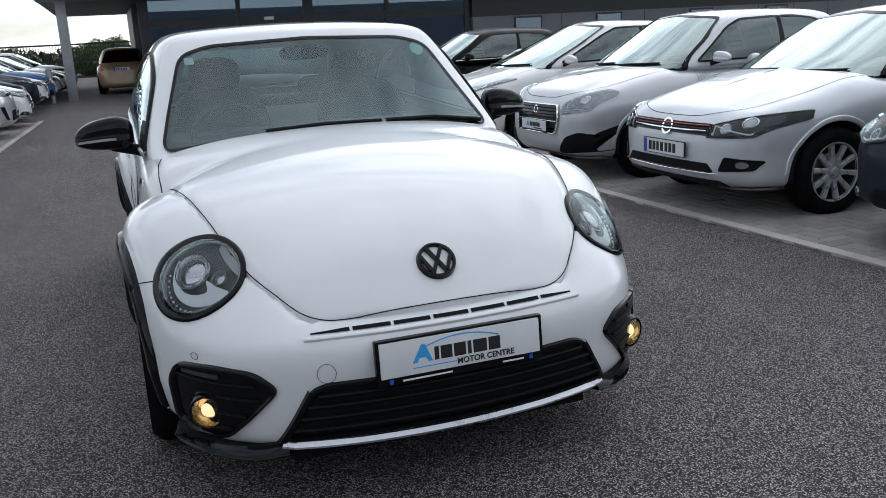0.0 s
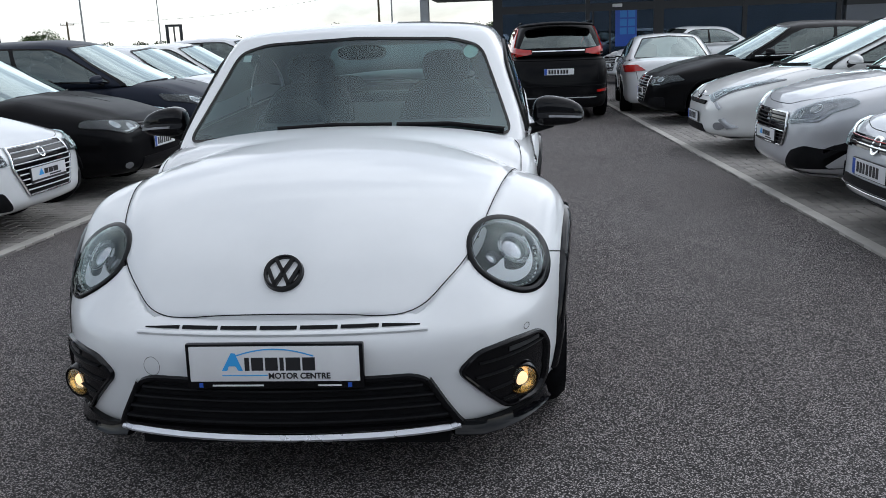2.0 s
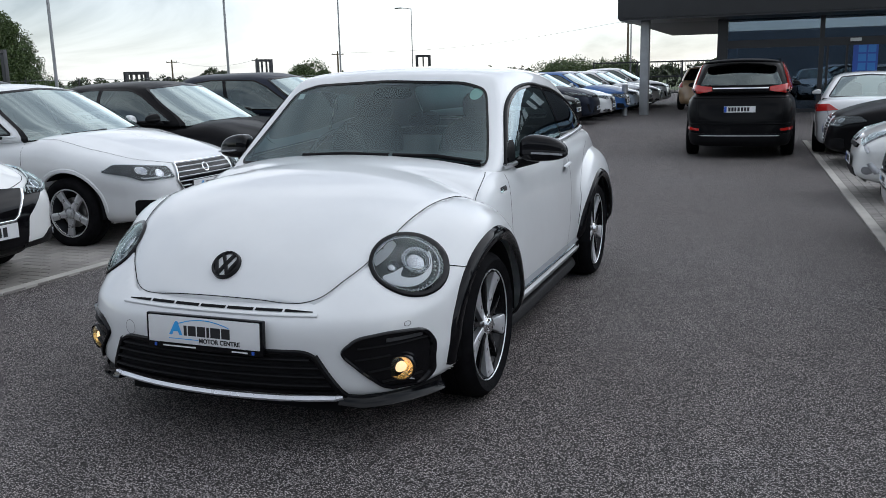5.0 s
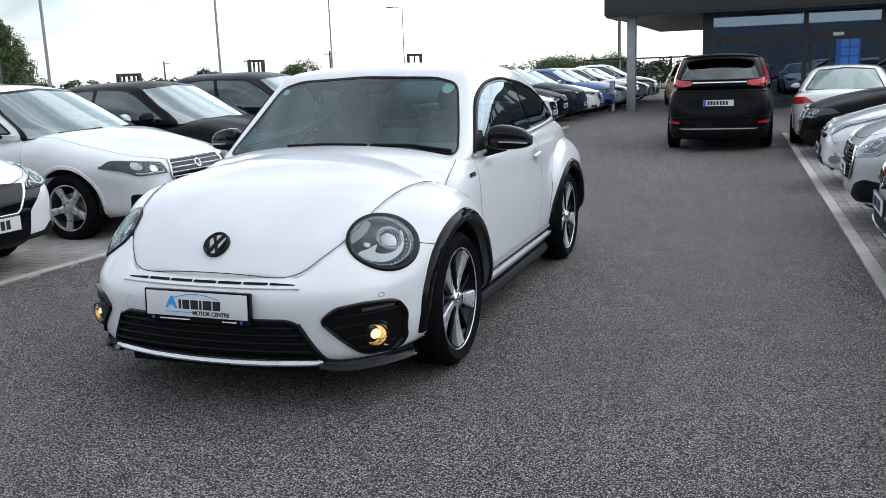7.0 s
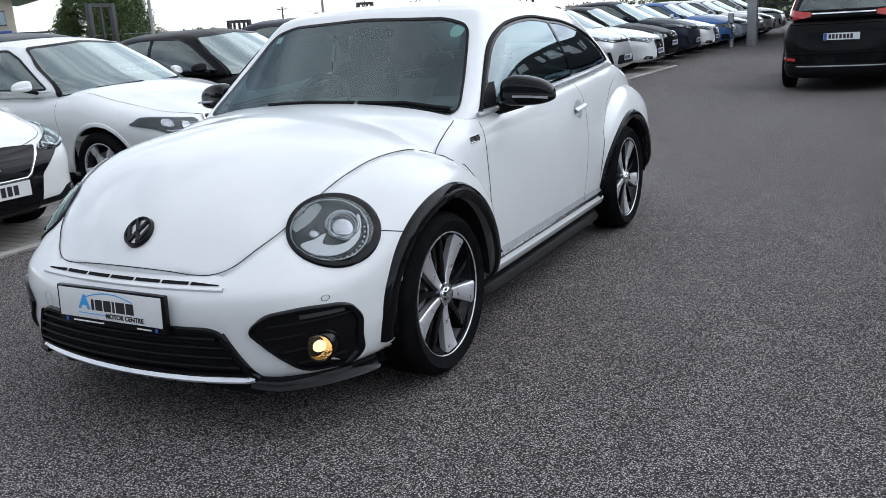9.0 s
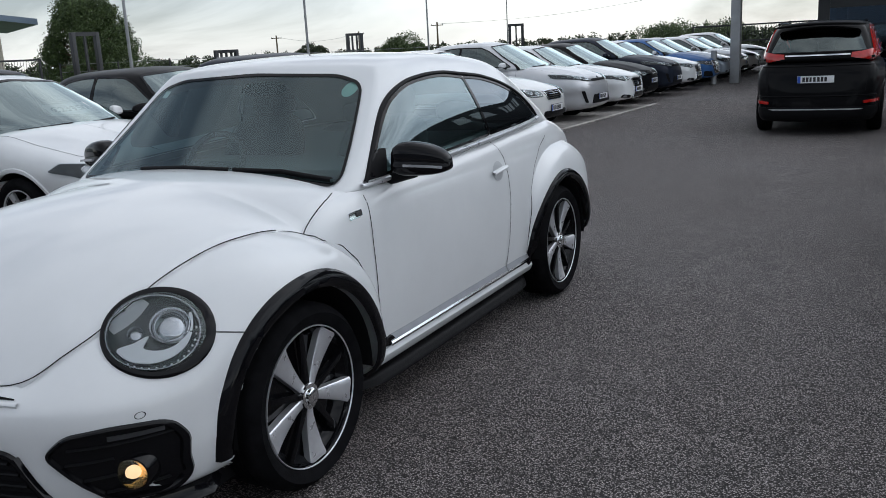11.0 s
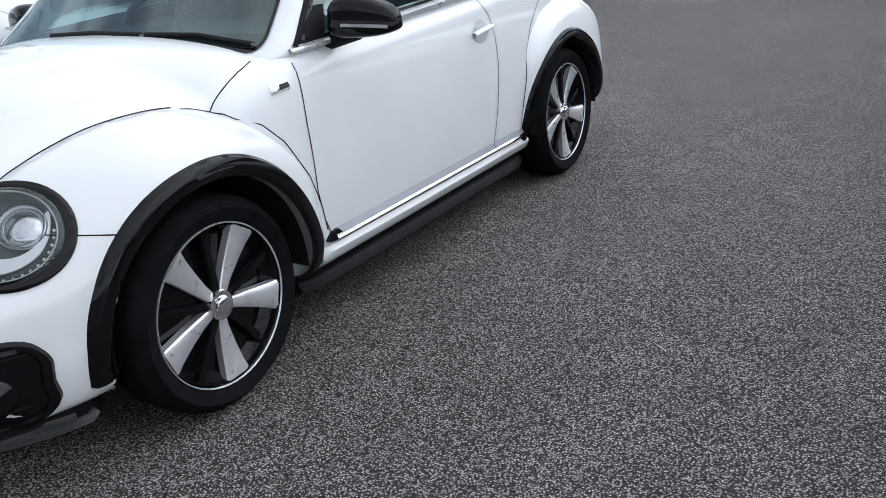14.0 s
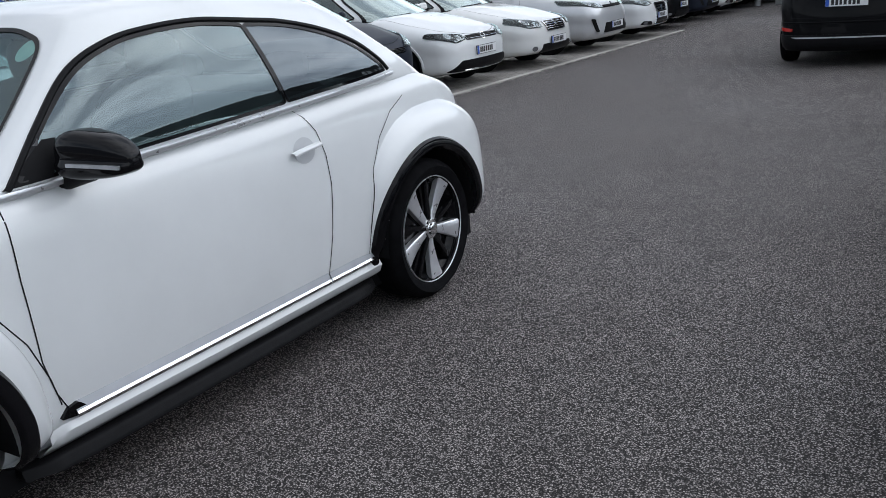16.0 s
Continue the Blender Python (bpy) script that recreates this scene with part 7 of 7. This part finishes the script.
lex_rear = dict(lexus, label="white saloon parked tail first with red tail lamps", group=ROW_R, tail_lamps=[(rounded([(0.46, 0.80), (0.82, 0.77), (0.84, 0.88), (0.62, 0.90)], 0.02), RED_LENS)], rear_plate=0.58, tail_trim=[(rounded([(-0.5, 0.3), (0.5, 0.3), (0.5, 0.36), (-0.5, 0.36)], 0.02), MATT_BLACK)], tail_gaps=[[(-0.66, 0.9), (-0.6, 0.62), (0.6, 0.62), (0.66, 0.9)]])
parked_car(pose(3.70, 14.95, 0, 0, 0, 175) @ Matrix.Diagonal((0.93, 0.93, 0.93, 1)), lex_rear)
parked_car(pose(4.2, 21.3, 0, 0, 0, -72), dict(audi, label="white coupe parked in front of the showroom", group="", price=None, rim_mat=ALLOY, rim=0.23, spokes=10))
suv = hatch(label="black sport utility car standing in the lane with red tail lamps", group="", paint=BLACK, L=4.6, W=1.855, wb=2.66, fo=0.92, r=0.355, belt=1.16, cowl=0.0, wtop=1.0, rtop=3.22, tail=3.58, wr=0.69, rpow=1.5, rear_b=(-0.42, 0.66), lip_mat=MATT_BLACK, lip=0.014,
            top=[(-0.95, 0.8), (-0.8, 0.92), (-0.4, 1.04), (0.2, 1.14), (1, 1.14), (3.2, 1.17), (3.6, 1.15), (3.75, 1.08)], roof=[(0.1, 1.58), (0.9, 1.67), (1.6, 1.72), (2.8, 1.71), (3.5, 1.66)], spoiler=(1.665, 3.36),
            tail_lamps=[([(0.46, 1.16), (0.70, 1.125), (0.89, 1.10), (0.905, 1.20), (0.83, 1.40), (0.74, 1.61), (0.665, 1.62), (0.72, 1.42), (0.755, 1.27), (0.60, 1.235), (0.47, 1.225)], RED_LENS), (rounded([(0.66, 0.485), (0.86, 0.495), (0.86, 0.545), (0.66, 0.525)], 0.01), RED_LENS)],
            tail_trim=[(rounded([(-0.45, 1.19), (0.45, 1.19), (0.45, 1.208), (-0.45, 1.208)], 0.006), CHROME), (rounded([(-0.60, 0.395), (0.60, 0.395), (0.66, 0.412), (-0.66, 0.412)], 0.006), ALLOY_DULL), (rounded([(-0.8, 0.24), (0.8, 0.24), (0.86, 0.44), (-0.86, 0.44)], 0.05), MATT_BLACK)], rear_plate=0.85,
            tail_creases=[(1.05, 0.78), (0.60, 0.84)], tail_gaps=[[(-0.72, 1.10), (-0.68, 0.66), (0.68, 0.66), (0.72, 1.10)]])
parked_car(pose(1.45, 14.5, 0, 0, 0, 181) @ Matrix.Diagonal((0.93, 0.93, 0.93, 1)), suv)
parked_car(pose(-0.35, 31.8, 0, 0, 0, 178), dict(jazz, label="bronze small hatchback parked near the far hedge", group="", paint=GOLD, price=None, tail_lamps=[(rounded([(0.62, 0.8), (0.8, 0.8), (0.78, 1.0), (0.66, 1.0)], 0.02), RED_LENS)], rear_plate=0.82))
# second row behind the left one
for x, y, sp, turn in ((-9.6, 4.6, dict(chr_, label="dark grey crossover behind the first row", paint=GREY, group="cars behind the first row"), -90), (-12.5, 1.5, dict(golf, label="black hatchback behind the first row", paint=BLACK, group="cars behind the first row"), 90), (-13.2, 5.5, dict(golf_w, label="silver hatchback behind the first row", paint=SILVER, group="cars behind the first row"), 90)):
    parked_car(pose(x, y, 0, 0, 0, turn), sp)



def loose_paper(m):
    """A curled sheet caught under a wiper."""
    bm, rows = bmesh.new(), []
    for j in range(9):
        row = []
        for i in range(13):
            u, v = i / 12, j / 8
            row.append(bm.verts.new((u * 0.68, v * 0.44, 0.11 * math.sin(2.2 * u) ** 2 + 0.07 * v * math.sin(5 * u + 1.2) + 0.14 * v * v)))
        rows.append(row)
    for a, b in zip(rows, rows[1:]):
        for k in range(12):
            bm.faces.new((a[k], a[k + 1], b[k + 1], b[k]))
    g = bmesh.ops.solidify(bm, geom=bm.faces[:], thickness=0.003)
    ob = part("paper_sheet", bm, PAPER, None, "", 60)
    ob.matrix_basis = m
    return tagged(ob, "white curled paper sheet lying under a wiper", "paper")


loose_paper(pose(-3.98, 0.93, 1.06, -8, 24, 62))
white_coupe()


# ---- pavers ----
PAVER = principled("concrete_paver", (0.2, 0.19, 0.18), 0.85)
_geo = node(PAVER, "ShaderNodeNewGeometry")
_obj = node(PAVER, "ShaderNodeObjectInfo")
_sum = node(PAVER, "ShaderNodeMath")
_co = node(PAVER, "ShaderNodeTexCoord")
_gr = node(PAVER, "ShaderNodeTexNoise", Scale=60.0, Detail=5.0)
_st = node(PAVER, "ShaderNodeTexNoise", Scale=0.8, Detail=4.0)
link(PAVER, _geo.outputs["Position"], _gr.inputs["Vector"])
link(PAVER, _geo.outputs["Position"], _st.inputs["Vector"])
_sum.operation = "ADD"
link(PAVER, _geo.outputs["Random Per Island"], _sum.inputs[0])
link(PAVER, _obj.outputs["Random"], _sum.inputs[1])
_fr = node(PAVER, "ShaderNodeMath")
_fr.operation = "FRACT"
link(PAVER, _sum.outputs[0], _fr.inputs[0])
_c1 = ramp(PAVER, _fr.outputs[0], [(0.0, (0.225, 0.213, 0.203)), (0.5, (0.265, 0.25, 0.237)), (1.0, (0.31, 0.295, 0.275))])
_mx = PAVER.node_tree.nodes.new("ShaderNodeMix")
_mx.data_type, _mx.blend_type = "RGBA", "MULTIPLY"
_mx.inputs[0].default_value = 1.0
link(PAVER, _c1, _mx.inputs[6])
link(PAVER, ramp(PAVER, _st.outputs["Fac"], [(0.3, (0.75, 0.74, 0.72)), (0.7, (1.1, 1.1, 1.1))]), _mx.inputs[7])
link(PAVER, _mx.outputs[2], PAVER.node_tree.nodes["Principled BSDF"].inputs["Base Color"])
_bp = node(PAVER, "ShaderNodeBump", Strength=0.4, Distance=0.003)
link(PAVER, _gr.outputs["Fac"], _bp.inputs["Height"])
link(PAVER, _bp.outputs[0], PAVER.node_tree.nodes["Principled BSDF"].inputs["Normal"])


def paver_shape(w, h):
    """Corners and faces of one paver with a chamfered top, its corner at 0, 0."""
    g, c, t = 0.003, 0.006, 0.016
    lo = [(g, g, 0), (w - g, g, 0), (w - g, h - g, 0), (g, h - g, 0)]
    md = [(x, y, t - 0.004) for x, y, _ in lo]
    hi = [(g + c, g + c, t), (w - g - c, g + c, t), (w - g - c, h - g - c, t), (g + c, h - g - c, t)]
    faces = [(8, 9, 10, 11)]
    for k in range(4):
        n = (k + 1) % 4
        faces += [(k, n, 4 + n, 4 + k), (4 + k, 4 + n, 8 + n, 8 + k)]
    return lo + md + hi, faces


def pave(bay, side, s, y0, y1, near):
    """Herringbone pavers over a bay; those in the near stretch are parts of their own, the rest is one joined part."""
    u, verts, faces = 0.1, [], []
    singles = {}
    for key, (w, h) in (("h", (2 * u, u)), ("v", (u, 2 * u))):
        v, f = paver_shape(w, h)
        me = bpy.data.meshes.new("paver")
        me.from_pydata(v, [], f)
        me.materials.append(PAVER)
        singles[key] = (me, v, f)
    count = 0
    for j in range(int(y0 / u), int(y1 / u)):
        for i in range(-1, 14):
            for key, off in (("h", 0), ("v", 3)):
                cx = ((j + off) % 4 + 4 * i) * u
                y = j * u
                x = side(y) - s * (cx + (0.2 if s > 0 and key == "h" else 0.1 if s > 0 else 0.0)) 
                if cx < -0.12 or cx > 5.1:
                    continue
                me, v, f = singles[key]
                if count < 300 and near(abs(cx), y):
                    o = new("paver", me)
                    o.parent = bay
                    o.location = (x, y, 0.003)
                    count += 1
                else:
                    b = len(verts)
                    verts += [(x + a, y + c, 0.003 + d) for a, c, d in v]
                    faces += [tuple(b + k for k in q) for q in f]
    me = bpy.data.meshes.new("paver_field")
    me.from_pydata(verts, [], faces)
    me.materials.append(PAVER)
    o = new("paver_field", me)
    o.parent = bay
    o["kind"] = "stuff"


pave(BAYS[0], left_x, 1, -3.0, 17.4, lambda d, y: d < 1.6 and 1.2 < y < 5.0)
pave(BAYS[1], right_x, -1, -3.0, 14.7, lambda d, y: d < 2.0 and 0.2 < y < 3.6)
